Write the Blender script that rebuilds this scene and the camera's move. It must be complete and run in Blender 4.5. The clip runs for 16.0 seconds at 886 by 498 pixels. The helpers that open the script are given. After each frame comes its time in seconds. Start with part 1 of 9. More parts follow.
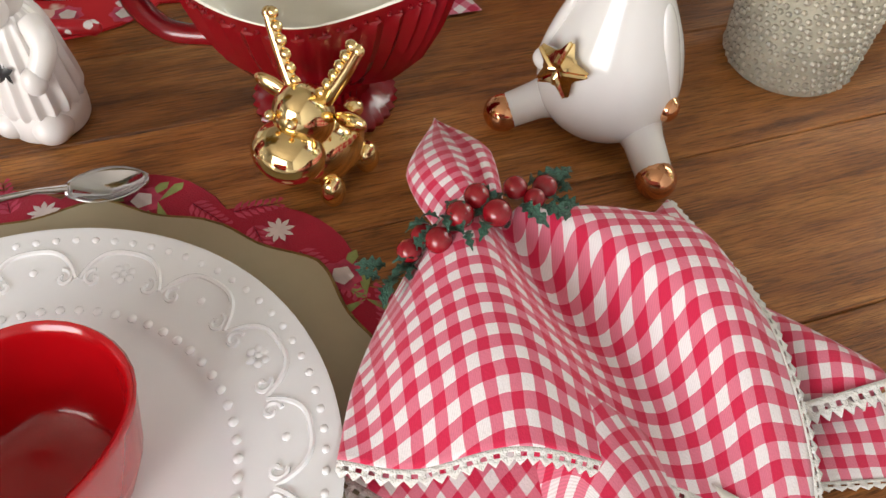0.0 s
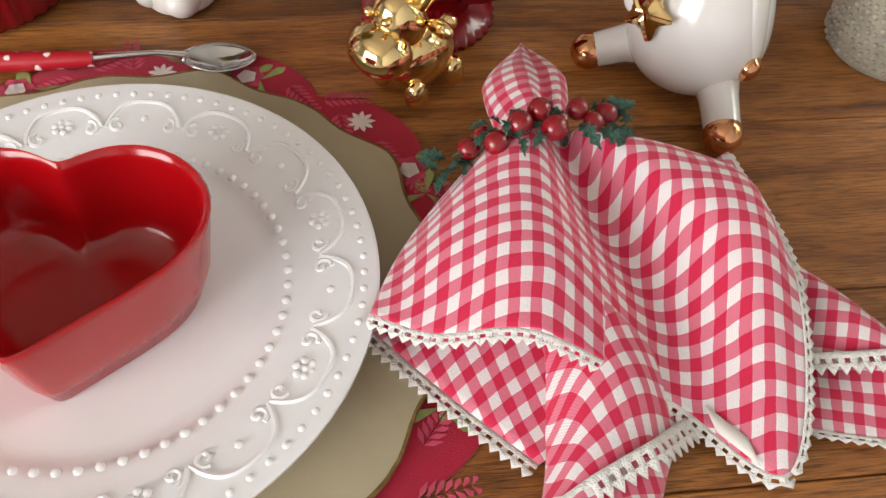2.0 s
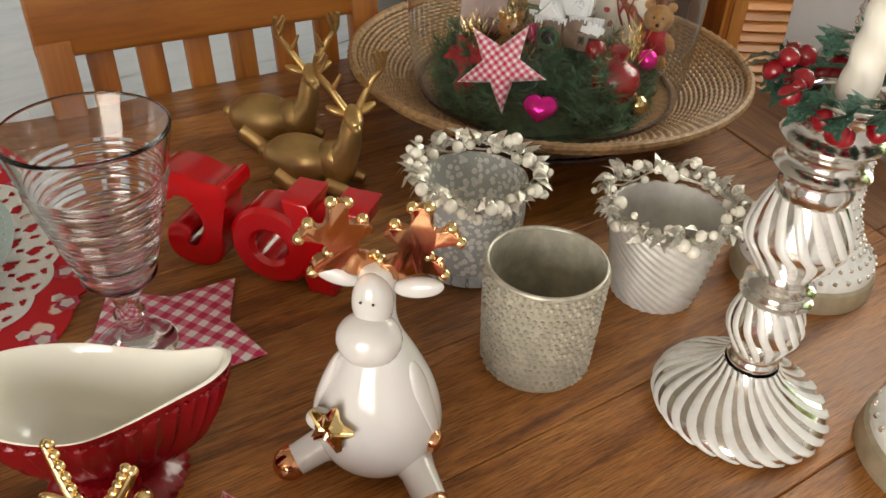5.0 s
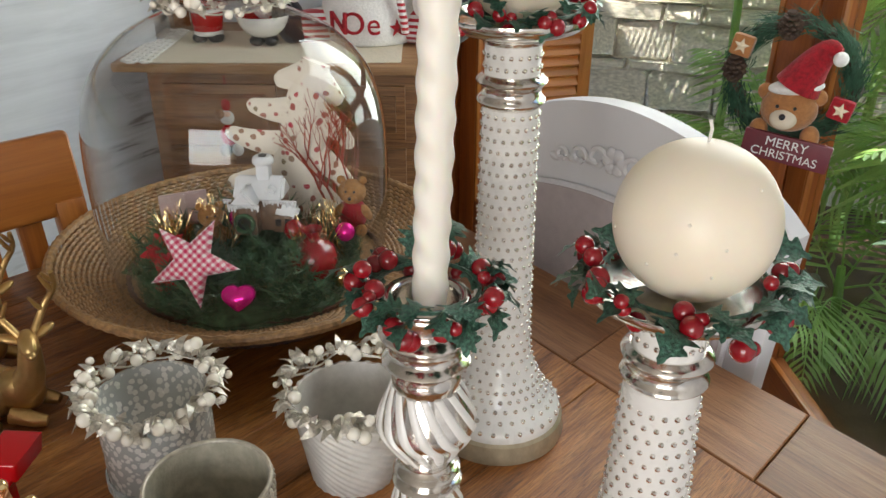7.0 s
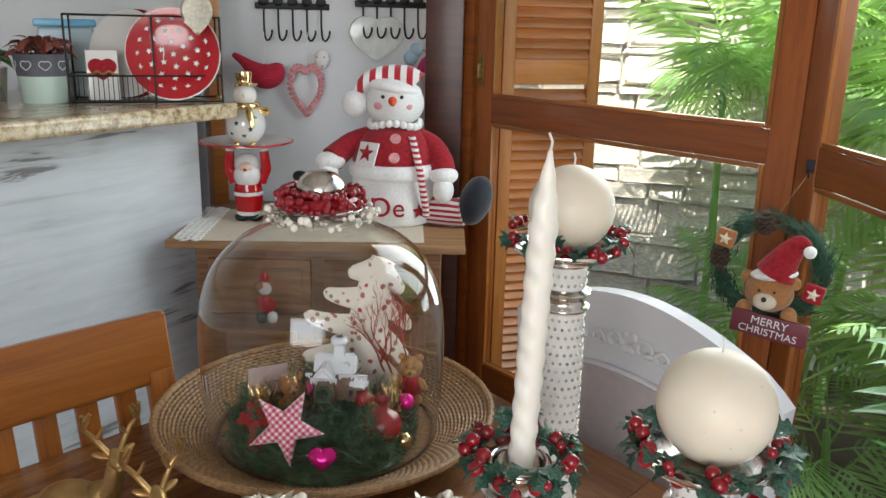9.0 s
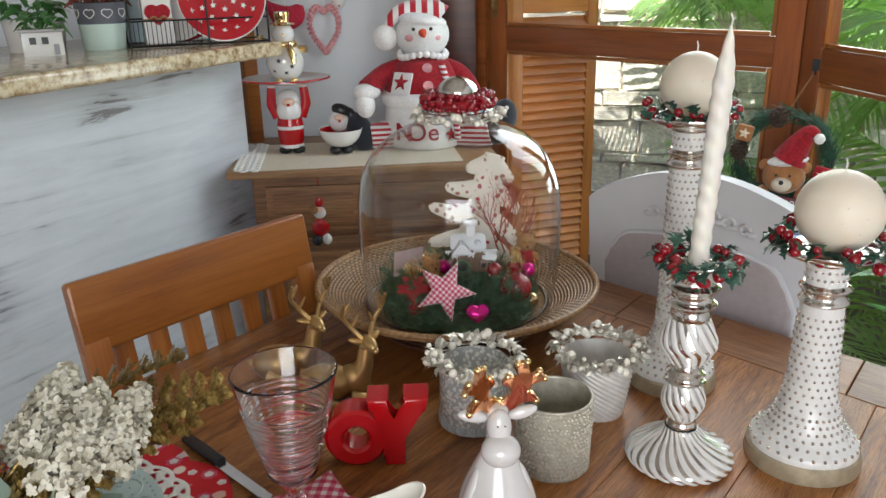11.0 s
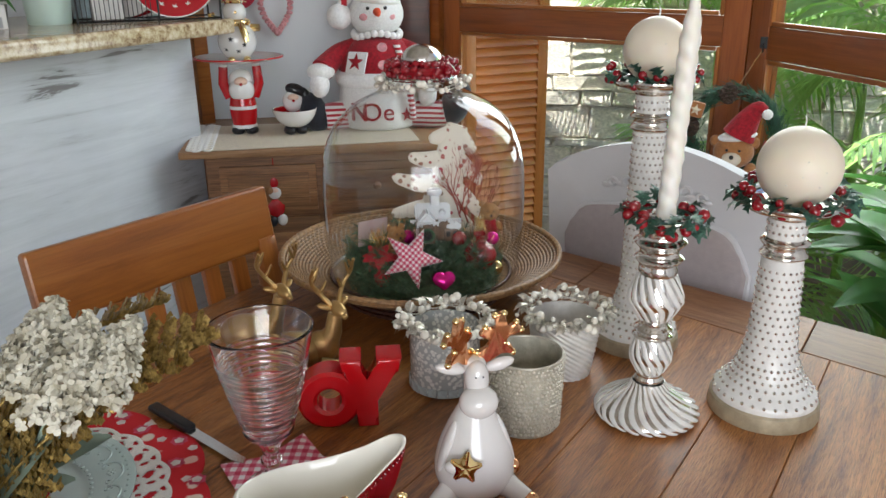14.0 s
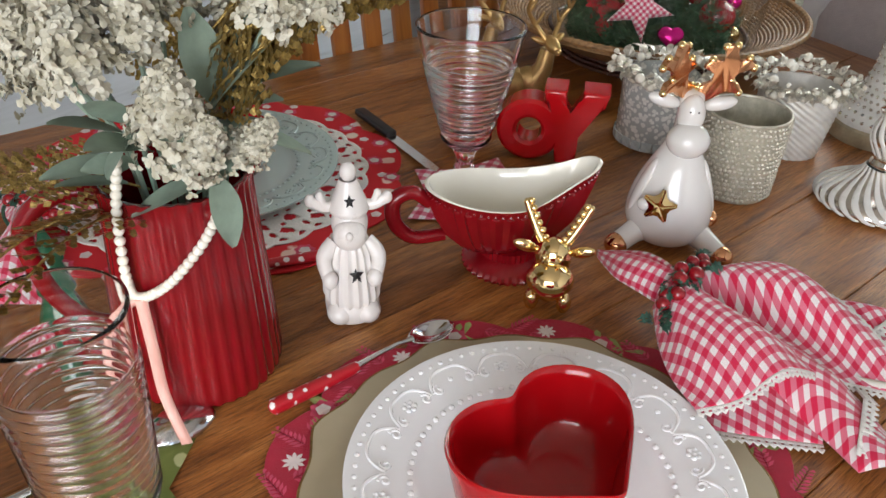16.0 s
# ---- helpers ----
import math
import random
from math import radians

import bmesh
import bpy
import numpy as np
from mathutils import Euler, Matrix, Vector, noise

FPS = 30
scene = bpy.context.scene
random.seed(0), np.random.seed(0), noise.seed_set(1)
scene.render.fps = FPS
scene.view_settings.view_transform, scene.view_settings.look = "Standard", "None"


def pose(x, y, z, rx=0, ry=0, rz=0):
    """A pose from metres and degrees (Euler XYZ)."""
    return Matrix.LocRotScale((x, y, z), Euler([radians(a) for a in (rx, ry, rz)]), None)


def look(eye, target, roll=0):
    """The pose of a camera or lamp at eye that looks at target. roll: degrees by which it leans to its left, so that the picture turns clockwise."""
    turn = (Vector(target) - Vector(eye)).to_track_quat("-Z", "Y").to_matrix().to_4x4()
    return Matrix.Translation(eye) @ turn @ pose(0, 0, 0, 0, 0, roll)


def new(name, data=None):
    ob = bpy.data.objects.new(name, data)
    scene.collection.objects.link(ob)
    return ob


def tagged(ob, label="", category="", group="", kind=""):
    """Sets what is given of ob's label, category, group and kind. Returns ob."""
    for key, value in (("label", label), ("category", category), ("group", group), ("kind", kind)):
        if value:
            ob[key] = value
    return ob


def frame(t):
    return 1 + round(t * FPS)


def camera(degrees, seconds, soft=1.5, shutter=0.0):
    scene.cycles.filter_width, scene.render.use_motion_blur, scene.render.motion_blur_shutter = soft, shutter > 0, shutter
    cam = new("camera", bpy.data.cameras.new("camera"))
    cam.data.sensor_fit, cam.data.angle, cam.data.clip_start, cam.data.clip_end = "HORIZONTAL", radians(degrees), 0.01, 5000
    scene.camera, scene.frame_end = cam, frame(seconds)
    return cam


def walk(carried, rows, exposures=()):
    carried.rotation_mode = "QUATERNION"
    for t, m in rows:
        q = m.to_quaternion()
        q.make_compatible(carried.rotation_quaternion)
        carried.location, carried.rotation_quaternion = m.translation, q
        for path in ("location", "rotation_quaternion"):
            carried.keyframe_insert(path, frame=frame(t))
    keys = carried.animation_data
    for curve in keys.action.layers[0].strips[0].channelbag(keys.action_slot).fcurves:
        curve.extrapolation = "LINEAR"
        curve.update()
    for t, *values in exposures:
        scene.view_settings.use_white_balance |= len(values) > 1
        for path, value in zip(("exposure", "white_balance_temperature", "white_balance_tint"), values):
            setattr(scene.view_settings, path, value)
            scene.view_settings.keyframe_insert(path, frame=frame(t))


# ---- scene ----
cam = camera(58.3, 16.0)
PATH = [
    (0, (0.471, 0.42, 1.122), (0.142, 1.638, -0.429), 3.3),
    (0.5, (0.525, 0.433, 1.123), (0.176, 1.599, -0.463), 4.4),
    (1, (0.57, 0.423, 1.118), (0.178, 1.546, -0.491), 6.1),
    (1.5, (0.571, 0.407, 1.125), (0.117, 1.487, -0.496), 5.8),
    (2, (0.514, 0.38, 1.129), (-0.005, 1.447, -0.481), 4.9),
    (2.5, (0.464, 0.39, 1.141), (-0.088, 1.469, -0.45), 3.8),
    (3, (0.44, 0.42, 1.158), (-0.098, 1.588, -0.374), 3.0),
    (3.5, (0.452, 0.451, 1.187), (0.009, 1.76, -0.259), 3.8),
    (4, (0.46, 0.459, 1.206), (0.107, 1.869, -0.168), 3.9),
    (4.5, (0.477, 0.458, 1.229), (0.265, 1.975, -0.058), 4.2),
    (5, (0.517, 0.451, 1.242), (0.455, 2.073, 0.073), 2.8),
    (5.2, (0.523, 0.453, 1.253), (0.536, 2.089, 0.102), 3.7),
    (7.3, (0.685, 0.469, 1.333), (1.04, 2.255, 0.508), 0.3),
    (7.5, (0.683, 0.465, 1.354), (1.054, 2.271, 0.58), 0.6),
    (8, (0.656, 0.45, 1.383), (1.062, 2.296, 0.73), 1.4),
    (8.5, (0.612, 0.398, 1.411), (1.01, 2.272, 0.835), 1.6),
    (9, (0.546, 0.307, 1.418), (0.94, 2.194, 0.885), 1.3),
    (9.5, (0.452, 0.213, 1.419), (0.855, 2.09, 0.855), 0.9),
    (10, (0.324, 0.182, 1.401), (0.735, 2.036, 0.775), 0.1),
    (10.2, (0.264, 0.165, 1.391), (0.685, 2.006, 0.735), -0.3),
    (12.3, (0.158, 0.112, 1.386), (0.874, 1.878, 0.779), -0.1),
    (12.5, (0.154, 0.113, 1.392), (0.872, 1.887, 0.81), 0.3),
    (13, (0.146, 0.107, 1.4), (0.857, 1.893, 0.847), 0.3),
    (13.5, (0.142, 0.117, 1.366), (0.835, 1.895, 0.767), -0.4),
    (14, (0.149, 0.118, 1.347), (0.799, 1.886, 0.674), -0.6),
    (14.5, (0.167, 0.114, 1.313), (0.677, 1.872, 0.508), -0.1),
    (15, (0.196, 0.127, 1.265), (0.55, 1.848, 0.31), 1.2),
    (15.5, (0.166, 0.109, 1.25), (0.373, 1.809, 0.216), 1.9),
    (16, (0.144, 0.105, 1.242), (0.278, 1.763, 0.131), 2.2),
]
walk(cam, [(t, look(eye, target, roll)) for t, eye, target, roll in PATH],
     exposures=[(0.0, 1.75, 6700, 10), (3.0, 1.70, 6800, 10), (5.2, 1.58, 7300, 10), (7.3, 1.4, 6550, 10), (9.5, 1.4, 6300, 10), (13.5, 1.38, 6200, 10), (15.0, 1.45, 6300, 10), (16.0, 1.46, 6350, 10)])

# ---- exposure, sky and large lights ----
world = bpy.data.worlds.new("world")
scene.world = world
world.use_nodes = True
wn = world.node_tree.nodes
sky = wn.new("ShaderNodeTexSky")
sky.sky_type, sky.sun_disc = "NISHITA", False
sky.sun_elevation, sky.sun_rotation = radians(60), radians(206)
world.node_tree.links.new(sky.outputs["Color"], wn["Background"].inputs["Color"])
wn["Background"].inputs["Strength"].default_value = 0.15
sun = new("sun", bpy.data.lights.new("sun", "SUN"))
sun.data.energy, sun.data.angle, sun.data.color = 5.0, radians(0.6), (1.0, 0.95, 0.86)
sun.matrix_world = look((0.38, -0.78, 7.7), (2.2, 2.95, 0.5))


def area(name, eye, target, sx, sy, watts, colour):
    lamp = new(name, bpy.data.lights.new(name, "AREA"))
    lamp.data.shape, lamp.data.size, lamp.data.size_y = "RECTANGLE", sx, sy
    lamp.data.energy, lamp.data.color = watts, colour
    lamp.matrix_world = look(eye, target)
    return lamp


# daylight in the garden doors; added fill in an assumed wide doorway behind camera
area("daylight_doors", (1.82, 2.02, 1.45), (0.4, 1.2, 0.8), 1.0, 1.7, 12, (0.95, 1.0, 0.98))
area("daylight_doorway", (-0.6, -2.35, 1.55), (0.4, 1.0, 0.8), 2.0, 1.7, 30, (1.0, 0.97, 0.93))


# ---- mesh helpers ----
def lathe(profile, n=40, shape=None, cap=False):
    """A turned body: profile of (radius, height) from the bottom up."""
    bm = bmesh.new()
    rings = []
    for k, (r, z) in enumerate(profile):
        if r < 1e-5:
            rings.append([bm.verts.new((0, 0, z))])
            continue
        ring = []
        for i in range(n):
            a = 2 * math.pi * i / n
            rr, zz = shape(a, k, r, z) if shape else (r, z)
            ring.append(bm.verts.new((rr * math.cos(a), rr * math.sin(a), zz)))
        rings.append(ring)
    for a, b in zip(rings, rings[1:]):
        for i in range(n):
            j = (i + 1) % n
            if len(a) == 1 and len(b) > 1:
                bm.faces.new((a[0], b[j], b[i]))
            elif len(b) == 1 and len(a) > 1:
                bm.faces.new((a[i], a[j], b[0]))
            elif len(a) > 1:
                bm.faces.new((a[i], a[j], b[j], b[i]))
    if cap:
        for ring, flip in ((rings[0], True), (rings[-1], False)):
            if len(ring) > 2:
                bm.faces.new(ring[::-1] if flip else ring)
    return bm


def smooth_profile(pts, n=6):
    """A rounded profile through a few points."""
    out = []
    p = [pts[0]] + list(pts) + [pts[-1]]
    for i in range(1, len(p) - 2):
        for k in range(n):
            t = k / n
            out.append(tuple(0.5 * ((2 * p[i][c]) + (-p[i - 1][c] + p[i + 1][c]) * t
                                    + (2 * p[i - 1][c] - 5 * p[i][c] + 4 * p[i + 1][c] - p[i + 2][c]) * t * t
                                    + (-p[i - 1][c] + 3 * p[i][c] - 3 * p[i + 1][c] + p[i + 2][c]) * t ** 3)
                             for c in range(len(p[i]))))
    out.append(tuple(pts[-1]))
    return out


def box(sx, sy, sz, at=(0, 0, 0), bevel=0.0, seg=2):
    bm = bmesh.new()
    bmesh.ops.create_cube(bm, size=1, matrix=Matrix.Translation(at) @ Matrix.Diagonal((sx, sy, sz, 1)))
    if bevel:
        bmesh.ops.bevel(bm, geom=bm.edges[:], offset=bevel, segments=seg, affect="EDGES", profile=0.6)
    return bm


def ball(r, at=(0, 0, 0), scale=(1, 1, 1), u=20, v=12, turn=None):
    bm = bmesh.new()
    m = Matrix.Translation(at) @ (turn or Matrix()) @ Matrix.Diagonal((*scale, 1))
    bmesh.ops.create_uvsphere(bm, u_segments=u, v_segments=v, radius=r, matrix=m)
    return bm


def tube(points, radii, n=10, closed=False):
    """A round bar along points; radii: a number or one a point."""
    bm = bmesh.new()
    pts = [Vector(p) for p in points]
    if not hasattr(radii, "__len__"):
        radii = [radii] * len(pts)
    rings, up = [], None
    for i, p in enumerate(pts):
        if closed:
            d = pts[(i + 1) % len(pts)] - pts[i - 1]
        else:
            d = pts[min(i + 1, len(pts) - 1)] - pts[max(i - 1, 0)]
        d.normalize()
        if up is None:
            up = d.orthogonal().normalized()
        up = (up - d * up.dot(d)).normalized()
        side = d.cross(up)
        rings.append([bm.verts.new(p + radii[i] * (math.cos(2 * math.pi * k / n) * up + math.sin(2 * math.pi * k / n) * side)) for k in range(n)])
    pairs = list(zip(rings, rings[1:])) + ([(rings[-1], rings[0])] if closed else [])
    for a, b in pairs:
        for k in range(n):
            j = (k + 1) % n
            bm.faces.new((a[k], a[j], b[j], b[k]))
    if not closed:
        bm.faces.new(rings[0][::-1])
        bm.faces.new(rings[-1])
    return bm


def slab(outline, z0, z1, bevel=0.0, seg=2):
    """An outline of (x, y) points extruded from z0 to z1."""
    bm = bmesh.new()
    low = [bm.verts.new((x, y, z0)) for x, y in outline]
    high = [bm.verts.new((x, y, z1)) for x, y in outline]
    n = len(outline)
    bm.faces.new(low[::-1])
    top = bm.faces.new(high)
    for i in range(n):
        j = (i + 1) % n
        bm.faces.new((low[i], low[j], high[j], high[i]))
    if bevel:
        bmesh.ops.bevel(bm, geom=list(top.edges), offset=bevel, segments=seg, affect="EDGES", profile=0.6)
    return bm


def grid(nu, nv, f, uv=None, thick=0.0):
    """A sheet f(s, t) -> (x, y, z) with s, t in 0..1, and its UVs in metres."""
    bm = bmesh.new()
    vs = [[bm.verts.new(f(i / nu, j / nv)) for j in range(nv + 1)] for i in range(nu + 1)]
    lay = bm.loops.layers.uv.new("UVMap")
    for i in range(nu):
        for j in range(nv):
            face = bm.faces.new((vs[i][j], vs[i + 1][j], vs[i + 1][j + 1], vs[i][j + 1]))
            for loop, (a, b) in zip(face.loops, ((i, j), (i + 1, j), (i + 1, j + 1), (i, j + 1))):
                loop[lay].uv = uv(a / nu, b / nv) if uv else (a / nu, b / nv)
    return bm


def add(bm, other, m=None):
    """Joins another bmesh into bm, moved by m."""
    if m is not None:
        other.transform(m)
    me = bpy.data.meshes.new("joined")
    other.to_mesh(me)
    other.free()
    bm.from_mesh(me)
    bpy.data.meshes.remove(me)
    return bm


def mesh_of(name, bm, material, sharp=38):
    me = bpy.data.meshes.new(name)
    bmesh.ops.recalc_face_normals(bm, faces=bm.faces[:])
    bm.to_mesh(me)
    bm.free()
    for poly in me.polygons:
        poly.use_smooth = True
    me.set_sharp_from_angle(angle=radians(sharp))
    me.materials.append(material)
    return me


def part(name, bm, material, parent, label="", at=None, sharp=38):
    ob = new(name, mesh_of(name, bm, material, sharp))
    ob.parent = parent
    if at is not None:
        ob.matrix_basis = at
    return tagged(ob, label)


def again(ob, at, name=None):
    """One more piece on the same mesh."""
    o = new(name or ob.name.split(".")[0], ob.data)
    o.parent = ob.parent
    o.matrix_basis = at
    return o


def thing(name, label, category, at, group="", kind=""):
    return_ob = new(name)
    return_ob.empty_display_size = 0.02
    return_ob.matrix_basis = at if isinstance(at, Matrix) else pose(*at)
    return tagged(return_ob, label, category, group, kind)


def solo(name, bm, material, label, category, at, group="", kind="", sharp=38):
    ob = new(name, mesh_of(name, bm, material, sharp))
    ob.matrix_basis = at if isinstance(at, Matrix) else pose(*at)
    return tagged(ob, label, category, group, kind)


def thick(ob, t, offset=-1.0):
    m = ob.modifiers.new("thickness", "SOLIDIFY")
    m.thickness, m.offset = t, offset
    return ob


# ---- materials ----
def nodes_of(name):
    m = bpy.data.materials.new(name)
    m.use_nodes = True
    t = m.node_tree
    return m, t.nodes, t.links, t.nodes["Principled BSDF"]


def node(nodes, kind, **values):
    n = nodes.new(kind)
    for key, value in values.items():
        if key in n.inputs:
            n.inputs[key].default_value = value
    return n


def ramp(nodes, stops):
    r = nodes.new("ShaderNodeValToRGB")
    while len(r.color_ramp.elements) < len(stops):
        r.color_ramp.elements.new(0.5)
    for e, (pos, c) in zip(r.color_ramp.elements, stops):
        e.position, e.color = pos, (*c, 1) if len(c) == 3 else c
    return r


def surface(name, col, rough=0.5, metal=0.0, var=0.12, scale=12.0, bump=0.0, bscale=160.0, coat=0.0, glow=0.0, sheen=0.0, subsurf=0.0, col2=None, rvar=0.08):
    """A plain stuff with cloudy variation, fine grain and relief."""
    m, N, L, P = nodes_of(name)
    tc = N.new("ShaderNodeTexCoord")
    noise1 = node(N, "ShaderNodeTexNoise", Scale=scale, Detail=6.0, Roughness=0.6)
    L.new(tc.outputs["Object"], noise1.inputs["Vector"])
    c2 = col2 or tuple(min(1, c * (1 + var)) for c in col)
    c1 = tuple(c * (1 - var) for c in col)
    r = ramp(N, [(0.3, c1), (0.7, c2)])
    L.new(noise1.outputs["Fac"], r.inputs["Fac"])
    L.new(r.outputs["Color"], P.inputs["Base Color"])
    rr = node(N, "ShaderNodeMapRange")
    rr.inputs["To Min"].default_value, rr.inputs["To Max"].default_value = max(0.02, rough - rvar), min(1, rough + rvar)
    L.new(noise1.outputs["Fac"], rr.inputs["Value"])
    L.new(rr.outputs["Result"], P.inputs["Roughness"])
    P.inputs["Metallic"].default_value = metal
    P.inputs["Coat Weight"].default_value = coat
    P.inputs["Coat Roughness"].default_value = 0.06
    P.inputs["Sheen Weight"].default_value = sheen
    if subsurf:
        P.inputs["Subsurface Weight"].default_value = subsurf
        P.inputs["Subsurface Radius"].default_value = (0.02, 0.012, 0.006)
        P.inputs["Subsurface Scale"].default_value = 0.5
    if bump:
        n2 = node(N, "ShaderNodeTexNoise", Scale=bscale, Detail=4.0)
        L.new(tc.outputs["Object"], n2.inputs["Vector"])
        b = node(N, "ShaderNodeBump", Strength=bump, Distance=0.002)
        L.new(n2.outputs["Fac"], b.inputs["Height"])
        L.new(b.outputs["Normal"], P.inputs["Normal"])
    return m


def wood(name, dark, mid, light, rough=0.35, grain=1.0, coat=0.25, bump=0.25, along=(1.6, 26.0, 26.0), marks=0.25, pores=(3.2, 9.0, 9.0)):
    """Wood with its grain along the local x axis; every piece takes its own stretch of grain."""
    m, N, L, P = nodes_of(name)
    tc = N.new("ShaderNodeTexCoord")
    info = N.new("ShaderNodeObjectInfo")
    shift = N.new("ShaderNodeVectorMath")
    shift.operation = "MULTIPLY"
    shift.inputs[1].default_value = (37.0, 61.0, 17.0)
    L.new(info.outputs["Random"], shift.inputs[0])
    plus = N.new("ShaderNodeVectorMath")
    L.new(tc.outputs["Object"], plus.inputs[0])
    L.new(shift.outputs["Vector"], plus.inputs[1])
    mp = N.new("ShaderNodeMapping")
    mp.inputs["Scale"].default_value = tuple(a * grain for a in along)
    L.new(plus.outputs["Vector"], mp.inputs["Vector"])
    n1 = node(N, "ShaderNodeTexNoise", Scale=1.6, Detail=9.0, Roughness=0.66, Distortion=0.9)
    L.new(mp.outputs["Vector"], n1.inputs["Vector"])
    r1 = ramp(N, [(0.28, dark), (0.5, mid), (0.74, light)])
    L.new(n1.outputs["Fac"], r1.inputs["Fac"])
    mp2 = N.new("ShaderNodeMapping")
    mp2.inputs["Scale"].default_value = tuple(a * grain * s for a, s in zip(along, pores))
    L.new(plus.outputs["Vector"], mp2.inputs["Vector"])
    n2 = node(N, "ShaderNodeTexNoise", Scale=1.5, Detail=5.0, Roughness=0.7)
    L.new(mp2.outputs["Vector"], n2.inputs["Vector"])
    r2 = ramp(N, [(0.36, (1 - marks,) * 3), (0.56, (1, 1, 1))])
    L.new(n2.outputs["Fac"], r2.inputs["Fac"])
    mul = N.new("ShaderNodeMixRGB")
    mul.blend_type = "MULTIPLY"
    mul.inputs["Fac"].default_value = 1.0
    L.new(r1.outputs["Color"], mul.inputs["Color1"])
    L.new(r2.outputs["Color"], mul.inputs["Color2"])
    hue = node(N, "ShaderNodeHueSaturation")
    vary = node(N, "ShaderNodeMapRange")
    vary.inputs["To Min"].default_value, vary.inputs["To Max"].default_value = 0.78, 1.2
    L.new(info.outputs["Random"], vary.inputs["Value"])
    L.new(vary.outputs["Result"], hue.inputs["Value"])
    L.new(mul.outputs["Color"], hue.inputs["Color"])
    L.new(hue.outputs["Color"], P.inputs["Base Color"])
    rr = node(N, "ShaderNodeMapRange")
    rr.inputs["To Min"].default_value, rr.inputs["To Max"].default_value = rough + 0.12, rough - 0.08
    L.new(n2.outputs["Fac"], rr.inputs["Value"])
    L.new(rr.outputs["Result"], P.inputs["Roughness"])
    P.inputs["Coat Weight"].default_value = coat
    P.inputs["Coat Roughness"].default_value = 0.22
    P.inputs["Specular IOR Level"].default_value = 0.42
    b = node(N, "ShaderNodeBump", Strength=bump, Distance=0.0015)
    L.new(n2.outputs["Fac"], b.inputs["Height"])
    L.new(b.outputs["Normal"], P.inputs["Normal"])
    return m


def glass(name, tint=(1, 1, 1), rough=0.0, ior=1.46):
    m, N, L, P = nodes_of(name)
    P.inputs["Base Color"].default_value = (*tint, 1)
    P.inputs["Transmission Weight"].default_value = 1.0
    P.inputs["Roughness"].default_value = rough
    P.inputs["IOR"].default_value = ior
    return m


def thin_glass(name, mirror=0.9):
    """A thin pane or shell of glass: clear straight on, glossy at a slant."""
    m, N, L, P = nodes_of(name)
    out = N["Material Output"]
    clear = N.new("ShaderNodeBsdfTransparent")
    clear.inputs["Color"].default_value = (0.97, 0.985, 0.98, 1)
    gloss = N.new("ShaderNodeBsdfGlossy")
    gloss.inputs["Roughness"].default_value = 0.015
    f = N.new("ShaderNodeLayerWeight")
    f.inputs["Blend"].default_value = 0.5
    p5 = N.new("ShaderNodeMath")
    p5.operation, p5.inputs[1].default_value = "POWER", 4.0
    k = N.new("ShaderNodeMath")
    k.operation = "MULTIPLY_ADD"
    k.inputs[1].default_value, k.inputs[2].default_value = 0.75 * mirror, 0.035 * mirror
    mix = N.new("ShaderNodeMixShader")
    L.new(f.outputs["Facing"], p5.inputs[0])
    L.new(p5.outputs["Value"], k.inputs[0])
    L.new(k.outputs["Value"], mix.inputs["Fac"])
    L.new(clear.outputs["BSDF"], mix.inputs[1])
    L.new(gloss.outputs["BSDF"], mix.inputs[2])
    L.new(mix.outputs["Shader"], out.inputs["Surface"])
    return m


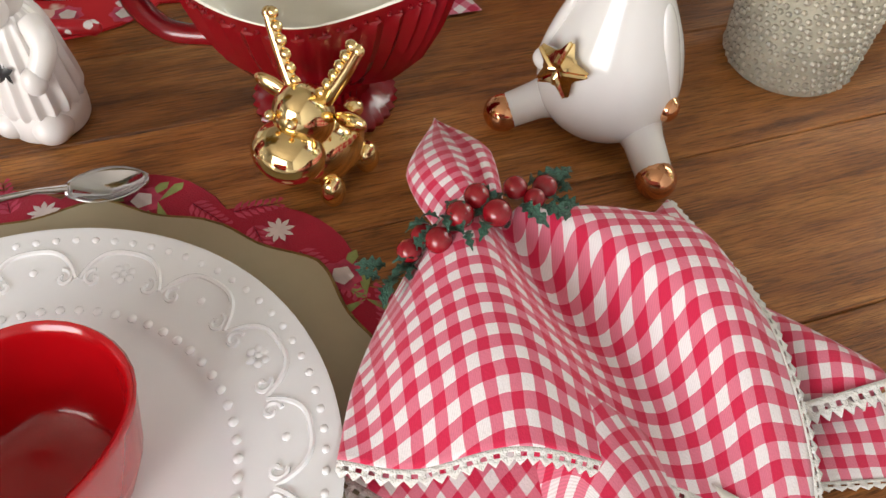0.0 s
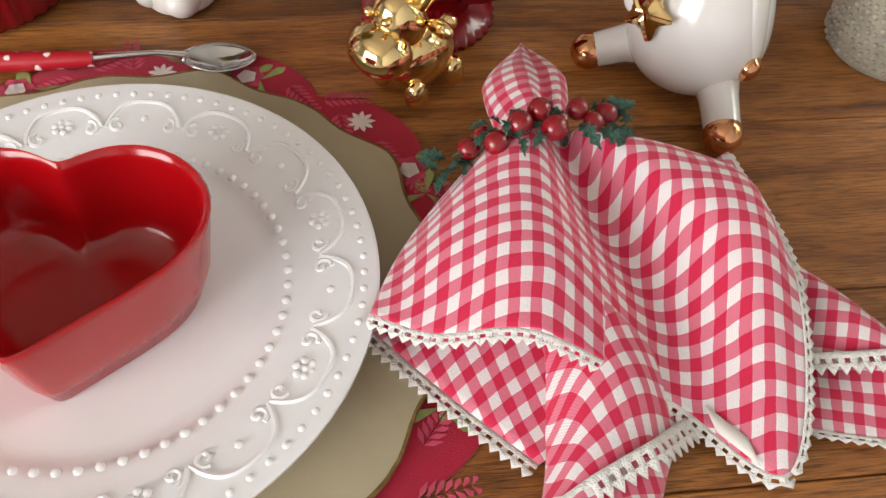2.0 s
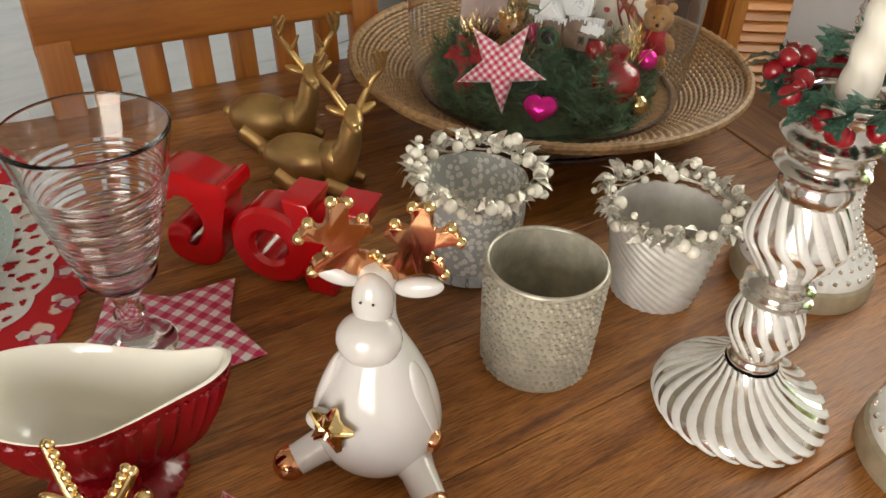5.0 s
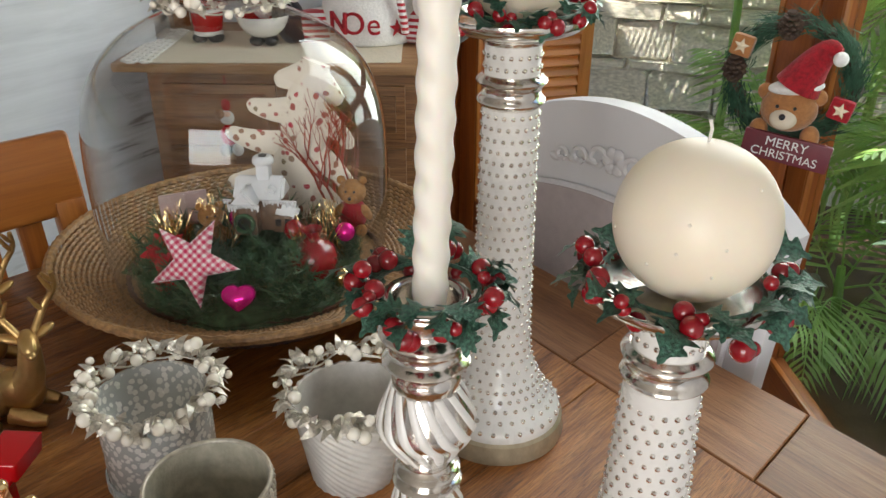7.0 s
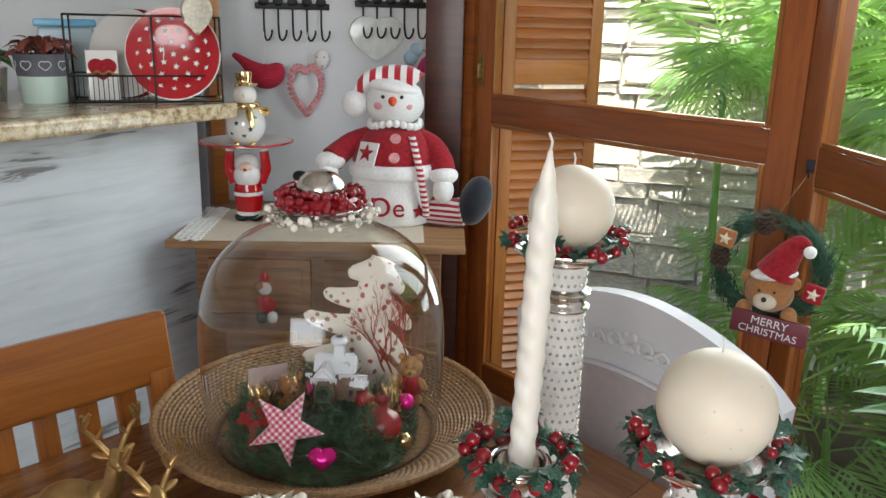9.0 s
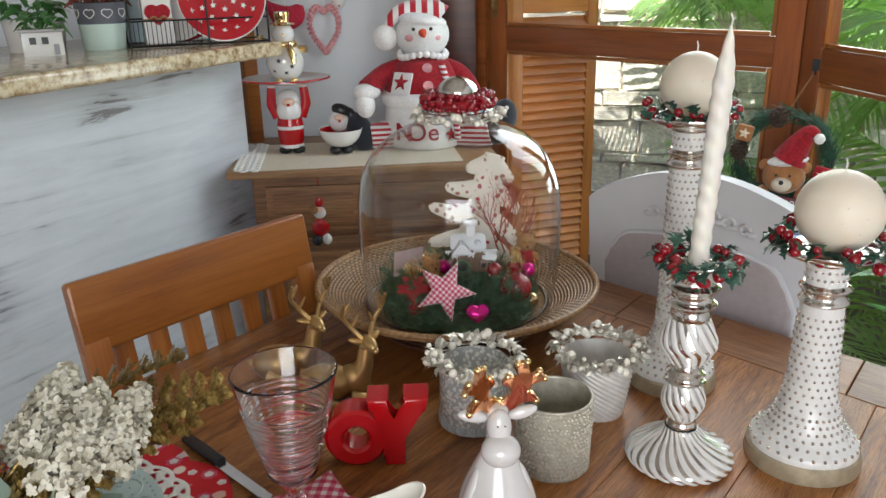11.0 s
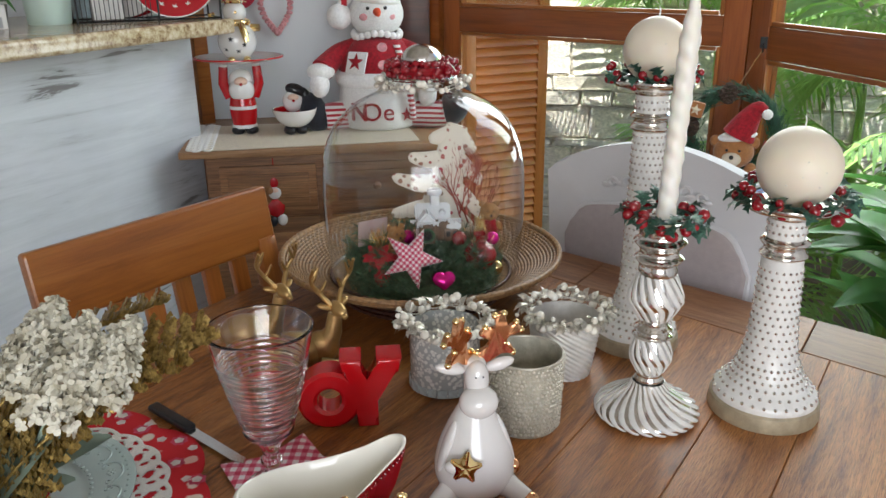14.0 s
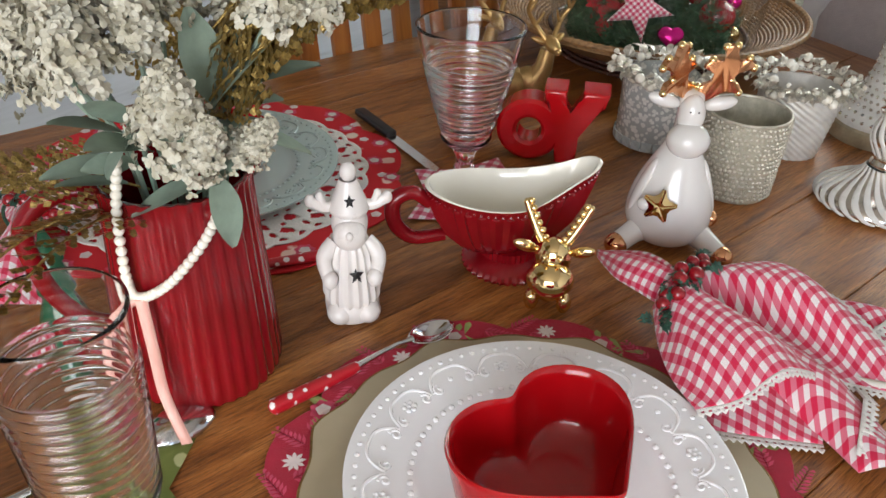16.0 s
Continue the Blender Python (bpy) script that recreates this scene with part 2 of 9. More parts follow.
def gingham(name, red, pink, white, period):
    """Woven checks laid out by the cloth's UVs, in metres."""
    m, N, L, P = nodes_of(name)
    uv = N.new("ShaderNodeUVMap")
    sep = N.new("ShaderNodeSeparateXYZ")
    wob = node(N, "ShaderNodeTexNoise", Scale=60.0, Detail=2.0)
    L.new(uv.outputs["UV"], wob.inputs["Vector"])
    mixv = N.new("ShaderNodeMixRGB")
    mixv.blend_type, mixv.inputs["Fac"].default_value = "LINEAR_LIGHT", 0.0012
    L.new(uv.outputs["UV"], mixv.inputs["Color1"])
    L.new(wob.outputs["Color"], mixv.inputs["Color2"])
    L.new(mixv.outputs["Color"], sep.inputs["Vector"])
    stripes = []
    for axis in ("X", "Y"):
        mul = N.new("ShaderNodeMath")
        mul.operation, mul.inputs[1].default_value = "MULTIPLY", 1 / period
        L.new(sep.outputs[axis], mul.inputs[0])
        fr = N.new("ShaderNodeMath")
        fr.operation = "FRACT"
        L.new(mul.outputs["Value"], fr.inputs[0])
        gt = N.new("ShaderNodeMath")
        gt.operation, gt.inputs[1].default_value = "GREATER_THAN", 0.5
        L.new(fr.outputs["Value"], gt.inputs[0])
        stripes.append(gt)
    tot = N.new("ShaderNodeMath")
    L.new(stripes[0].outputs["Value"], tot.inputs[0])
    L.new(stripes[1].outputs["Value"], tot.inputs[1])
    half = N.new("ShaderNodeMath")
    half.operation, half.inputs[1].default_value = "MULTIPLY", 0.5
    L.new(tot.outputs["Value"], half.inputs[0])
    r = ramp(N, [(0.0, white), (0.4, pink), (0.9, red)])
    r.color_ramp.interpolation = "CONSTANT"
    L.new(half.outputs["Value"], r.inputs["Fac"])
    weave = node(N, "ShaderNodeTexWave", Scale=430.0, Distortion=1.0)
    L.new(uv.outputs["UV"], weave.inputs["Vector"])
    dark = ramp(N, [(0.0, (0.82, 0.8, 0.8)), (1.0, (1, 1, 1))])
    L.new(weave.outputs["Fac"], dark.inputs["Fac"])
    mulc = N.new("ShaderNodeMixRGB")
    mulc.blend_type, mulc.inputs["Fac"].default_value = "MULTIPLY", 1.0
    L.new(r.outputs["Color"], mulc.inputs["Color1"])
    L.new(dark.outputs["Color"], mulc.inputs["Color2"])
    L.new(mulc.outputs["Color"], P.inputs["Base Color"])
    P.inputs["Roughness"].default_value = 0.85
    P.inputs["Sheen Weight"].default_value = 0.3
    cloth = node(N, "ShaderNodeTexNoise", Scale=900.0, Detail=3.0)
    L.new(uv.outputs["UV"], cloth.inputs["Vector"])
    b = node(N, "ShaderNodeBump", Strength=0.35, Distance=0.001)
    L.new(cloth.outputs["Fac"], b.inputs["Height"])
    L.new(b.outputs["Normal"], P.inputs["Normal"])
    return m


def spotted(name, ground, spot, scale, size=0.3, rough=0.5, spot2=None, metal_spot=0.0, bump=0.0, coat=0.0, squash=(1, 1, 1)):
    """A ground with scattered spots (sprigs, dots, mosaic chips)."""
    m, N, L, P = nodes_of(name)
    tc = N.new("ShaderNodeTexCoord")
    mp = N.new("ShaderNodeMapping")
    mp.inputs["Scale"].default_value = squash
    L.new(tc.outputs["Object"], mp.inputs["Vector"])
    wob = node(N, "ShaderNodeTexNoise", Scale=scale * 1.4, Detail=3.0)
    L.new(mp.outputs["Vector"], wob.inputs["Vector"])
    v = node(N, "ShaderNodeTexVoronoi", Scale=scale)
    L.new(mp.outputs["Vector"], v.inputs["Vector"])
    plus = N.new("ShaderNodeMath")
    plus.operation = "MULTIPLY_ADD"
    plus.inputs[1].default_value, plus.inputs[2].default_value = 0.5, -0.25
    L.new(wob.outputs["Fac"], plus.inputs[0])
    sumv = N.new("ShaderNodeMath")
    L.new(v.outputs["Distance"], sumv.inputs[0])
    L.new(plus.outputs["Value"], sumv.inputs[1])
    r = ramp(N, [(max(0.0, size - 0.03), (1, 1, 1)), (size + 0.03, (0, 0, 0))])
    L.new(sumv.outputs["Value"], r.inputs["Fac"])
    sp = N.new("ShaderNodeMixRGB")
    sp.inputs["Color1"].default_value, sp.inputs["Color2"].default_value = (*spot, 1), (*(spot2 or spot), 1)
    L.new(v.outputs["Color"], sp.inputs["Fac"])
    mx = N.new("ShaderNodeMixRGB")
    mx.inputs["Color1"].default_value = (*ground, 1)
    L.new(r.outputs["Color"], mx.inputs["Fac"])
    L.new(sp.outputs["Color"], mx.inputs["Color2"])
    L.new(mx.outputs["Color"], P.inputs["Base Color"])
    P.inputs["Roughness"].default_value = rough
    P.inputs["Coat Weight"].default_value = coat
    if metal_spot:
        k = N.new("ShaderNodeMath")
        k.operation, k.inputs[1].default_value = "MULTIPLY", metal_spot
        L.new(r.outputs["Color"], k.inputs[0])
        L.new(k.outputs["Value"], P.inputs["Metallic"])
    if bump:
        b = node(N, "ShaderNodeBump", Strength=bump, Distance=0.001)
        L.new(r.outputs["Color"], b.inputs["Height"])
        L.new(b.outputs["Normal"], P.inputs["Normal"])
    return m


M_TABLE = wood("table_wood", (0.105, 0.032, 0.007), (0.375, 0.140, 0.033), (0.58, 0.265, 0.075), rough=0.36, coat=0.10, along=(2.6, 24.0, 24.0), marks=0.66, bump=0.6, pores=(11.0, 22.0, 22.0))
M_CHAIR = wood("orange_wood", (0.18, 0.050, 0.009), (0.32, 0.105, 0.019), (0.42, 0.160, 0.034), rough=0.3, coat=0.3, marks=0.12, along=(1.2, 14, 14))
M_FRAME = wood("door_wood", (0.15, 0.036, 0.007), (0.26, 0.070, 0.013), (0.34, 0.105, 0.022), rough=0.32, coat=0.3, marks=0.15, along=(1.2, 16, 16))
M_LOUVRE = wood("louvre_wood", (0.38, 0.12, 0.025), (0.54, 0.19, 0.045), (0.62, 0.25, 0.07), rough=0.4, marks=0.1, along=(1.5, 20, 20))
# dark wood; on the corner post its darkness is shade put into colour
M_DARK_SHADED = wood("dark_wood", (0.035, 0.009, 0.005), (0.06, 0.015, 0.008), (0.09, 0.025, 0.012), rough=0.4, marks=0.15)
M_PINE = wood("old_pine", (0.12, 0.047, 0.016), (0.25, 0.115, 0.044), (0.36, 0.19, 0.082), rough=0.5, coat=0.05, marks=0.55)
M_BOARD = wood("board_wood", (0.22, 0.105, 0.042), (0.34, 0.18, 0.078), (0.43, 0.25, 0.12), rough=0.5, coat=0.05, marks=0.25)
M_WHITEWASH = surface("white_painted_wood", (0.62, 0.62, 0.64), rough=0.5, var=0.06, scale=5, bump=0.15, bscale=60)
M_WALL = surface("white_wall", (0.64, 0.65, 0.67), rough=0.7, var=0.04, scale=3, bump=0.1, bscale=90)
M_CEIL = surface("ceiling_paint", (0.52, 0.49, 0.45), rough=0.8, var=0.03, scale=2)
M_FLOOR = surface("floor_tile", (0.20, 0.17, 0.15), rough=0.4, var=0.1, scale=4)
M_WHITE = surface("white_glaze", (0.69, 0.67, 0.645), rough=0.12, var=0.03, scale=9, coat=0.4)
M_PLATE = surface("white_relief_china", (0.90, 0.90, 0.91), rough=0.16, var=0.03, scale=9, coat=0.3)
M_MATTWHITE = surface("matt_white_china", (0.74, 0.70, 0.67), rough=0.3, var=0.04, scale=14, coat=0.15, bump=0.05)
M_RED = surface("red_glaze", (0.40, 0.003, 0.006), rough=0.16, var=0.15, scale=7, coat=0.18)
M_DARKRED = surface("deep_red_glaze", (0.21, 0.004, 0.008), rough=0.2, var=0.2, scale=9, coat=0.12)
M_BERRY = surface("red_berry", (0.24, 0.004, 0.010), rough=0.25, var=0.25, scale=60, coat=0.4)
M_GOLD = surface("bright_gold", (0.90, 0.68, 0.33), rough=0.1, metal=1.0, var=0.08, scale=40, rvar=0.05)
M_ROSEGOLD = surface("rose_gold", (0.74, 0.37, 0.19), rough=0.12, metal=1.0, var=0.1, scale=40, rvar=0.05)
M_BRASS = surface("antique_gold_paint", (0.46, 0.30, 0.12), rough=0.36, metal=0.8, var=0.3, scale=25, bump=0.1)
M_SILVER = surface("mercury_silver", (0.78, 0.75, 0.70), rough=0.16, metal=1.0, var=0.25, scale=55, bump=0.06, bscale=120)
M_STEEL = surface("polished_steel", (0.72, 0.72, 0.73), rough=0.12, metal=1.0, var=0.08, scale=15)
M_ICEWHITE = surface("white_frosted_enamel", (0.70, 0.69, 0.66), rough=0.28, var=0.05, scale=30, coat=0.2)
M_WAX = surface("ivory_wax", (0.80, 0.72, 0.58), rough=0.42, var=0.05, scale=6, subsurf=0.25)
M_WHITEWAX = surface("white_wax", (0.84, 0.81, 0.73), rough=0.4, var=0.04, scale=6, subsurf=0.25)
M_HOLLY = surface("glitter_holly", (0.004, 0.022, 0.012), rough=0.3, var=0.7, scale=500, bump=0.8, bscale=700, metal=0.3, col2=(0.07, 0.19, 0.13))
M_PEARL = surface("pearl", (0.80, 0.76, 0.66), rough=0.18, var=0.06, scale=30, coat=0.5)
M_SILVERLEAF = surface("silver_glitter_leaf", (0.56, 0.53, 0.46), rough=0.3, metal=0.7, var=0.3, scale=300, bump=0.4, bscale=500)
M_BLACK = surface("black_enamel", (0.012, 0.012, 0.014), rough=0.3, var=0.2)
M_IRON = surface("black_iron", (0.02, 0.02, 0.022), rough=0.5, metal=0.6, var=0.2)
M_CREAM = surface("cream_glaze", (0.78, 0.75, 0.66), rough=0.12, var=0.03, scale=8, coat=0.4)
M_BEIGE = surface("beige_lacquer", (0.42, 0.36, 0.24), rough=0.42, var=0.1, scale=10, bump=0.08)
M_OLDGOLD = surface("old_gold_edge", (0.24, 0.15, 0.05), rough=0.5, metal=0.6, var=0.4, scale=120)
M_LACE = surface("cotton_lace", (0.83, 0.81, 0.77), rough=0.9, var=0.08, scale=400, bump=0.7, bscale=900)
M_AQUA = surface("aqua_glaze", (0.40, 0.51, 0.49), rough=0.18, var=0.05, scale=10, coat=0.3)
M_RATTAN = surface("rattan_strand", (0.27, 0.150, 0.062), rough=0.5, var=0.5, scale=120, bump=0.3, bscale=300)
M_GLASS = glass("clear_glass")
M_PANE = thin_glass("window_pane", 0.45)
M_CLOCHE = thin_glass("cloche_glass", 1.7)
M_GINGHAM = gingham("red_gingham", (0.66, 0.008, 0.065), (0.74, 0.18, 0.26), (0.86, 0.80, 0.80), 0.0112)
M_GINGHAM_SMALL = gingham("small_gingham", (0.55, 0.02, 0.09), (0.68, 0.25, 0.32), (0.80, 0.72, 0.72), 0.0075)
M_FLORAL2 = spotted("scarlet_floral_cotton", (0.55, 0.010, 0.018), (0.75, 0.42, 0.36), 26.0, 0.24, rough=0.85, spot2=(0.8, 0.7, 0.6))
M_STONE = surface("pale_stone", (0.66, 0.61, 0.52), rough=0.85, var=0.35, scale=14, bump=0.6, bscale=40)


def leafy(name, c1, c2, through_light=0.4, rough=0.4):
    """A thin leaf: some of the light comes through it."""
    m = surface(name, c1, rough=rough, var=0.4, scale=7, col2=c2)
    N, L = m.node_tree.nodes, m.node_tree.links
    t = N.new("ShaderNodeBsdfTranslucent")
    t.inputs["Color"].default_value = (min(1, c2[0] * 1.5), min(1, c2[1] * 1.5), c2[2], 1)
    mix = N.new("ShaderNodeMixShader")
    mix.inputs["Fac"].default_value = through_light
    L.new(N["Principled BSDF"].outputs["BSDF"], mix.inputs[1])
    L.new(t.outputs["BSDF"], mix.inputs[2])
    L.new(mix.outputs["Shader"], N["Material Output"].inputs["Surface"])
    return m


M_LEAF = leafy("palm_green", (0.12, 0.27, 0.07), (0.34, 0.52, 0.22), 0.5)
M_BROADLEAF = leafy("broad_leaf_green", (0.035, 0.12, 0.035), (0.10, 0.27, 0.08), 0.3, 0.3)
M_SOIL = surface("garden_soil", (0.10, 0.065, 0.04), rough=0.95, var=0.4, scale=10, bump=0.8, bscale=60)
M_TERRACOTTA = surface("terracotta", (0.35, 0.13, 0.06), rough=0.8, var=0.25, scale=10, bump=0.3)
M_FELT_RED = surface("red_felt", (0.30, 0.006, 0.014), rough=0.95, var=0.4, scale=110, bump=1.0, bscale=260, sheen=0.08)
M_FLEECE = surface("white_fleece", (0.80, 0.78, 0.76), rough=0.95, var=0.1, scale=120, bump=0.9, bscale=260, sheen=0.4)
M_NAVY = surface("navy_plush", (0.012, 0.014, 0.022), rough=0.95, var=0.3, scale=100, bump=0.6, bscale=300, sheen=0.3)
M_PINK = surface("pink_beads", (0.62, 0.28, 0.29), rough=0.4, var=0.3, scale=60)
M_HOTPINK = surface("hot_pink_foil", (0.75, 0.01, 0.28), rough=0.18, metal=0.6, var=0.2, scale=60)
M_GREENDARK = surface("pine_needle", (0.018, 0.062, 0.028), rough=0.5, var=0.6, scale=80, col2=(0.07, 0.16, 0.075))
M_TEDDY = surface("teddy_plush", (0.34, 0.17, 0.06), rough=0.95, var=0.3, scale=200, bump=0.8, bscale=500)
M_SAGE = surface("sage_leaf", (0.23, 0.30, 0.235), rough=0.7, var=0.2, scale=30)
M_PETAL = surface("cream_petal", (0.60, 0.54, 0.37), rough=0.9, var=0.35, scale=38, col2=(0.72, 0.70, 0.60), bump=0.3, bscale=200)
M_GOLDFERN = surface("gold_glitter_fern", (0.30, 0.18, 0.045), rough=0.35, metal=0.6, var=0.6, scale=300, bump=0.5, bscale=500, col2=(0.6, 0.42, 0.13))
M_RIBBON = surface("pink_satin", (0.72, 0.40, 0.34), rough=0.35, var=0.06, scale=30)
M_BURLAP = surface("linen_runner", (0.66, 0.58, 0.45), rough=0.95, var=0.15, scale=200, bump=0.5, bscale=500)
M_CORAL = surface("copper_branch", (0.34, 0.055, 0.025), rough=0.4, metal=0.3, var=0.3, scale=80)
M_TREECLOTH = spotted("rosebud_cotton", (0.74, 0.68, 0.58), (0.50, 0.04, 0.07), 62.0, 0.28, rough=0.9, spot2=(0.24, 0.24, 0.14))

# ---- the room ----
U = Vector((0.809, 0.588))
V = Vector((-0.588, 0.809))
END = Vector((0.894, 0.448))


def wall(name, a, b, z0, z1, t, material):
    """A wall of thickness t on the outer (left) side of the line from a to b."""
    a, b = Vector(a), Vector(b)
    d = (b - a).normalized()
    n = Vector((-d.y, d.x)) * t
    return solo(name, slab([a, b, b + n, a + n], z0, z1), material, "", "", (0, 0, 0), kind="structure")


solo("floor", slab([(-3.2, -2.6), (1.8, -2.6), (1.8, 1.0), (1.9, 1.9), (1.25, 3.2), (0.2, 3.6), (-3.2, 3.6)], -0.1, 0), M_FLOOR, "", "", (0, 0, 0), kind="structure")
# unseen ceiling, added with the west and east walls to hold bounced light
solo("ceiling", slab([(-3.3, -2.7), (2.0, -2.7), (2.0, 1.9), (1.3, 3.35), (0.2, 3.7), (-3.3, 3.7)], 2.7, 2.8), M_CEIL, "", "", (0, 0, 0), kind="structure")
wall("wall_north", (0.28, 3.30), (1.16, 3.30), 0, 2.7, 0.12, M_WALL)
wall("wall_kitchen", (0.28, 3.5), (-3.2, 3.5), 0, 2.7, 0.12, M_WALL)
wall("wall_west", (-3.2, 3.5), (-3.2, -2.6), 0, 2.7, 0.12, M_WALL)
# unseen south wall, with an assumed opening behind the added fill lamp
wall("wall_south_1", (-3.2, -2.6), (-1.7, -2.6), 0, 2.7, 0.12, M_WALL)
wall("wall_south_2", (0.6, -2.6), (1.8, -2.6), 0, 2.7, 0.12, M_WALL)
wall("wall_south_3", (-1.7, -2.6), (0.6, -2.6), 2.42, 2.7, 0.12, M_WALL)
wall("wall_east", (1.66, -2.6), (1.62, 1.02), 0, 2.7, 0.12, M_WALL)


def whitewash():
    """White painted panel with streaks where the dark wood shows through."""
    m, N, L, P = nodes_of("worn_white_panel")
    tc = N.new("ShaderNodeTexCoord")
    mp = N.new("ShaderNodeMapping")
    mp.inputs["Scale"].default_value = (2.0, 1.0, 24.0)
    mp.inputs["Rotation"].default_value = (0, radians(2.0), 0)
    L.new(tc.outputs["Object"], mp.inputs["Vector"])
    n1 = node(N, "ShaderNodeTexNoise", Scale=1.3, Detail=9.0, Roughness=0.68, Distortion=0.6)
    L.new(mp.outputs["Vector"], n1.inputs["Vector"])
    big = node(N, "ShaderNodeTexNoise", Scale=2.3, Detail=3.0)
    L.new(tc.outputs["Object"], big.inputs["Vector"])
    mul = N.new("ShaderNodeMath")
    mul.operation = "MULTIPLY"
    L.new(n1.outputs["Fac"], mul.inputs[0])
    L.new(big.outputs["Fac"], mul.inputs[1])
    r = ramp(N, [(0.146, (0.17, 0.16, 0.16)), (0.160, (0.40, 0.41, 0.43)), (0.20, (0.50, 0.52, 0.55)), (0.27, (0.55, 0.57, 0.60)), (0.4, (0.62, 0.64, 0.67))])
    L.new(mul.outputs["Value"], r.inputs["Fac"])
    L.new(r.outputs["Color"], P.inputs["Base Color"])
    P.inputs["Roughness"].default_value = 0.5
    b = node(N, "ShaderNodeBump", Strength=0.25, Distance=0.002)
    L.new(n1.outputs["Fac"], b.inputs["Height"])
    L.new(b.outputs["Normal"], P.inputs["Normal"])
    return m


M_PANEL = whitewash()


def granite():
    m, N, L, P = nodes_of("speckled_granite")
    tc = N.new("ShaderNodeTexCoord")
    n1 = node(N, "ShaderNodeTexNoise", Scale=38.0, Detail=8.0, Roughness=0.75)
    L.new(tc.outputs["Object"], n1.inputs["Vector"])
    r = ramp(N, [(0.30, (0.035, 0.025, 0.02)), (0.42, (0.30, 0.20, 0.11)), (0.52, (0.52, 0.42, 0.27)), (0.66, (0.66, 0.58, 0.44))])
    L.new(n1.outputs["Fac"], r.inputs["Fac"])
    L.new(r.outputs["Color"], P.inputs["Base Color"])
    P.inputs["Roughness"].default_value = 0.15
    return m


M_GRANITE = granite()

# the serving bar: worn white panel below, granite top with a rounded nose
BAR = Vector((0.68, 0.733))
BARN = Vector((0.733, -0.68))
bar_at = pose(0.30, 2.84, 0, 0, 0, math.degrees(math.atan2(BAR.y, BAR.x)))
bar = thing("serving_bar", "serving bar with worn white panel front and speckled granite top", "bar counter", bar_at)
part("panel", box(2.6, 0.10, 1.155, (-1.3, 0.05, 0.5775)), M_PANEL, bar, "white panel with dark worn streaks")
part("granite_top", box(2.60, 0.8, 0.045, (-1.30, 0.22, 1.178), 0.012, 3), M_GRANITE, bar, "beige and black speckled granite top")
solo("jamb_trim", box(0.05, 0.07, 2.7, (0, 0, 1.35), 0.004), M_CHAIR, "", "", (0.335, 3.10, 0, 0, 0, 20), kind="structure")

# dark reddish post, the jamb's shadow put into its colour, and the garden doors
solo("corner_post", box(0.13, 0.10, 2.7, (0, 0, 1.35), 0.006), M_DARK_SHADED, "", "", (1.115, 3.05, 0, 0, 0, -20), kind="structure")
solo("trim_corner", box(0.09, 0.09, 2.7, (0, 0, 1.35), 0.004), M_FRAME, "", "", (1.205, 3.02, 0, 0, 0, -62), kind="structure")


def glazed_door(name, a, b, rail, stile, label):
    """A wooden glazed leaf from a to b: two stiles, rails and panes, the glass held by beads."""
    a, b = Vector(a), Vector(b)
    w = (b - a).length
    t = thing(name, label, "glazed door", pose(a.x, a.y, 0, 0, 0, math.degrees(math.atan2(b.y - a.y, b.x - a.x))), kind="structure")
    top, low = 2.3, 0.06
    up = pose(0, 0, 0, 0, -90, 0)
    part("stile", box(top - low, 0.045, stile, (0, 0, 0), 0.005), M_FRAME, t, at=pose(stile / 2, 0, (top + low) / 2, 0, 90, 0))
    part("stile", box(top - low, 0.045, stile, (0, 0, 0), 0.005), M_FRAME, t, at=pose(w - stile / 2, 0, (top + low) / 2, 0, 90, 0))
    inner = w - 2 * stile
    for z, h in ((rail - 0.04, 0.085), (top - 0.05, 0.1), (low + 0.1, 0.2)):
        part("rail", box(inner, 0.04, h, (0, 0, 0), 0.005), M_FRAME, t, at=pose(w / 2, 0, z))
    for z0, z1 in ((low + 0.2, rail - 0.083), (rail + 0.003, top - 0.1)):
        pane = part("pane", box(inner, 0.004, z1 - z0), M_PANE, t, at=pose(w / 2, 0.006, (z0 + z1) / 2))
        pane.visible_shadow = False
        for x in (stile + 0.006, w - stile - 0.006):
            part("glazing_bead", box(z1 - z0, 0.012, 0.012, (0, 0, 0), 0.003), M_CHAIR, t, at=pose(x, -0.018, (z0 + z1) / 2, 0, 90, 0))
        for z in (z0 + 0.006, z1 - 0.006):
            part("glazing_bead", box(inner - 0.03, 0.012, 0.012, (0, 0, 0), 0.003), M_CHAIR, t, at=pose(w / 2, -0.018, z))
    return t, w


door_a, wa = glazed_door("door_1", (1.215, 2.945), (1.735, 1.945), 1.205, 0.075, "orange-brown wooden garden door leaf with two glass panes")
door_b, wb = glazed_door("door_2", (1.735, 1.925), (1.60, 1.03), 1.185, 0.085, "orange-brown wooden garden door leaf with glass, beside the wreath")
part("door_latch", add(box(0.022, 0.006, 0.11, (0, 0, 0), 0.003), box(0.006, 0.02, 0.05, (0, -0.01, 0), 0.002)), M_OLDGOLD, door_a, "worn brass latch plate", at=pose(0.03, -0.027, 1.29))
solo("door_lintel", slab([(1.15, 3.10), (1.78, 1.95), (1.64, 1.0), (1.76, 1.0), (1.90, 1.97), (1.22, 3.2)], 2.3, 2.7), M_FRAME, "", "", (0, 0, 0), kind="structure")
solo("door_sill", slab([(1.18, 3.00), (1.76, 1.95), (1.60, 1.0), (1.70, 1.0), (1.85, 1.97), (1.24, 3.05)], 0.0, 0.055), M_FRAME, "", "", (0, 0, 0), kind="structure")

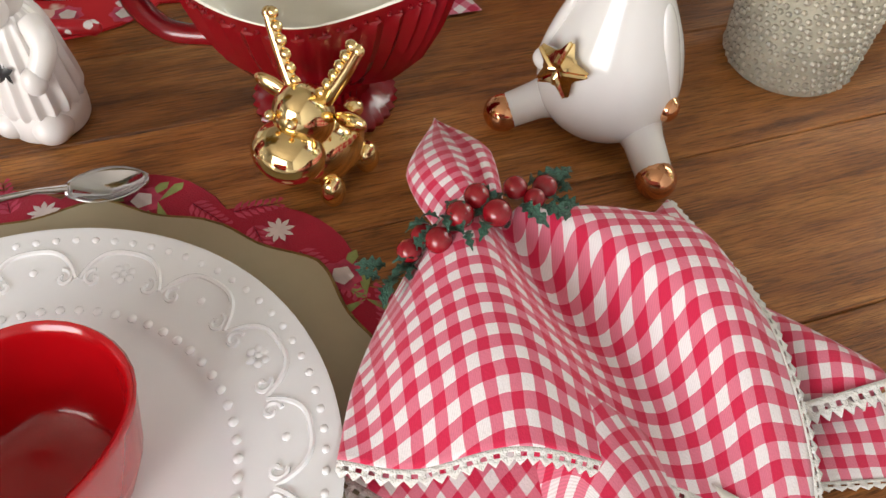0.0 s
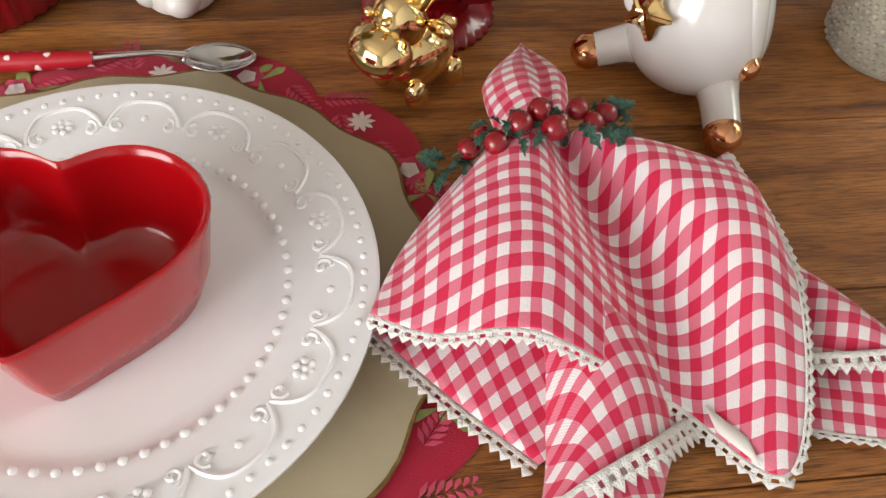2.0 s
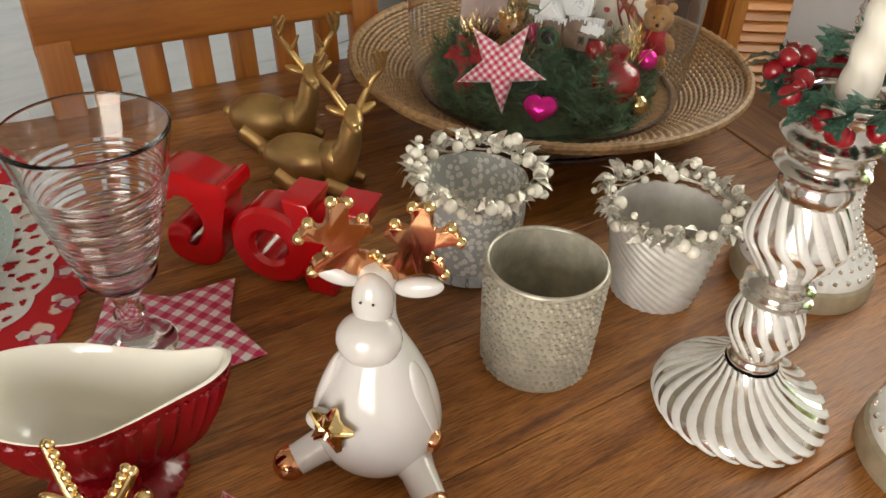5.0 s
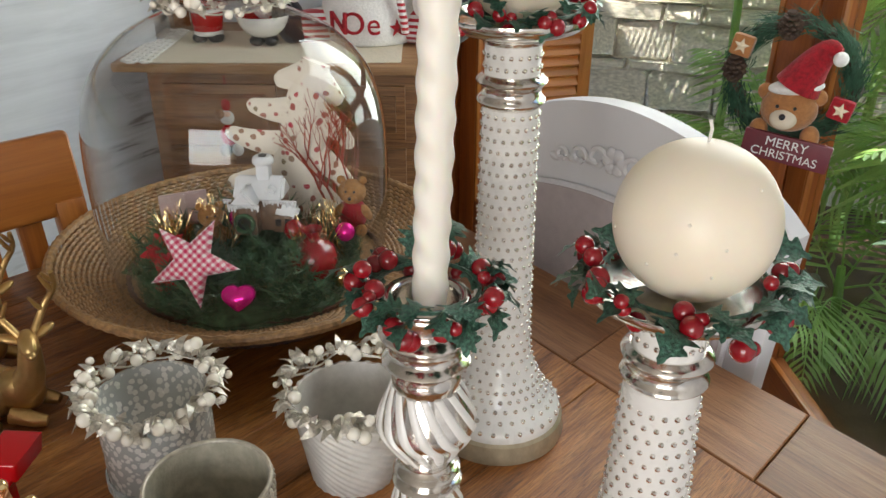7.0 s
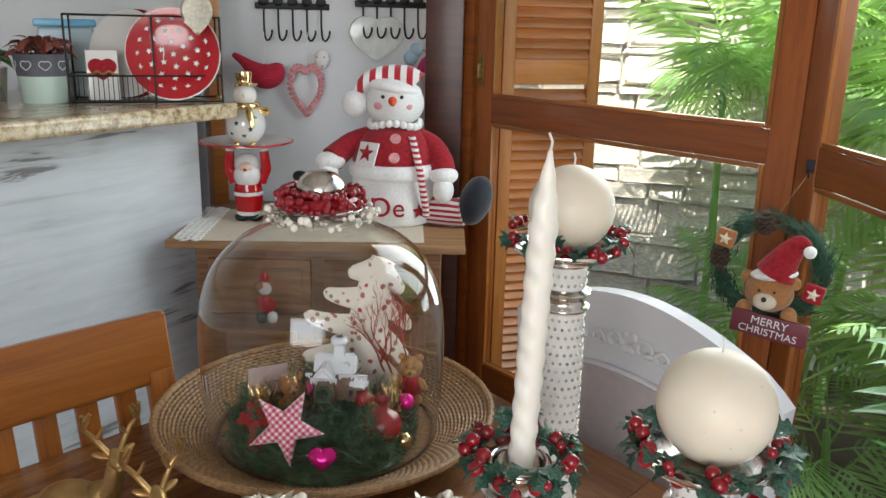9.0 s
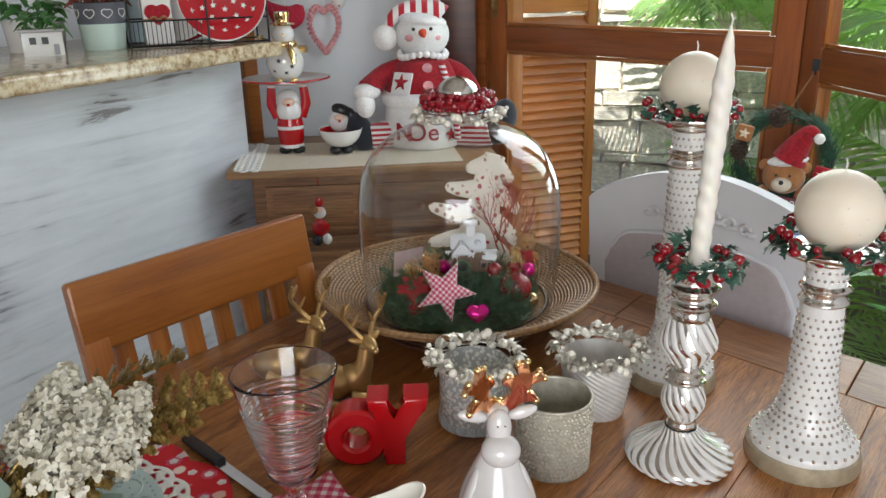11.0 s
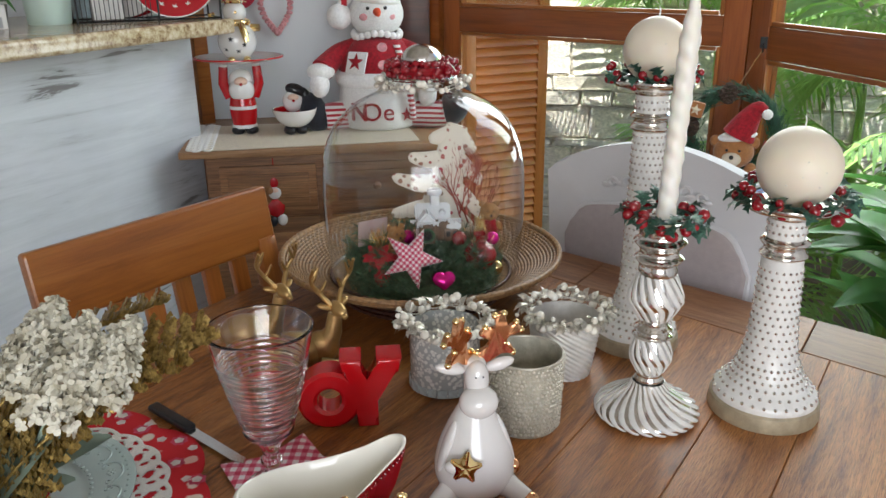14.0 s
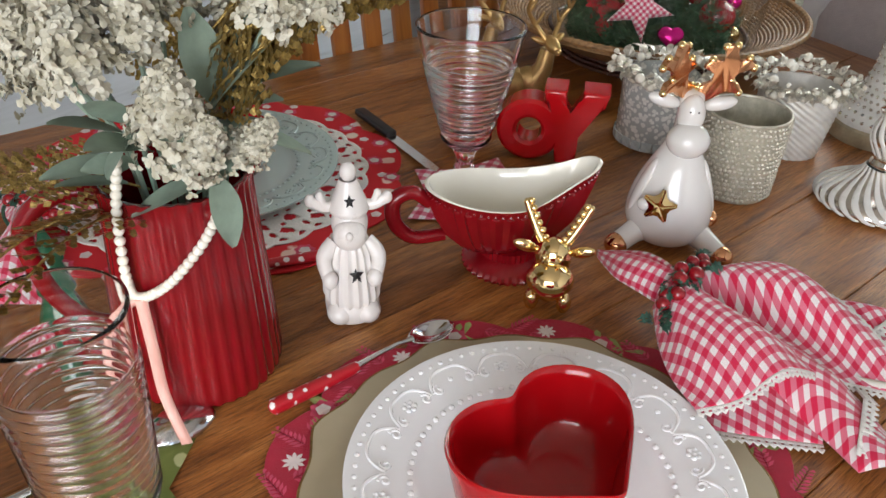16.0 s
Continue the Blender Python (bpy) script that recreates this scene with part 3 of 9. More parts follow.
solo("trim_joint", box(0.05, 0.02, 2.28, (0, 0, 1.19), 0.003), M_FRAME, "", "", (1.768, 1.938, 0, 0, 0, 80), kind="structure")

# the louvred shutter standing open outside the door
shut_a, shut_b = Vector((1.285, 2.955)), Vector((1.645, 2.985))
sw = (shut_b - shut_a).length
shutter = thing("louvred_shutter", "open orange wooden louvred shutter outside the glazed door", "shutter", pose(shut_a.x, shut_a.y, 0, 0, 0, math.degrees(math.atan2(shut_b.y - shut_a.y, shut_b.x - shut_a.x))))
for x in (0.022, sw - 0.022):
    part("stile", box(2.2, 0.03, 0.044, (0, 0, 0), 0.004), M_LOUVRE, shutter, at=pose(x, 0, 1.16, 0, 90, 0))
for z in (0.12, 1.285, 2.22):
    part("rail", box(sw - 0.088, 0.028, 0.085, (0, 0, 0), 0.004), M_LOUVRE, shutter, at=pose(sw / 2, 0, z))
slat0 = None
for z0, z1 in ((0.17, 1.24), (1.33, 2.17)):
    for i in range(int((z1 - z0) / 0.034)):
        at = pose(sw / 2, 0, z0 + 0.017 + 0.034 * i, 52, 0, 0)
        if slat0 is None:
            slat0 = part("slat", box(sw - 0.086, 0.050, 0.007, (0, 0, 0), 0.002, 1), M_LOUVRE, shutter, at=at)
        else:
            again(slat0, at)

# ---- the garden ----
solo("ground", slab([(-60, -60), (60, -60), (60, 60), (-60, 60)], -0.35, -0.12), M_SOIL, "", "", (0, 0, 0), kind="structure")
garden_wall = thing("wall_garden", "pale dry-laid stone garden wall", "wall", pose(1.5, 4.35, 0, 0, 0, -32), kind="structure")
part("core", box(7.0, 0.2, 3.6, (1.2, 0.088, 1.55)), surface("pale_mortar", (0.56, 0.51, 0.42), rough=0.9, var=0.4, scale=12, bump=0.6, bscale=50), garden_wall, "pale mortar bed")
rs = random.Random(5)
stone_shapes = []
for k in range(5):
    b = box(1, 1, 1, (0, 0, 0), 0.06, 2)
    for v in b.verts:
        v.co += Vector((rs.uniform(-0.03, 0.03), rs.uniform(-0.09, 0.09), rs.uniform(-0.09, 0.09)))
    stone_shapes.append(mesh_of("stone", b, M_STONE))
z = 0.02
while z < 2.7:
    h = rs.choice((0.05, 0.08, 0.11, 0.13, 0.17))
    x = -1.3 + rs.uniform(-0.2, 0)
    while x < 3.6:
        w = rs.uniform(0.12, 0.40)
        o = new("stone", rs.choice(stone_shapes))
        o.parent = garden_wall
        o.matrix_basis = Matrix.Translation((x + w / 2, 0.02 + rs.uniform(-0.02, 0.015), z + h / 2)) @ Matrix.Diagonal((w - 0.012, 0.12, h - 0.012, 1))
        x += w
    z += h


def frond(rng, length, leaf, n=22, droop=0.9):
    """A palm frond: an arched rib with two rows of narrow folded leaflets, growing along +x."""
    bm = bmesh.new()
    spine = []
    for i in range(n + 1):
        t = i / n
        a = droop * t
        spine.append(Vector((length * (t - 0.25 * droop * t ** 3), 0, length * (0.35 * t - 0.62 * droop * t * t))))
    add(bm, tube(spine, [0.006 * (1 - 0.85 * i / n) + 0.001 for i in range(n + 1)], 5))
    for i in range(3, n + 1):
        t = i / n
        d = (spine[i] - spine[i - 1]).normalized()
        for s in (-1, 1):
            L = leaf * math.sin(math.pi * min(1, 0.25 + 0.8 * t)) * rng.uniform(0.85, 1.1) + 0.03
            out = (d * 0.62 + Vector((0, s, -0.12 + rng.uniform(-0.15, 0.1)))).normalized()
            tip_drop = Vector((0, 0, -L * rng.uniform(0.25, 0.75)))
            side = d * 0.015
            p0 = spine[i]
            p1, p2 = p0 + out * L * 0.5 + tip_drop * 0.25, p0 + out * L + tip_drop
            a1, a2 = bm.verts.new(p0 - side * 0.4), bm.verts.new(p0 + side * 0.4)
            b1, b2 = bm.verts.new(p1 - side), bm.verts.new(p1 + side)
            bc = bm.verts.new(p1 + Vector((0, 0, -0.006)))
            c = bm.verts.new(p2)
            for f in ((a1, a2, bc), (a1, bc, b1), (a2, b2, bc), (b1, bc, c), (bc, b2, c)):
                bm.faces.new(f)
    return bm


rp = random.Random(11)
frond_meshes = [mesh_of("frond", frond(rp, rp.uniform(0.8, 1.15), rp.uniform(0.26, 0.36), droop=rp.uniform(0.6, 1.1)), M_LEAF, 80) for _ in range(6)]
for k, (x, y, h, count, s) in enumerate(((2.75, 3.0, 1.5, 14, 0.85), (2.75, 2.45, 1.1, 14, 0.85), (3.0, 1.75, 1.4, 18, 1.0), (2.6, 2.1, 0.5, 14, 0.75), (3.2, 2.6, 1.8, 16, 1.0), (2.9, 1.2, 0.9, 14, 0.9), (2.5, 1.6, 0.9, 14, 0.7), (2.45, 0.95, 1.3, 16, 0.85), (2.9, 0.5, 0.9, 14, 0.9), (2.2, 2.25, 0.25, 12, 0.55), (3.3, 1.3, 1.9, 14, 1.1), (2.50, 3.02, 1.35, 11, 0.72), (2.35, 2.80, 0.45, 12, 0.62), (2.30, 3.25, 1.35, 10, 0.72), (2.45, 1.95, 1.25, 12, 0.7))):
    palm = thing("palm", "feathery green palm with arching fronds in the garden", "palm", (x, y, -0.12), group="garden palms")
    part("trunk", tube([(0, 0, 0), (0.02, 0.01, h * 0.5), (0, 0.02, h + 0.1)], [0.020, 0.017, 0.012], 8), M_LEAF, palm, "slim green cane stem")
    for i in range(count):
        o = new("frond", rp.choice(frond_meshes))
        o.parent = palm
        a = 360 * i / count + rp.uniform(-18, 18)
        o.matrix_basis = pose(0, 0.01, h + rp.uniform(-0.12, 0.1), rp.uniform(-15, 15), rp.uniform(-62, 8), a) @ Matrix.Diagonal((s, s, s, 1))


def broad_leaf(rng, L, W):
    def f(s, t):
        w = W * math.sin(math.pi * (0.06 + 0.94 * s) ** 0.8) * (1 - 0.0 * s)
        y = (t - 0.5) * 2 * w
        return (L * s, y, -0.35 * L * s * s + 0.18 * L * s + 0.25 * abs(y))
    return grid(12, 6, f)


leaf_meshes = [mesh_of("leaf", broad_leaf(rp, rp.uniform(0.19, 0.27), rp.uniform(0.042, 0.058)), M_BROADLEAF, 80) for _ in range(3)]
for x, y, h in ((2.14, 1.58, 0.30), (2.18, 1.18, 0.34), (2.48, 1.72, 0.40), (2.52, 1.30, 0.42)):
    pl = thing("peace_lily", "broad-leaved green plant in a terracotta pot outside the glass", "plant", (x, y, -0.12), group="potted garden plants")
    part("pot", lathe([(0.0, 0.0), (0.10, 0.0), (0.15, 0.24), (0.165, 0.24), (0.165, 0.28), (0.145, 0.28), (0.13, 0.22), (0, 0.22)], 28), M_TERRACOTTA, pl)
    for i in range(38):
        o = new("leaf", rp.choice(leaf_meshes))
        o.parent = pl
        a, tilt, q = rp.uniform(0, 360), rp.uniform(-62, 12), rp.uniform(0.25, 1.0) * (h + 0.32)
        o.matrix_basis = pose(0.09 * math.cos(radians(a)), 0.09 * math.sin(radians(a)), 0.25 + q, rp.uniform(-25, 25), tilt, a)
    part("stalk", tube([(0, 0, 0.2), (0.01, 0, 0.45), (0.02, 0.02, 0.25 + h + 0.25)], [0.03, 0.022, 0.008], 8), M_BROADLEAF, pl)

# ---- the table ----
TOP = 0.75


def xy(u, v):
    p = U * u + V * v
    return (p.x, p.y)


def end_u(v, m):
    """How far along the grain the line END . p = m lies at v."""
    return (m - END.dot(V) * v) / END.dot(U)


ANG = math.degrees(math.atan2(U.y, U.x))
table = thing("dining_table", "old reddish-brown plank dining table with a breadboard end", "table", (0, 0, 0, 0, 0, ANG))
rt = random.Random(3)
v, FAR, NEAR, M_IN, M_OUT, LEFT = 0.0, 1.138, 0.0, 1.428, 1.570, -0.5
edges = [0.0, 0.125, 0.235, 0.375, 0.50, 0.59, 0.73, 0.85, 0.97, 1.05, 1.138]
for v0, v1 in zip(edges, edges[1:]):
    g = 0.0003
    pts = [(LEFT, v0 + g), (end_u(v0, M_IN) - 0.001, v0 + g), (end_u(v1, M_IN) - 0.001, v1 - g), (LEFT, v1 - g)]
    cx, cy = sum(p[0] for p in pts) / 4, sum(p[1] for p in pts) / 4
    part("plank", slab([(x - cx, y - cy) for x, y in pts], TOP - 0.035, TOP + rt.uniform(-0.0006, 0.0), 0.0012, 1), M_TABLE, table, at=pose(cx, cy, 0))
M_BREAD = wood("breadboard_wood", (0.17, 0.065, 0.024), (0.33, 0.145, 0.056), (0.43, 0.215, 0.095), rough=0.42, coat=0.06, marks=0.5, pores=(9.0, 20.0, 20.0))
cuts = [0.0, 0.17, 0.42, 0.60, 0.86, 1.138]
for v0, v1 in zip(cuts, cuts[1:]):
    pts = [(end_u(v0, M_IN) + 0.001, v0 + 0.0008), (end_u(v0, M_OUT), v0 + 0.0008), (end_u(v1, M_OUT), v1 - 0.0008), (end_u(v1, M_IN) + 0.001, v1 - 0.0008)]
    cx, cy = sum(p[0] for p in pts) / 4, sum(p[1] for p in pts) / 4
    q = Matrix.Rotation(radians(-81), 2)
    part("breadboard", slab([tuple(q @ Vector((x - cx, y - cy))) for x, y in pts], TOP - 0.035, TOP - 0.0004, 0.0015, 1), M_BREAD, table, at=pose(cx, cy, 0, 0, 0, 81))
for u, vv in ((LEFT + 0.12, 0.12), (LEFT + 0.12, 1.0), (1.32, 0.14), (1.05, 1.0)):
    part("leg", box(TOP - 0.036, 0.085, 0.085, (0, 0, 0), 0.006), M_TABLE, table, at=pose(u, vv, (TOP - 0.036) / 2, 0, 90, 0))
for v0 in (0.14, 0.99):
    part("apron", box(1.5, 0.025, 0.09, (0, 0, 0), 0.003), M_TABLE, table, at=pose(0.35, v0, TOP - 0.08))


# ---- the chairs ----
def slat_chair(at):
    c = thing("slat_back_chair", "orange-brown wooden slat-back dining chair at the table", "chair", at)
    W, lean = 0.46, 10
    back = Matrix.Translation((0, 0.0, 0.44)) @ Matrix.Rotation(radians(-lean), 4, "X")

    bm = box(W, 0.026, 0.120, (0, 0, 0.4375), 0.008, 3)
    for vtx in bm.verts:
        vtx.co.y += 0.03 * (1 - (2 * vtx.co.x / W) ** 2)
        if vtx.co.z > 0.4375:
            vtx.co.z += 0.008 * (1 - (2 * vtx.co.x / W) ** 2)
    part("top_rail", bm, M_CHAIR, c, at=back)
    part("lower_rail", box(W - 0.09, 0.022, 0.05, (0, 0.015, 0.12), 0.005), M_CHAIR, c, at=back)
    for i in range(6):
        x = (i - 2.5) * 0.062
        s = box(0.26, 0.014, 0.034, (0, 0, 0), 0.004)
        part("slat", s, M_CHAIR, c, at=back @ pose(x, 0.022, 0.27, 0, 90, 0))
    for x in (-W / 2 + 0.022, W / 2 - 0.022):
        part("back_post", box(0.42, 0.03, 0.042, (0, 0, 0), 0.006), M_CHAIR, c, at=back @ pose(x, 0.0, 0.19, 0, 90, 0))
        part("leg", box(0.44, 0.036, 0.042, (0, 0, 0), 0.005), M_CHAIR, c, at=pose(x, 0, 0.22, 0, 90, 0))
        part("leg", box(0.42, 0.038, 0.038, (0, 0, 0), 0.005), M_CHAIR, c, at=pose(x, -0.40, 0.21, 0, 90, 0))
    part("seat", box(W, 0.46, 0.03, (0, -0.21, 0.435), 0.01, 3), M_CHAIR, c)
    return c


slat_chair(pose(0.186, 1.462, 0, 0, 0, 34) @ Matrix.Diagonal((1.05, 1.0, 1.012, 1)))


def white_chair(at):
    c = thing("white_carved_chair", "white painted chair with upholstered back and carved crest", "chair", at)
    fabric = surface("pale_mauve_linen", (0.42, 0.37, 0.37), rough=0.95, var=0.06, scale=60, bump=0.4, bscale=500)
    W, H0, H1 = 0.50, 0.42, 0.965
    out, inn = [], []
    n = 24
    for i in range(n + 1):
        x = -W / 2 + W * i / n
        k = 2 * x / W
        crest = 0.90 + 0.062 * max(0.0, math.cos(k * math.pi / 1.75)) ** 0.9 - 0.10 * max(0, abs(k) - 0.86) ** 1.2 * 3
        out.append((x, crest))
    outline = [(-W / 2 + 0.03, H0)] + out + [(W / 2 - 0.03, H0)]
    bm = slab(outline, -0.016, 0.016, 0.006)
    bm.transform(Matrix.Rotation(radians(90), 4, "X"))
    part("back_frame", bm, M_WHITEWASH, c)
    panel = []
    for i in range(25):
        x = -0.195 + 0.39 * i / 24
        k = x / 0.195
        panel.append((x, 0.80 + 0.035 * math.cos(k * 1.5) - 0.06 * max(0, abs(k) - 0.8) * 5 * abs(k)))
    pb = slab([(-0.18, 0.46)] + panel + [(0.18, 0.46)], 0.0, 0.014, 0.01, 3)
    pb.transform(Matrix.Translation((0, -0.017, 0)) @ Matrix.Rotation(radians(90), 4, "X"))
    part("upholstered_panel", pb, fabric, c, "pale mauve-grey upholstery")
    part("piping", tube([(x, -0.022, zz) for x, zz in [(-0.182, 0.46)] + panel + [(0.182, 0.46)]], 0.006, 8), M_WHITEWASH, c)
    orn = bmesh.new()
    for s in (-1, 1):
        for k in range(3):
            cx, r = s * (0.028 + 0.032 * k), 0.016 - 0.003 * k
            pts = [(cx + r * math.cos(a) * (1 - a / 14), -0.02, 0.885 - 0.006 * k + r * math.sin(a) * (1 - a / 14)) for a in [j * 0.5 for j in range(13)]]
            add(orn, tube(pts, 0.004, 6))
            add(orn, ball(0.008, (cx + s * 0.012, -0.02, 0.878 - 0.006 * k), (1.4, 0.5, 0.8), 8, 6))
    for k in range(6):
        a = k * math.pi / 3
        add(orn, ball(0.009, (0.012 * math.cos(a), -0.02, 0.888 + 0.012 * math.sin(a)), (1, 0.5, 1), 8, 6))
    tagged(part("carving", orn, M_WHITEWASH, c, "carved scrolls and flower"), kind="stuff")
    for x in (-W / 2 + 0.045, W / 2 - 0.045):
        part("leg", box(0.06, 0.045, 0.44, (x, 0, 0.22), 0.006), M_WHITEWASH, c)
        part("leg", box(0.05, 0.05, 0.42, (x, -0.42, 0.21), 0.006), M_WHITEWASH, c)
    part("seat", box(W - 0.04, 0.46, 0.06, (0, -0.22, 0.44), 0.02, 3), fabric, c, "pale mauve-grey upholstered seat")
    return c


white_chair(pose(1.120, 1.455, 0.0, 0, 0, -63) @ Matrix.Diagonal((1.09, 1.0, 1.04, 1)))

# ---- the sideboard in the corner ----
side = thing("sideboard", "small old pine cupboard with a thick board on top", "sideboard", pose(0.638, 2.540, 0, 0, 0, -12))
part("body", box(0.72, 0.48, 0.797, (0, 0.27, 0.3985), 0.004), M_PINE, side)
part("top_board", box(0.86, 0.56, 0.024, (0, 0.26, 0.809), 0.005), M_BOARD, side, "thick worn wooden board")
for x in (-0.17, 0.17):
    d = part("drawer_front", box(0.30, 0.016, 0.15, (0, 0, 0), 0.004), M_PINE, side, at=pose(x, 0.022, 0.685))
    part("raised_panel", box(0.25, 0.008, 0.10, (0, -0.011, 0), 0.003), M_PINE, d)
    part("knob", ball(0.013, (0, -0.024, 0), (1, 0.8, 1), 12, 8), M_PINE, d)
    d = part("cupboard_door", box(0.30, 0.016, 0.50, (0, 0, 0), 0.004), M_PINE, side, at=pose(x, 0.022, 0.34))
    part("raised_panel", box(0.21, 0.008, 0.40, (0, -0.011, 0), 0.003), M_PINE, d)
    part("knob", ball(0.013, (0.11 if x < 0 else -0.11, -0.024, 0.1), (1, 0.8, 1), 12, 8), M_PINE, d)


# ---- things on the table ----
def figure(name, label, category, at, pieces, group=""):
    """One moulded figure: a single mesh; pieces are (bmesh, material)."""
    me = bpy.data.meshes.new(name)
    whole = bmesh.new()
    mats = []
    for bm, material in pieces:
        if material not in mats:
            mats.append(material)
        k = mats.index(material)
        bmesh.ops.recalc_face_normals(bm, faces=bm.faces[:])
        for f in bm.faces:
            f.material_index = k
            f.smooth = True
        add(whole, bm)
    whole.to_mesh(me)
    whole.free()
    for m in mats:
        me.materials.append(m)
    me.set_sharp_from_angle(angle=radians(45))
    ob = new(name, me)
    ob.matrix_basis = at if isinstance(at, Matrix) else pose(*at)
    return tagged(ob, label, category, group)


def egg(at, r, stretch=(1, 1, 1), rot=(0, 0, 0), u=24, v=16):
    return ball(r, at, stretch, u, v, Euler([radians(a) for a in rot]).to_matrix().to_4x4())


def scallop(n, r, depth, power=1.0, count=6, twist=0.0):
    """A scalloped outline."""
    pts = []
    for i in range(n * count):
        a = 2 * math.pi * i / (n * count) + twist
        k = abs(math.sin(0.5 * n * (a - twist))) ** power
        rr = r - depth + depth * k
        pts.append((rr * math.cos(a), rr * math.sin(a)))
    return pts


M_CRIMSON = surface("crimson_cotton", (0.43, 0.006, 0.035), rough=0.9, var=0.12, scale=40, bump=0.4, bscale=900, sheen=0.2)
# the first place setting: floral mat, beige charger, relief plate, heart bowl
PX, PY = 0.257, 0.498
mat1 = solo("floral_placemat", slab(scallop(12, 0.217, 0.02, 0.7, 10), 0, 0.0022, 0.0008, 1), M_CRIMSON, "scalloped crimson floral cotton placemat under the charger", "placemat", (PX, PY, TOP + 0.0003))
M_PRINTPINK = surface("printed_pink", (0.60, 0.075, 0.14), rough=0.9, var=0.25, scale=90)
M_PRINTWHITE = surface("printed_white", (0.78, 0.68, 0.66), rough=0.9, var=0.1, scale=90)
M_PRINTGREEN = surface("printed_green", (0.30, 0.36, 0.12), rough=0.9, var=0.25, scale=90)


def petal_print(n, L, W, inner=0.0):
    """A printed bloom: flat petals round a centre."""
    bm = bmesh.new()
    for i in range(n):
        pts = [(inner + L * s, W * sg * abs(math.sin(math.pi * s)) ** 0.7, 0) for s, sg in ((-inner / L, 0), (0.3, 1), (0.6, 1), (0.85, 0.7), (1.0, 0), (0.85, -0.7), (0.6, -1), (0.3, -1))]
        m = Matrix.Rotation(2 * math.pi * i / n, 4, "Z")
        bm.faces.new([bm.verts.new(m @ Vector(p)) for p in pts])
    bmesh.ops.remove_doubles(bm, verts=bm.verts[:], dist=0.00005)
    return bm


def spray_print():
    bm = bmesh.new()
    for i in range(7):
        for s in (-1, 1):
            m = pose(0.0045 * i, 0, 0, 0, 0, s * 48)
            bm.faces.new([bm.verts.new(m @ Vector(p)) for p in ((0, 0, 0), (0.005, 0.0016, 0), (0.0105 - 0.0008 * i, 0, 0), (0.005, -0.0016, 0))])
    for i in range(6):
        bm.faces.new([bm.verts.new((0.0045 * (i + e), y, 0)) for e, y in ((0, 0), (0.5, -0.0004), (1, 0), (0.5, 0.0004))])
    bmesh.ops.remove_doubles(bm, verts=bm.verts[:], dist=0.00005)
    return bm


rf = random.Random(8)
prints = {"daisy": mesh_of("printed_daisy", petal_print(9, 0.0085, 0.0018, 0.0015), M_PRINTWHITE), "spray": mesh_of("printed_spray", spray_print(), M_PRINTPINK),
          "rose": mesh_of("printed_rose", petal_print(7, 0.0125, 0.006), M_PRINTPINK), "heart": mesh_of("printed_rose_heart", petal_print(5, 0.007, 0.004), M_PRINTWHITE), "leaf": mesh_of("printed_leaf", petal_print(3, 0.011, 0.0035, 0.010), M_PRINTGREEN)}
for i in range(64):
    a = 360 * i / 64 + rf.uniform(-2, 2)
    kind = ("spray", "spray", "leaf", "rose", "spray", "spray", "daisy", "spray")[i % 8]
    rr = 0.194 if kind == "rose" else rf.uniform(0.188, 0.200)
    def lay(mesh, dz, turn_by):
        o = new(mesh.name.split(".")[0], mesh)
        o.parent = mat1
        o.matrix_basis = pose(rr * math.cos(radians(a)), rr * math.sin(radians(a)), 0.0022 + dz, 0, 0, turn_by)
    spin = rf.uniform(0, 360)
    if kind == "rose":
        lay(prints["leaf"], 0.0003, spin)
        lay(prints["rose"], 0.0006, spin)
        lay(prints["heart"], 0.0009, spin + 20)
    else:
        lay(prints[kind], 0.0004, spin)

charger = thing("charger_plate", "flat beige charger with a wavy dark gold edge", "charger", (PX, PY, TOP + 0.0035))
wave = []
for i in range(180):
    a = 2 * math.pi * i / 180
    k = (a * 8 / math.pi) % 2 - 1
    rr = 0.187 - 0.008 * abs(k) ** 0.7 + 0.003 * math.cos(16 * a)
    wave.append((rr * math.cos(a), rr * math.sin(a)))
part("board", slab(wave, 0, 0.0045, 0.001, 1), M_BEIGE, charger)
part("gilt_edge", tube([(x * 1.001, y * 1.001, 0.0035) for x, y in wave], 0.0014, 6, closed=True), M_OLDGOLD, charger, "worn dark gold edge")

PZ = TOP + 0.009


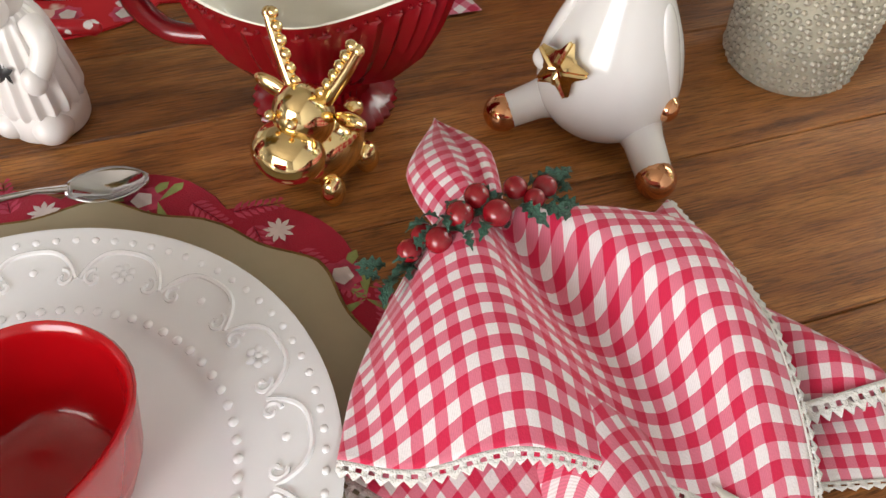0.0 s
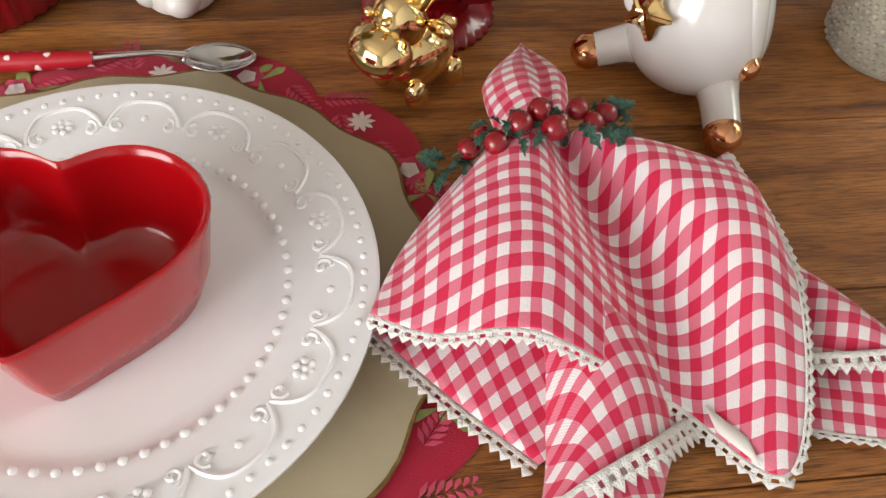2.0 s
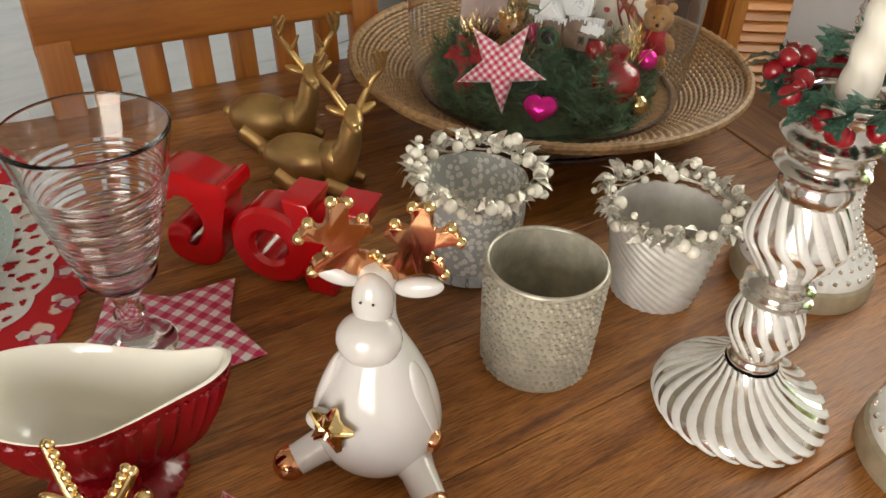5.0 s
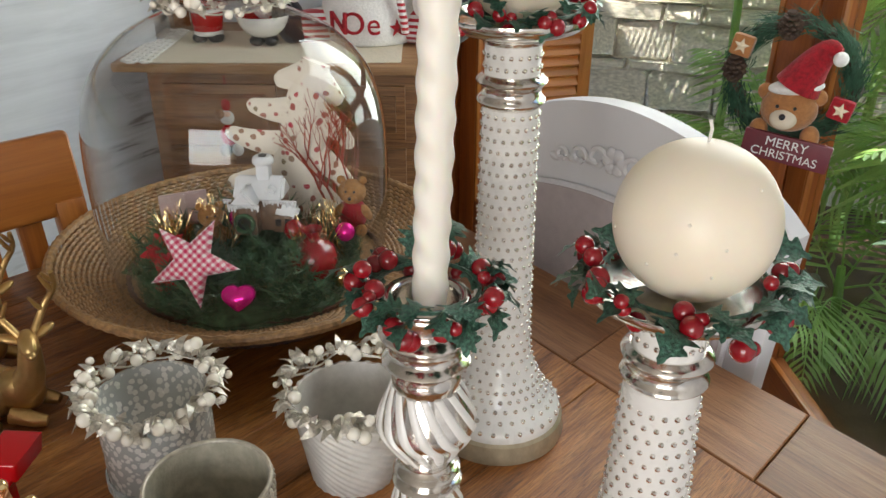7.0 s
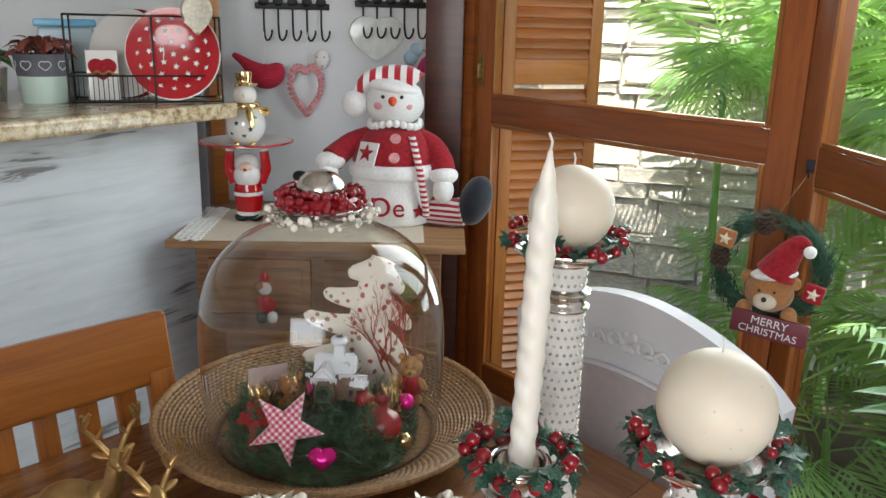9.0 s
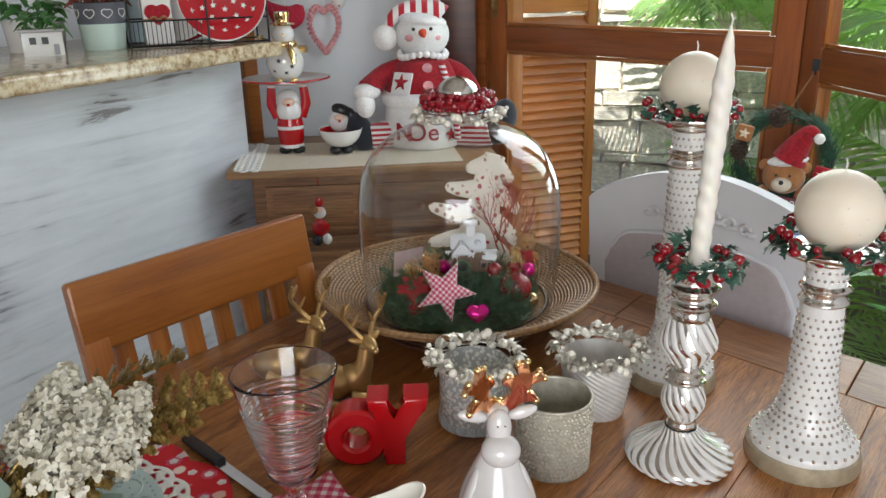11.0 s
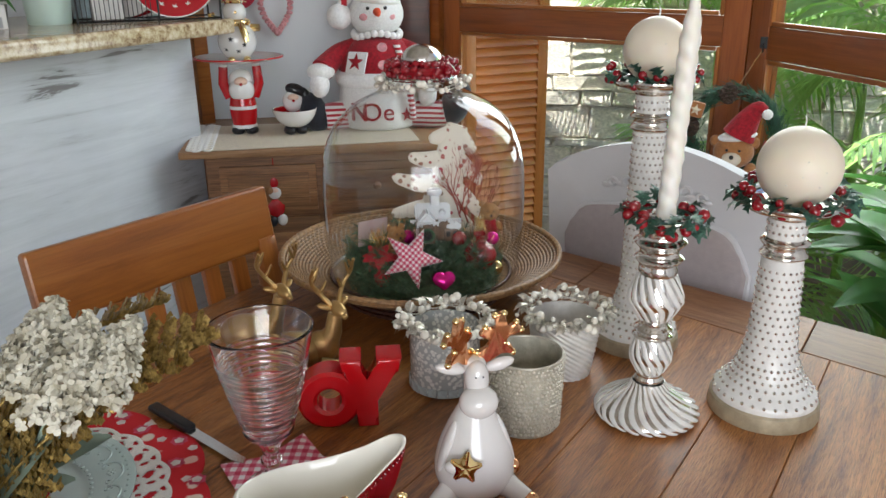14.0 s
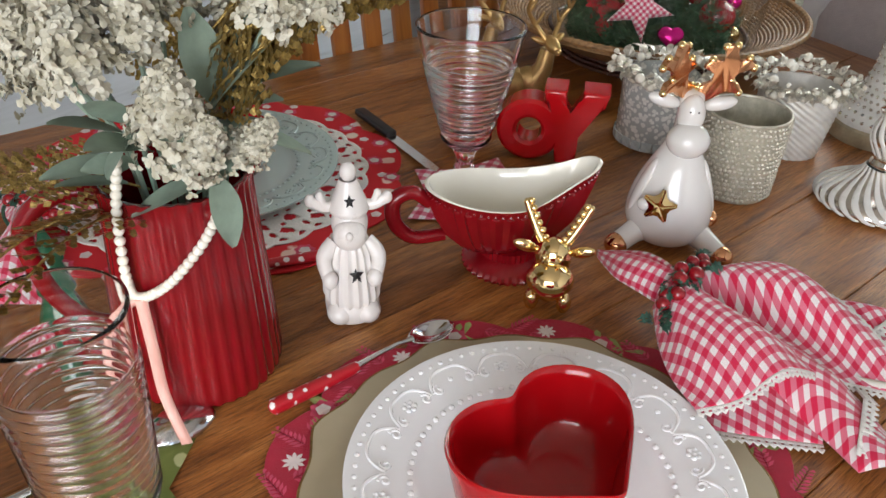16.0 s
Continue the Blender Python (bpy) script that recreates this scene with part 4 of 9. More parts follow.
def relief_plate(at, R, material, label, flourish=True):
    p = thing("dinner_plate", label, "plate", at)
    prof = [(0.0, 0.004), (R * 0.55, 0.004), (R * 0.62, 0.0), (R * 0.66, 0.0), (R * 0.70, 0.004), (R * 0.97, 0.0165), (R, 0.0185), (R, 0.0205), (R * 0.985, 0.021), (R * 0.70, 0.0118), (R * 0.672, 0.0114), (R * 0.640, 0.0086), (R * 0.58, 0.0075), (0.0, 0.0075)]
    part("dish", lathe(prof, 96), material, p)

    def rim_z(r):
        return 0.0118 + (r / R - 0.70) / 0.285 * 0.0092 if r > 0.70 * R else 0.0114
    def beads(n, r, s):
        bm = bmesh.new()
        one = 2 * math.pi / n
        for i in range(n):
            add(bm, ball(s, (r * math.cos(i * one), r * math.sin(i * one), rim_z(r)), (1, 1, 0.6), 8, 5))
        return bm
    b = part("edge_beading", beads(84, R * 0.945, 0.0022), material, p)
    tagged(b, kind="stuff")
    b = part("inner_beading", beads(64, R * 0.668, 0.0027), material, p)
    tagged(b, kind="stuff")
    if flourish:
        half = math.pi / 16
        for k in range(16):
            bm = bmesh.new()

            def put(pts, w):
                add(bm, tube([(x, y, rim_z(math.hypot(x, y)) + 0.0002) for x, y in pts], [w] * len(pts), 6))

            def pol(r, a):
                return (r * math.cos(a), r * math.sin(a))
            # a horseshoe arch whose two ends roll in
            put([pol(R * (0.79 + 0.115 * (1 - abs(t) ** 3.2)), t * half * 0.96) for t in [-1 + 0.1 * m for m in range(21)]], 0.0015)
            for s in (-1, 1):
                cx, cy = pol(R * 0.793, s * half * 0.66)
                put([(cx + 0.0052 * (1 - m / 17) * math.cos(0.45 * m * -s), cy + s * 0.0052 * (1 - m / 17) * math.sin(0.45 * m)) for m in range(15)], 0.0014)
            cx, cy = pol(R * 0.825, 0)
            if k % 2:
                add(bm, ball(0.0024, (cx, cy, rim_z(R * 0.825)), (1, 1, 0.7), 8, 5))
            else:
                for m in range(6):
                    a = m * math.pi / 3
                    add(bm, ball(0.0024, (cx + 0.0046 * math.cos(a), cy + 0.0046 * math.sin(a), rim_z(R * 0.825)), (1, 1, 0.6), 8, 5))
                add(bm, ball(0.0019, (cx, cy, rim_z(R * 0.825) + 0.0004), (1, 1, 0.6), 8, 5))
            part("relief_flourish", bm, material, p, at=pose(0, 0, 0, 0, 0, 22.5 * k + 8))
    return p


relief_plate((PX, PY, PZ), 0.1485, M_PLATE, "white china plate with raised scrolls and beaded edge")


def heart_outline(w, n=64):
    pts = []
    for i in range(n):
        t = 2 * math.pi * i / n
        x = 16 * (0.75 * math.sin(t) - 0.150 * math.sin(3 * t)) / 0.90
        y = 13 * math.cos(t) - 2.4 * math.cos(2 * t) - 1.4 * math.cos(3 * t) - 0.6 * math.cos(4 * t)
        pts.append((x / 32 * w, (y + 2.5) / 32 * w * 1.0))
    return pts


def heart_bowl(at, w, h, label):
    prof = [(0.74, 0.0), (0.80, 0.002), (0.90, h * 0.35), (0.985, h * 0.93), (1.0, h), (0.985, h + 0.002), (0.955, h + 0.001), (0.93, h * 0.9), (0.84, h * 0.35), (0.72, 0.009), (0.5, 0.0075), (0.0, 0.007)]
    out = heart_outline(w)
    n = len(out)
    bm = bmesh.new()
    rings = []
    for s, z in prof:
        if s == 0:
            rings.append([bm.verts.new((0, 0, z))] * n)
        else:
            rings.append([bm.verts.new((x * s, y * s, z)) for x, y in out])
    bm.faces.new(rings[0])
    for a, b in zip(rings, rings[1:]):
        for i in range(n):
            j = (i + 1) % n
            bm.faces.new((a[i], a[j], b[j], b[i]) if b[i] != b[j] else (a[i], a[j], b[0]))
    return solo("heart_bowl", bm, M_RED, label, "bowl", at, group="heart bowls", sharp=60)


heart_bowl(pose(0.261, 0.480, PZ + 0.008, 0, 0, 34.5), 0.152, 0.063, "glossy red heart-shaped ceramic bowl on the white plate")

# spoon with a spotted handle, laid across the mat
M_DOTS = spotted("red_white_dots", (0.45, 0.010, 0.02), (0.85, 0.8, 0.78), 95.0, 0.30, rough=0.3, coat=0.3)


def spoon(at, label):
    s = thing("spoon", label, "spoon", at, group="cutlery")
    bowl = grid(12, 10, lambda a, b: ((0.168 + 0.056 * a), (b - 0.5) * 0.034 * math.sin(math.pi * (0.05 + 0.93 * a)) ** 0.6, 0.010 - 0.009 * (1 - (2 * b - 1) ** 2) * math.sin(math.pi * a) - 0.002 * a))
    thick(part("bowl", bowl, M_STEEL, s), 0.0012)
    part("neck", tube([(0.095, 0, 0.008), (0.12, 0, 0.011), (0.15, 0, 0.013), (0.170, 0, 0.0098)], [0.004, 0.003, 0.0022, 0.0035], 10), M_STEEL, s)
    part("handle", tube([(0.0, 0, 0.0065), (0.004, 0, 0.0065), (0.05, 0, 0.0065), (0.10, 0, 0.008)], [0.003, 0.0082, 0.0078, 0.0060], 14), M_DOTS, s, "red handle with white dots")
    return s


sp_a = math.degrees(math.atan2(0.699 - 0.589, 0.204 - 0.045))
spoon(pose(0.043, 0.588, TOP + 0.003, 0, 0, sp_a) @ Matrix.Scale(0.87, 4), "steel spoon with red polka-dot handle on the mat")


# the gingham napkin in its holly ring
def through_points(pts, n):
    """A smooth curve through points, n + 1 samples."""
    pts = [Vector(p) for p in pts]
    q = [pts[0] * 2 - pts[1]] + pts + [pts[-1] * 2 - pts[-2]]
    out = []
    m = len(pts) - 1
    for i in range(n + 1):
        s = min(m - 1e-6, m * i / n)
        k, t = int(s), s - int(s)
        a, b, c, d = q[k:k + 4]
        out.append(0.5 * ((2 * b) + (c - a) * t + (2 * a - 5 * b + 4 * c - d) * t * t + (3 * b - a - 3 * c + d) * t ** 3))
    return out


def cloth(rows, nu, nv, name, parent, material, label="", uvs=1.0, turn=0.0, th=0.0012):
    """A draped sheet through a few curves (rows of points), with UVs that keep the weave square."""
    curves = [through_points(r, nu) for r in rows]
    cols = [through_points([c[i] for c in curves], nv) for i in range(nu + 1)]
    ct, st = math.cos(radians(turn)), math.sin(radians(turn))

    def uv(s, t):
        p = cols[round(s * nu)][round(t * nv)]
        a, b = p.x + 0.25 * p.z, p.y - 0.6 * p.z
        return (ct * a + st * b, -st * a + ct * b)
    bm = grid(nu, nv, lambda s, t: cols[round(s * nu)][round(t * nv)], uv)
    ob = part(name, bm, material, parent, label, sharp=80)
    thick(ob, th)
    return [c[nv] for c in cols]


def lace(points, parent, width=0.010, down=(0, 0, -0.2)):
    """A crocheted edging: a ribbon with a toothed outer rim and small holes, along points."""
    bm = bmesh.new()
    pts = [Vector(p) for p in points]
    total = [0.0]
    for a, b in zip(pts, pts[1:]):
        total.append(total[-1] + (b - a).length)
    step = 0.0062
    n = max(2, int(total[-1] / step))
    def at(d):
        for k in range(len(pts) - 1):
            if total[k + 1] >= d or k == len(pts) - 2:
                t = (d - total[k]) / max(1e-9, total[k + 1] - total[k])
                return pts[k].lerp(pts[k + 1], min(1, t)), (pts[k + 1] - pts[k]).normalized()
    ref = Vector(down)
    rows = []
    for i in range(n * 2 + 1):
        p, d = at(total[-1] * i / (2 * n))
        out = (ref - d * ref.dot(d)).normalized()
        tooth = width * (1.0 if i % 2 else 0.62)
        rows.append([bm.verts.new(p + out * f) for f in (0.0, width * 0.28, width * 0.52, tooth)])
    for i in range(n * 2):
        a, b = rows[i], rows[i + 1]
        for k in (0, 2):
            bm.faces.new((a[k], b[k], b[k + 1], a[k + 1]))
        if i % 2 == 0:
            bm.faces.new((a[1], b[1], b[2], a[2]))
    ob = part("lace_edging", bm, M_LACE, parent, "white crocheted lace edging")
    thick(ob, 0.0012)


def V3(x, y, z):
    return (x - 0.45, y - 0.65, z - TOP)


nap = thing("napkin", "red gingham napkin with white lace edge gathered in a ring", "napkin", (0.461, 0.666, TOP))
neck = [V3(0.378, 0.664, 0.790), V3(0.388, 0.668, 0.815), V3(0.402, 0.674, 0.818), V3(0.414, 0.684, 0.800), V3(0.424, 0.692, 0.810), V3(0.434, 0.700, 0.805), V3(0.430, 0.708, 0.780)]
upper = [V3(0.372, 0.620, 0.782), V3(0.392, 0.628, 0.812), V3(0.425, 0.636, 0.818), V3(0.458, 0.654, 0.784), V3(0.476, 0.682, 0.812), V3(0.478, 0.712, 0.806), V3(0.468, 0.722, 0.776)]
lower = [V3(0.372, 0.578, 0.780), V3(0.402, 0.582, 0.806), V3(0.448, 0.598, 0.816), V3(0.504, 0.622, 0.776), V3(0.535, 0.660, 0.803), V3(0.522, 0.708, 0.806), V3(0.492, 0.738, 0.776)]
hem = [V3(0.380, 0.538, 0.783), V3(0.416, 0.542, 0.790), V3(0.462, 0.562, 0.804), V3(0.532, 0.582, 0.768), V3(0.596, 0.582, 0.760), V3(0.562, 0.672, 0.790), V3(0.502, 0.757, 0.776)]
edge = cloth([neck, upper, lower, hem], 72, 40, "main_fold", nap, M_GINGHAM, turn=28)
cut = next(i for i, p in enumerate(edge) if (p - Vector(hem[4])).length == min((q - Vector(hem[4])).length for q in edge))
lace(edge[:cut + 1], nap, 0.008, (0.1, -0.9, -0.45))
lace(edge[cut:], nap, 0.006, (0.9, 0.15, -0.3))
# the layers that show below it
under = cloth([[V3(0.40, 0.60, 0.768), V3(0.44, 0.61, 0.782), V3(0.50, 0.60, 0.766)],
               [V3(0.385, 0.565, 0.763), V3(0.43, 0.57, 0.772), V3(0.505, 0.565, 0.759)],
               [V3(0.379, 0.541, 0.761), V3(0.436, 0.530, 0.758), V3(0.488, 0.523, 0.755)]], 24, 14, "under_layer", nap, M_GINGHAM, turn=60)
lace(under, nap, 0.010, (-0.2, -0.95, 0.0))
tongue = cloth([[V3(0.452, 0.590, 0.775), V3(0.475, 0.600, 0.795), V3(0.50, 0.600, 0.785), V3(0.525, 0.60, 0.764)],
                [V3(0.468, 0.562, 0.760), V3(0.487, 0.566, 0.785), V3(0.512, 0.574, 0.784), V3(0.540, 0.580, 0.758)],
                [V3(0.488, 0.530, 0.757), V3(0.502, 0.534, 0.776), V3(0.522, 0.540, 0.774), V3(0.545, 0.548, 0.757)],
                [V3(0.502, 0.492, 0.756), V3(0.516, 0.486, 0.770), V3(0.534, 0.486, 0.769), V3(0.553, 0.498, 0.756)]], 24, 20, "front_fold", nap, M_GINGHAM, turn=62)
lace([Vector(V3(0.542, 0.582, 0.762)), Vector(V3(0.530, 0.552, 0.779)), Vector(V3(0.512, 0.522, 0.777)), Vector(V3(0.500, 0.500, 0.769))], nap, 0.014, (0.55, -0.35, -0.15))
tail = cloth([[V3(0.535, 0.712, 0.762), V3(0.560, 0.690, 0.775), V3(0.570, 0.650, 0.766)],
              [V3(0.575, 0.705, 0.762), V3(0.595, 0.680, 0.778), V3(0.595, 0.648, 0.768)],
              [V3(0.618, 0.690, 0.764), V3(0.626, 0.673, 0.774), V3(0.620, 0.655, 0.770)]], 14, 16, "side_fold", nap, M_GINGHAM, turn=12)
tail2 = cloth([[V3(0.565, 0.655, 0.757), V3(0.575, 0.630, 0.757), V3(0.588, 0.608, 0.7555)],
               [V3(0.600, 0.660, 0.759), V3(0.612, 0.640, 0.758), V3(0.614, 0.618, 0.7555)],
               [V3(0.626, 0.668, 0.764), V3(0.634, 0.648, 0.759), V3(0.638, 0.628, 0.7555)]], 14, 14, "side_fold", nap, M_GINGHAM, turn=20)
lace([V3(0.580, 0.641, 0.772), V3(0.602, 0.654, 0.775), V3(0.628, 0.672, 0.776)], nap, 0.012, (0.3, -0.8, -0.3))
lace([V3(0.588, 0.608, 0.756), V3(0.614, 0.618, 0.756), V3(0.638, 0.628, 0.756)], nap, 0.005, (0.3, -0.9, 0))
lace(tail2, nap, 0.005, (0.9, 0.2, 0))
# the ear above the ring
ear_c = through_points([V3(0.402, 0.685, 0.800), V3(0.386, 0.705, 0.803), V3(0.370, 0.732, 0.797), V3(0.351, 0.770, 0.780)], 24)
side_v = Vector((0.75, 0.60, 0.0)).normalized()
def ear(s, t):
    i = round(s * 24)
    w = 0.0185 * (0.60 + 0.75 * math.sin(math.pi * (0.12 + 0.66 * s))) * (1 - 0.96 * max(0, s - 0.55) ** 1.6 / 0.45 ** 1.6)
    a = (t - 0.5) * math.pi * 1.9
    crease = -0.011 * math.exp(-((t - 0.58) / 0.07) ** 2) * (1 - s * 0.8)
    return ear_c[i] + side_v * (w * math.sin(a * 0.62) * 1.08) + Vector((0, 0, 0.018 * math.cos(a * 0.9) * (1 - 0.75 * s) + crease))
thick(part("ear_fold", grid(24, 28, ear, lambda s, t: (0.105 * s, 0.07 * t)), M_GINGHAM, nap, sharp=80), 0.0012)
inward = (Vector(V3(0.504, 0.622, 0.778)) - Vector(V3(0.548, 0.582, 0.767))).normalized()
tag_a, tag_b = edge[int(cut * 0.84)], edge[int(cut * 0.93)]
lab = grid(8, 2, lambda s, t: tag_a.lerp(tag_b, s) + inward * (0.014 * t) + Vector((0, 0, 0.0028)))
thick(part("cloth_tag", lab, surface("cream_tag", (0.80, 0.76, 0.70), rough=0.9, var=0.05), nap, "cream woven tag with unreadable print"), 0.0008)


def holly_leaf(L=0.023, W=0.0075):
    def f(s, t):
        w = W * math.sin(math.pi * min(1, 0.05 + 0.95 * s)) ** 0.8 * (1 + 0.42 * math.cos(s * 4 * 2 * math.pi))
        y = (t - 0.5) * 2 * w
        return (L * s, y, 0.22 * abs(y) + 0.005 * math.sin(math.pi * s) - 0.25 * L * s * s)
    return grid(20, 4, f)


HOLLY = mesh_of("holly_leaf", holly_leaf(), M_HOLLY, 80)
BERRY = mesh_of("berry", ball(0.0076, (0, 0, 0), (1, 1, 0.95), 14, 9), M_BERRY)


def berry_ring(at, R, n_berry, n_leaf, seed, label, name="berry_wreath", spread=0.35, s=1.0, arc=360, start=0, group="holly candle rings"):
    """A wired ring of red berries and glittering holly leaves."""
    g = random.Random(seed)
    w = thing(name, label, "candle ring", at, group=group)
    pts = [(R * math.cos(radians(start + arc * i / 30)), R * math.sin(radians(start + arc * i / 30)), 0.004) for i in range(30 if arc == 360 else 31)]
    part("wire", tube(pts, 0.0016, 6, closed=arc == 360), M_HOLLY, w, "green wire")
    for i in range(n_leaf):
        a = start + arc * (i + g.uniform(-0.3, 0.3)) / n_leaf
        o = new("holly_leaf", HOLLY)
        o.parent = w
        q = s * g.uniform(0.95, 1.45)
        rr = R + g.uniform(-0.002, 0.010)
        o.matrix_basis = pose(rr * math.cos(radians(a)), rr * math.sin(radians(a)), g.uniform(-0.006, 0.012), g.uniform(-40, 40), g.uniform(-42, 22), a + g.uniform(-55, 55)) @ Matrix.Diagonal((q, q, q, 1))
    for i in range(n_berry):
        a = start + arc * (i // 3 * 3 + g.uniform(0.0, 1.7)) / n_berry
        o = new("berry", BERRY)
        o.parent = w
        q = s * g.choice((0.66, 0.9, 1.0, 1.08))
        rr = R + g.uniform(0.000, 0.019)
        o.matrix_basis = pose(rr * math.cos(radians(a)), rr * math.sin(radians(a)), g.uniform(-0.010, 0.020) * s, g.uniform(0, 90), 0, 0) @ Matrix.Diagonal((q, q, q, 1))
    return w


def napkin_ring(at, seed):
    g = random.Random(seed)
    w = thing("napkin_ring", "red berries and glittering holly leaves round the napkin", "napkin ring", at, group="napkin rings")
    part("wire", tube([(0.0, 0.021 * math.cos(a), 0.021 * math.sin(a)) for a in [2 * math.pi * i / 24 for i in range(24)]], 0.002, 6, closed=True), M_HOLLY, w, "green wire loop")
    for x, y, z, q in ((-0.001, -0.040, 0.006, 0.95), (0.006, -0.026, 0.014, 1.05), (-0.004, -0.030, 0.010, 0.95), (0.0, -0.010, 0.020, 1.08), (-0.006, 0.004, 0.022, 1.0), (0.009, 0.008, 0.020, 1.1), (-0.004, 0.028, 0.018, 0.95), (0.007, 0.034, 0.016, 0.85), (0.0, 0.046, 0.013, 1.0)):
        o = new("berry", BERRY)
        o.parent = w
        q *= 0.92
        o.matrix_basis = pose(x * 0.9 - 0.001, y * 0.95, z * 0.92 + 0.005) @ Matrix.Diagonal((q, q, q, 1))
    for i in range(40):
        y = -0.060 + 0.118 * i / 39
        o = new("holly_leaf", HOLLY)
        o.parent = w
        q = g.uniform(0.5, 0.85)
        a = -90 + g.uniform(-50, 50) if y < -0.02 else (90 + g.uniform(-50, 50) if y > 0.03 else g.uniform(-60, 60) + 180 * (i % 2))
        low = 0.010 if y < -0.03 else 0.0
        o.matrix_basis = pose(g.uniform(-0.009, 0.010), y * 0.92, 0.023 - 4.0 * y * y - low, g.uniform(-40, 40), g.uniform(-25, 30), a) @ Matrix.Diagonal((q, q * 0.6, q, 1))
    return w


napkin_ring(pose(0.416, 0.685, TOP + 0.050, 0, 0, -42), 4)


# the red sauce boat
def sauce_boat(at):
    t = thing("sauce_boat", "fluted deep red sauce boat with cream glazed inside", "sauce boat", at)
    n, H = 144, 0.10

    def rim(a):
        """A broad rounded back that draws in to a narrow pouring lip."""
        c, sn = math.cos(a), math.sin(a)
        k = c
        if k < -0.2:
            w = 0.0455 * math.sqrt(max(0.0, 1 - ((k + 0.2) / 0.8) ** 2))
        else:
            f = (k + 0.2) / 1.2
            w = (0.0455 - 0.029 * (3 * f * f - 2 * f ** 3)) * math.sqrt(max(0.0, 1 - max(0.0, (f - 0.80) / 0.20) ** 2.4))
        return 0.089 * c, math.copysign(w, sn) if abs(sn) > 1e-6 else 0.0

    def rim_h(x):
        k = x / 0.089
        return 0.085 + 0.012 * max(0, -k) ** 1.5 + 0.026 * max(0, k) ** 1.6

    def shell(levels, flute):
        bm = bmesh.new()
        rings = []
        for s, f in levels:
            ring = []
            for i in range(n):
                a = 2 * math.pi * i / n
                x, y = rim(a)
                h = rim_h(x)
                k = 1 + flute * (0.5 + 0.5 * math.cos(36 * a)) * (1 if f < 0.86 else 0)
                low = 0.022
                ring.append(bm.verts.new((x * s * k * (0.985 if s < 1 else 1) - 0.004 * (1 - s), y * s * k, low + (h - low) * f)))
            rings.append(ring)
        for p, q in zip(rings, rings[1:]):
            for i in range(n):
                j = (i + 1) % n
                bm.faces.new((p[i], p[j], q[j], q[i]))
        return bm, rings
    bm, rings = shell([(0.40, 0.0), (0.56, 0.08), (0.73, 0.28), (0.84, 0.52), (0.91, 0.75), (0.935, 0.85), (0.955, 0.87), (0.985, 0.95), (1.0, 1.0)], 0.062)
    bm.faces.new(rings[0])
    part("body", bm, M_DARKRED, t)
    bm, rings = shell([(1.0, 1.0), (0.985, 1.012), (0.962, 1.0), (0.90, 0.86), (0.80, 0.58), (0.66, 0.33), (0.46, 0.17), (0.2, 0.12)], 0.0)
    bm.faces.new(rings[-1])
    part("inside", bm, M_CREAM, t, "cream glazed inside")
    bd = bmesh.new()
    for i in range(72):
        a = 2 * math.pi * i / 72
        x, y = rim(a)
        add(bd, ball(0.0016, (x * 0.972, y * 0.972, 0.022 + (rim_h(x) - 0.022) * 0.905), (1, 1, 1), 6, 4))
    tagged(part("beading", bd, M_DARKRED, t), kind="stuff")
    part("foot", lathe([(0.0, 0.0), (0.045, 0.0), (0.047, 0.004), (0.043, 0.010), (0.030, 0.016), (0.031, 0.026), (0, 0.026)], 72, lambda a, k, r, z: (r * (1 - 0.03 * math.cos(36 * a)), z)), M_DARKRED, t)
    part("handle", tube(through_points([(-0.084, 0, 0.078), (-0.101, 0, 0.091), (-0.119, 0, 0.083), (-0.118, 0, 0.058), (-0.100, 0, 0.040), (-0.068, 0, 0.040)], 24), [0.0065 + 0.0015 * math.sin(i / 24 * math.pi) for i in range(25)], 12), M_DARKRED, t)
    return t


sauce_boat(pose(0.272, 0.816, TOP, 0, 0, 9) @ Matrix.Scale(1.05, 4))

# the small golden reindeer
def antler(m, s, side, up=1.0, forks=3, lean=0.35, r=0.0042):
    pts = [Vector((side * (0.012 * s), 0, 0)) + Vector((side * lean * 0.05 * t * (1 - 0.3 * t), -0.004 * t, 0.05 * t * up)) * s for t in [i / 10 for i in range(11)]]
    bm = tube(pts, [r * s * (1 - 0.45 * i / 10) * (1 + 0.22 * math.cos(i * 2.4)) for i in range(11)], 10)
    add(bm, ball(r * s * 0.75, pts[-1], (1, 1, 1), 10, 8))
    for k in range(forks):
        p = pts[3 + 3 * k] if 3 + 3 * k < 11 else pts[-1]
        q = p + Vector((side * (-0.010 if k % 2 else 0.013), 0.001, 0.010)) * s
        add(bm, tube([p, (p + q) / 2 + Vector((0, 0, -0.001)), q], [r * s * 0.75, r * s * 0.75, r * s * 0.65], 8))
        add(bm, ball(r * s * 0.72, q, (1, 1, 1), 10, 8))
    bm.transform(m)
    return bm


def bumpy_antler(m, side):
    """A stout upright antler with a row of little knobs along it."""
    pts = [Vector((side * (0.008 + 0.024 * t ** 0.8), 0.002 * t, 0.044 * t)) for t in [i / 12 for i in range(13)]]
    bm = tube(pts, [0.0048 - 0.00012 * i for i in range(13)], 12)
    add(bm, ball(0.0036, pts[-1], (1, 1, 1.1), 10, 8))
    for i in range(2, 13):
        if i % 2 == 0:
            add(bm, ball(0.0036, pts[i] + Vector((side * -0.0040, -0.001, 0.002)), (1.2, 0.9, 1.0), 10, 8))
    bm.transform(m)
    return bm


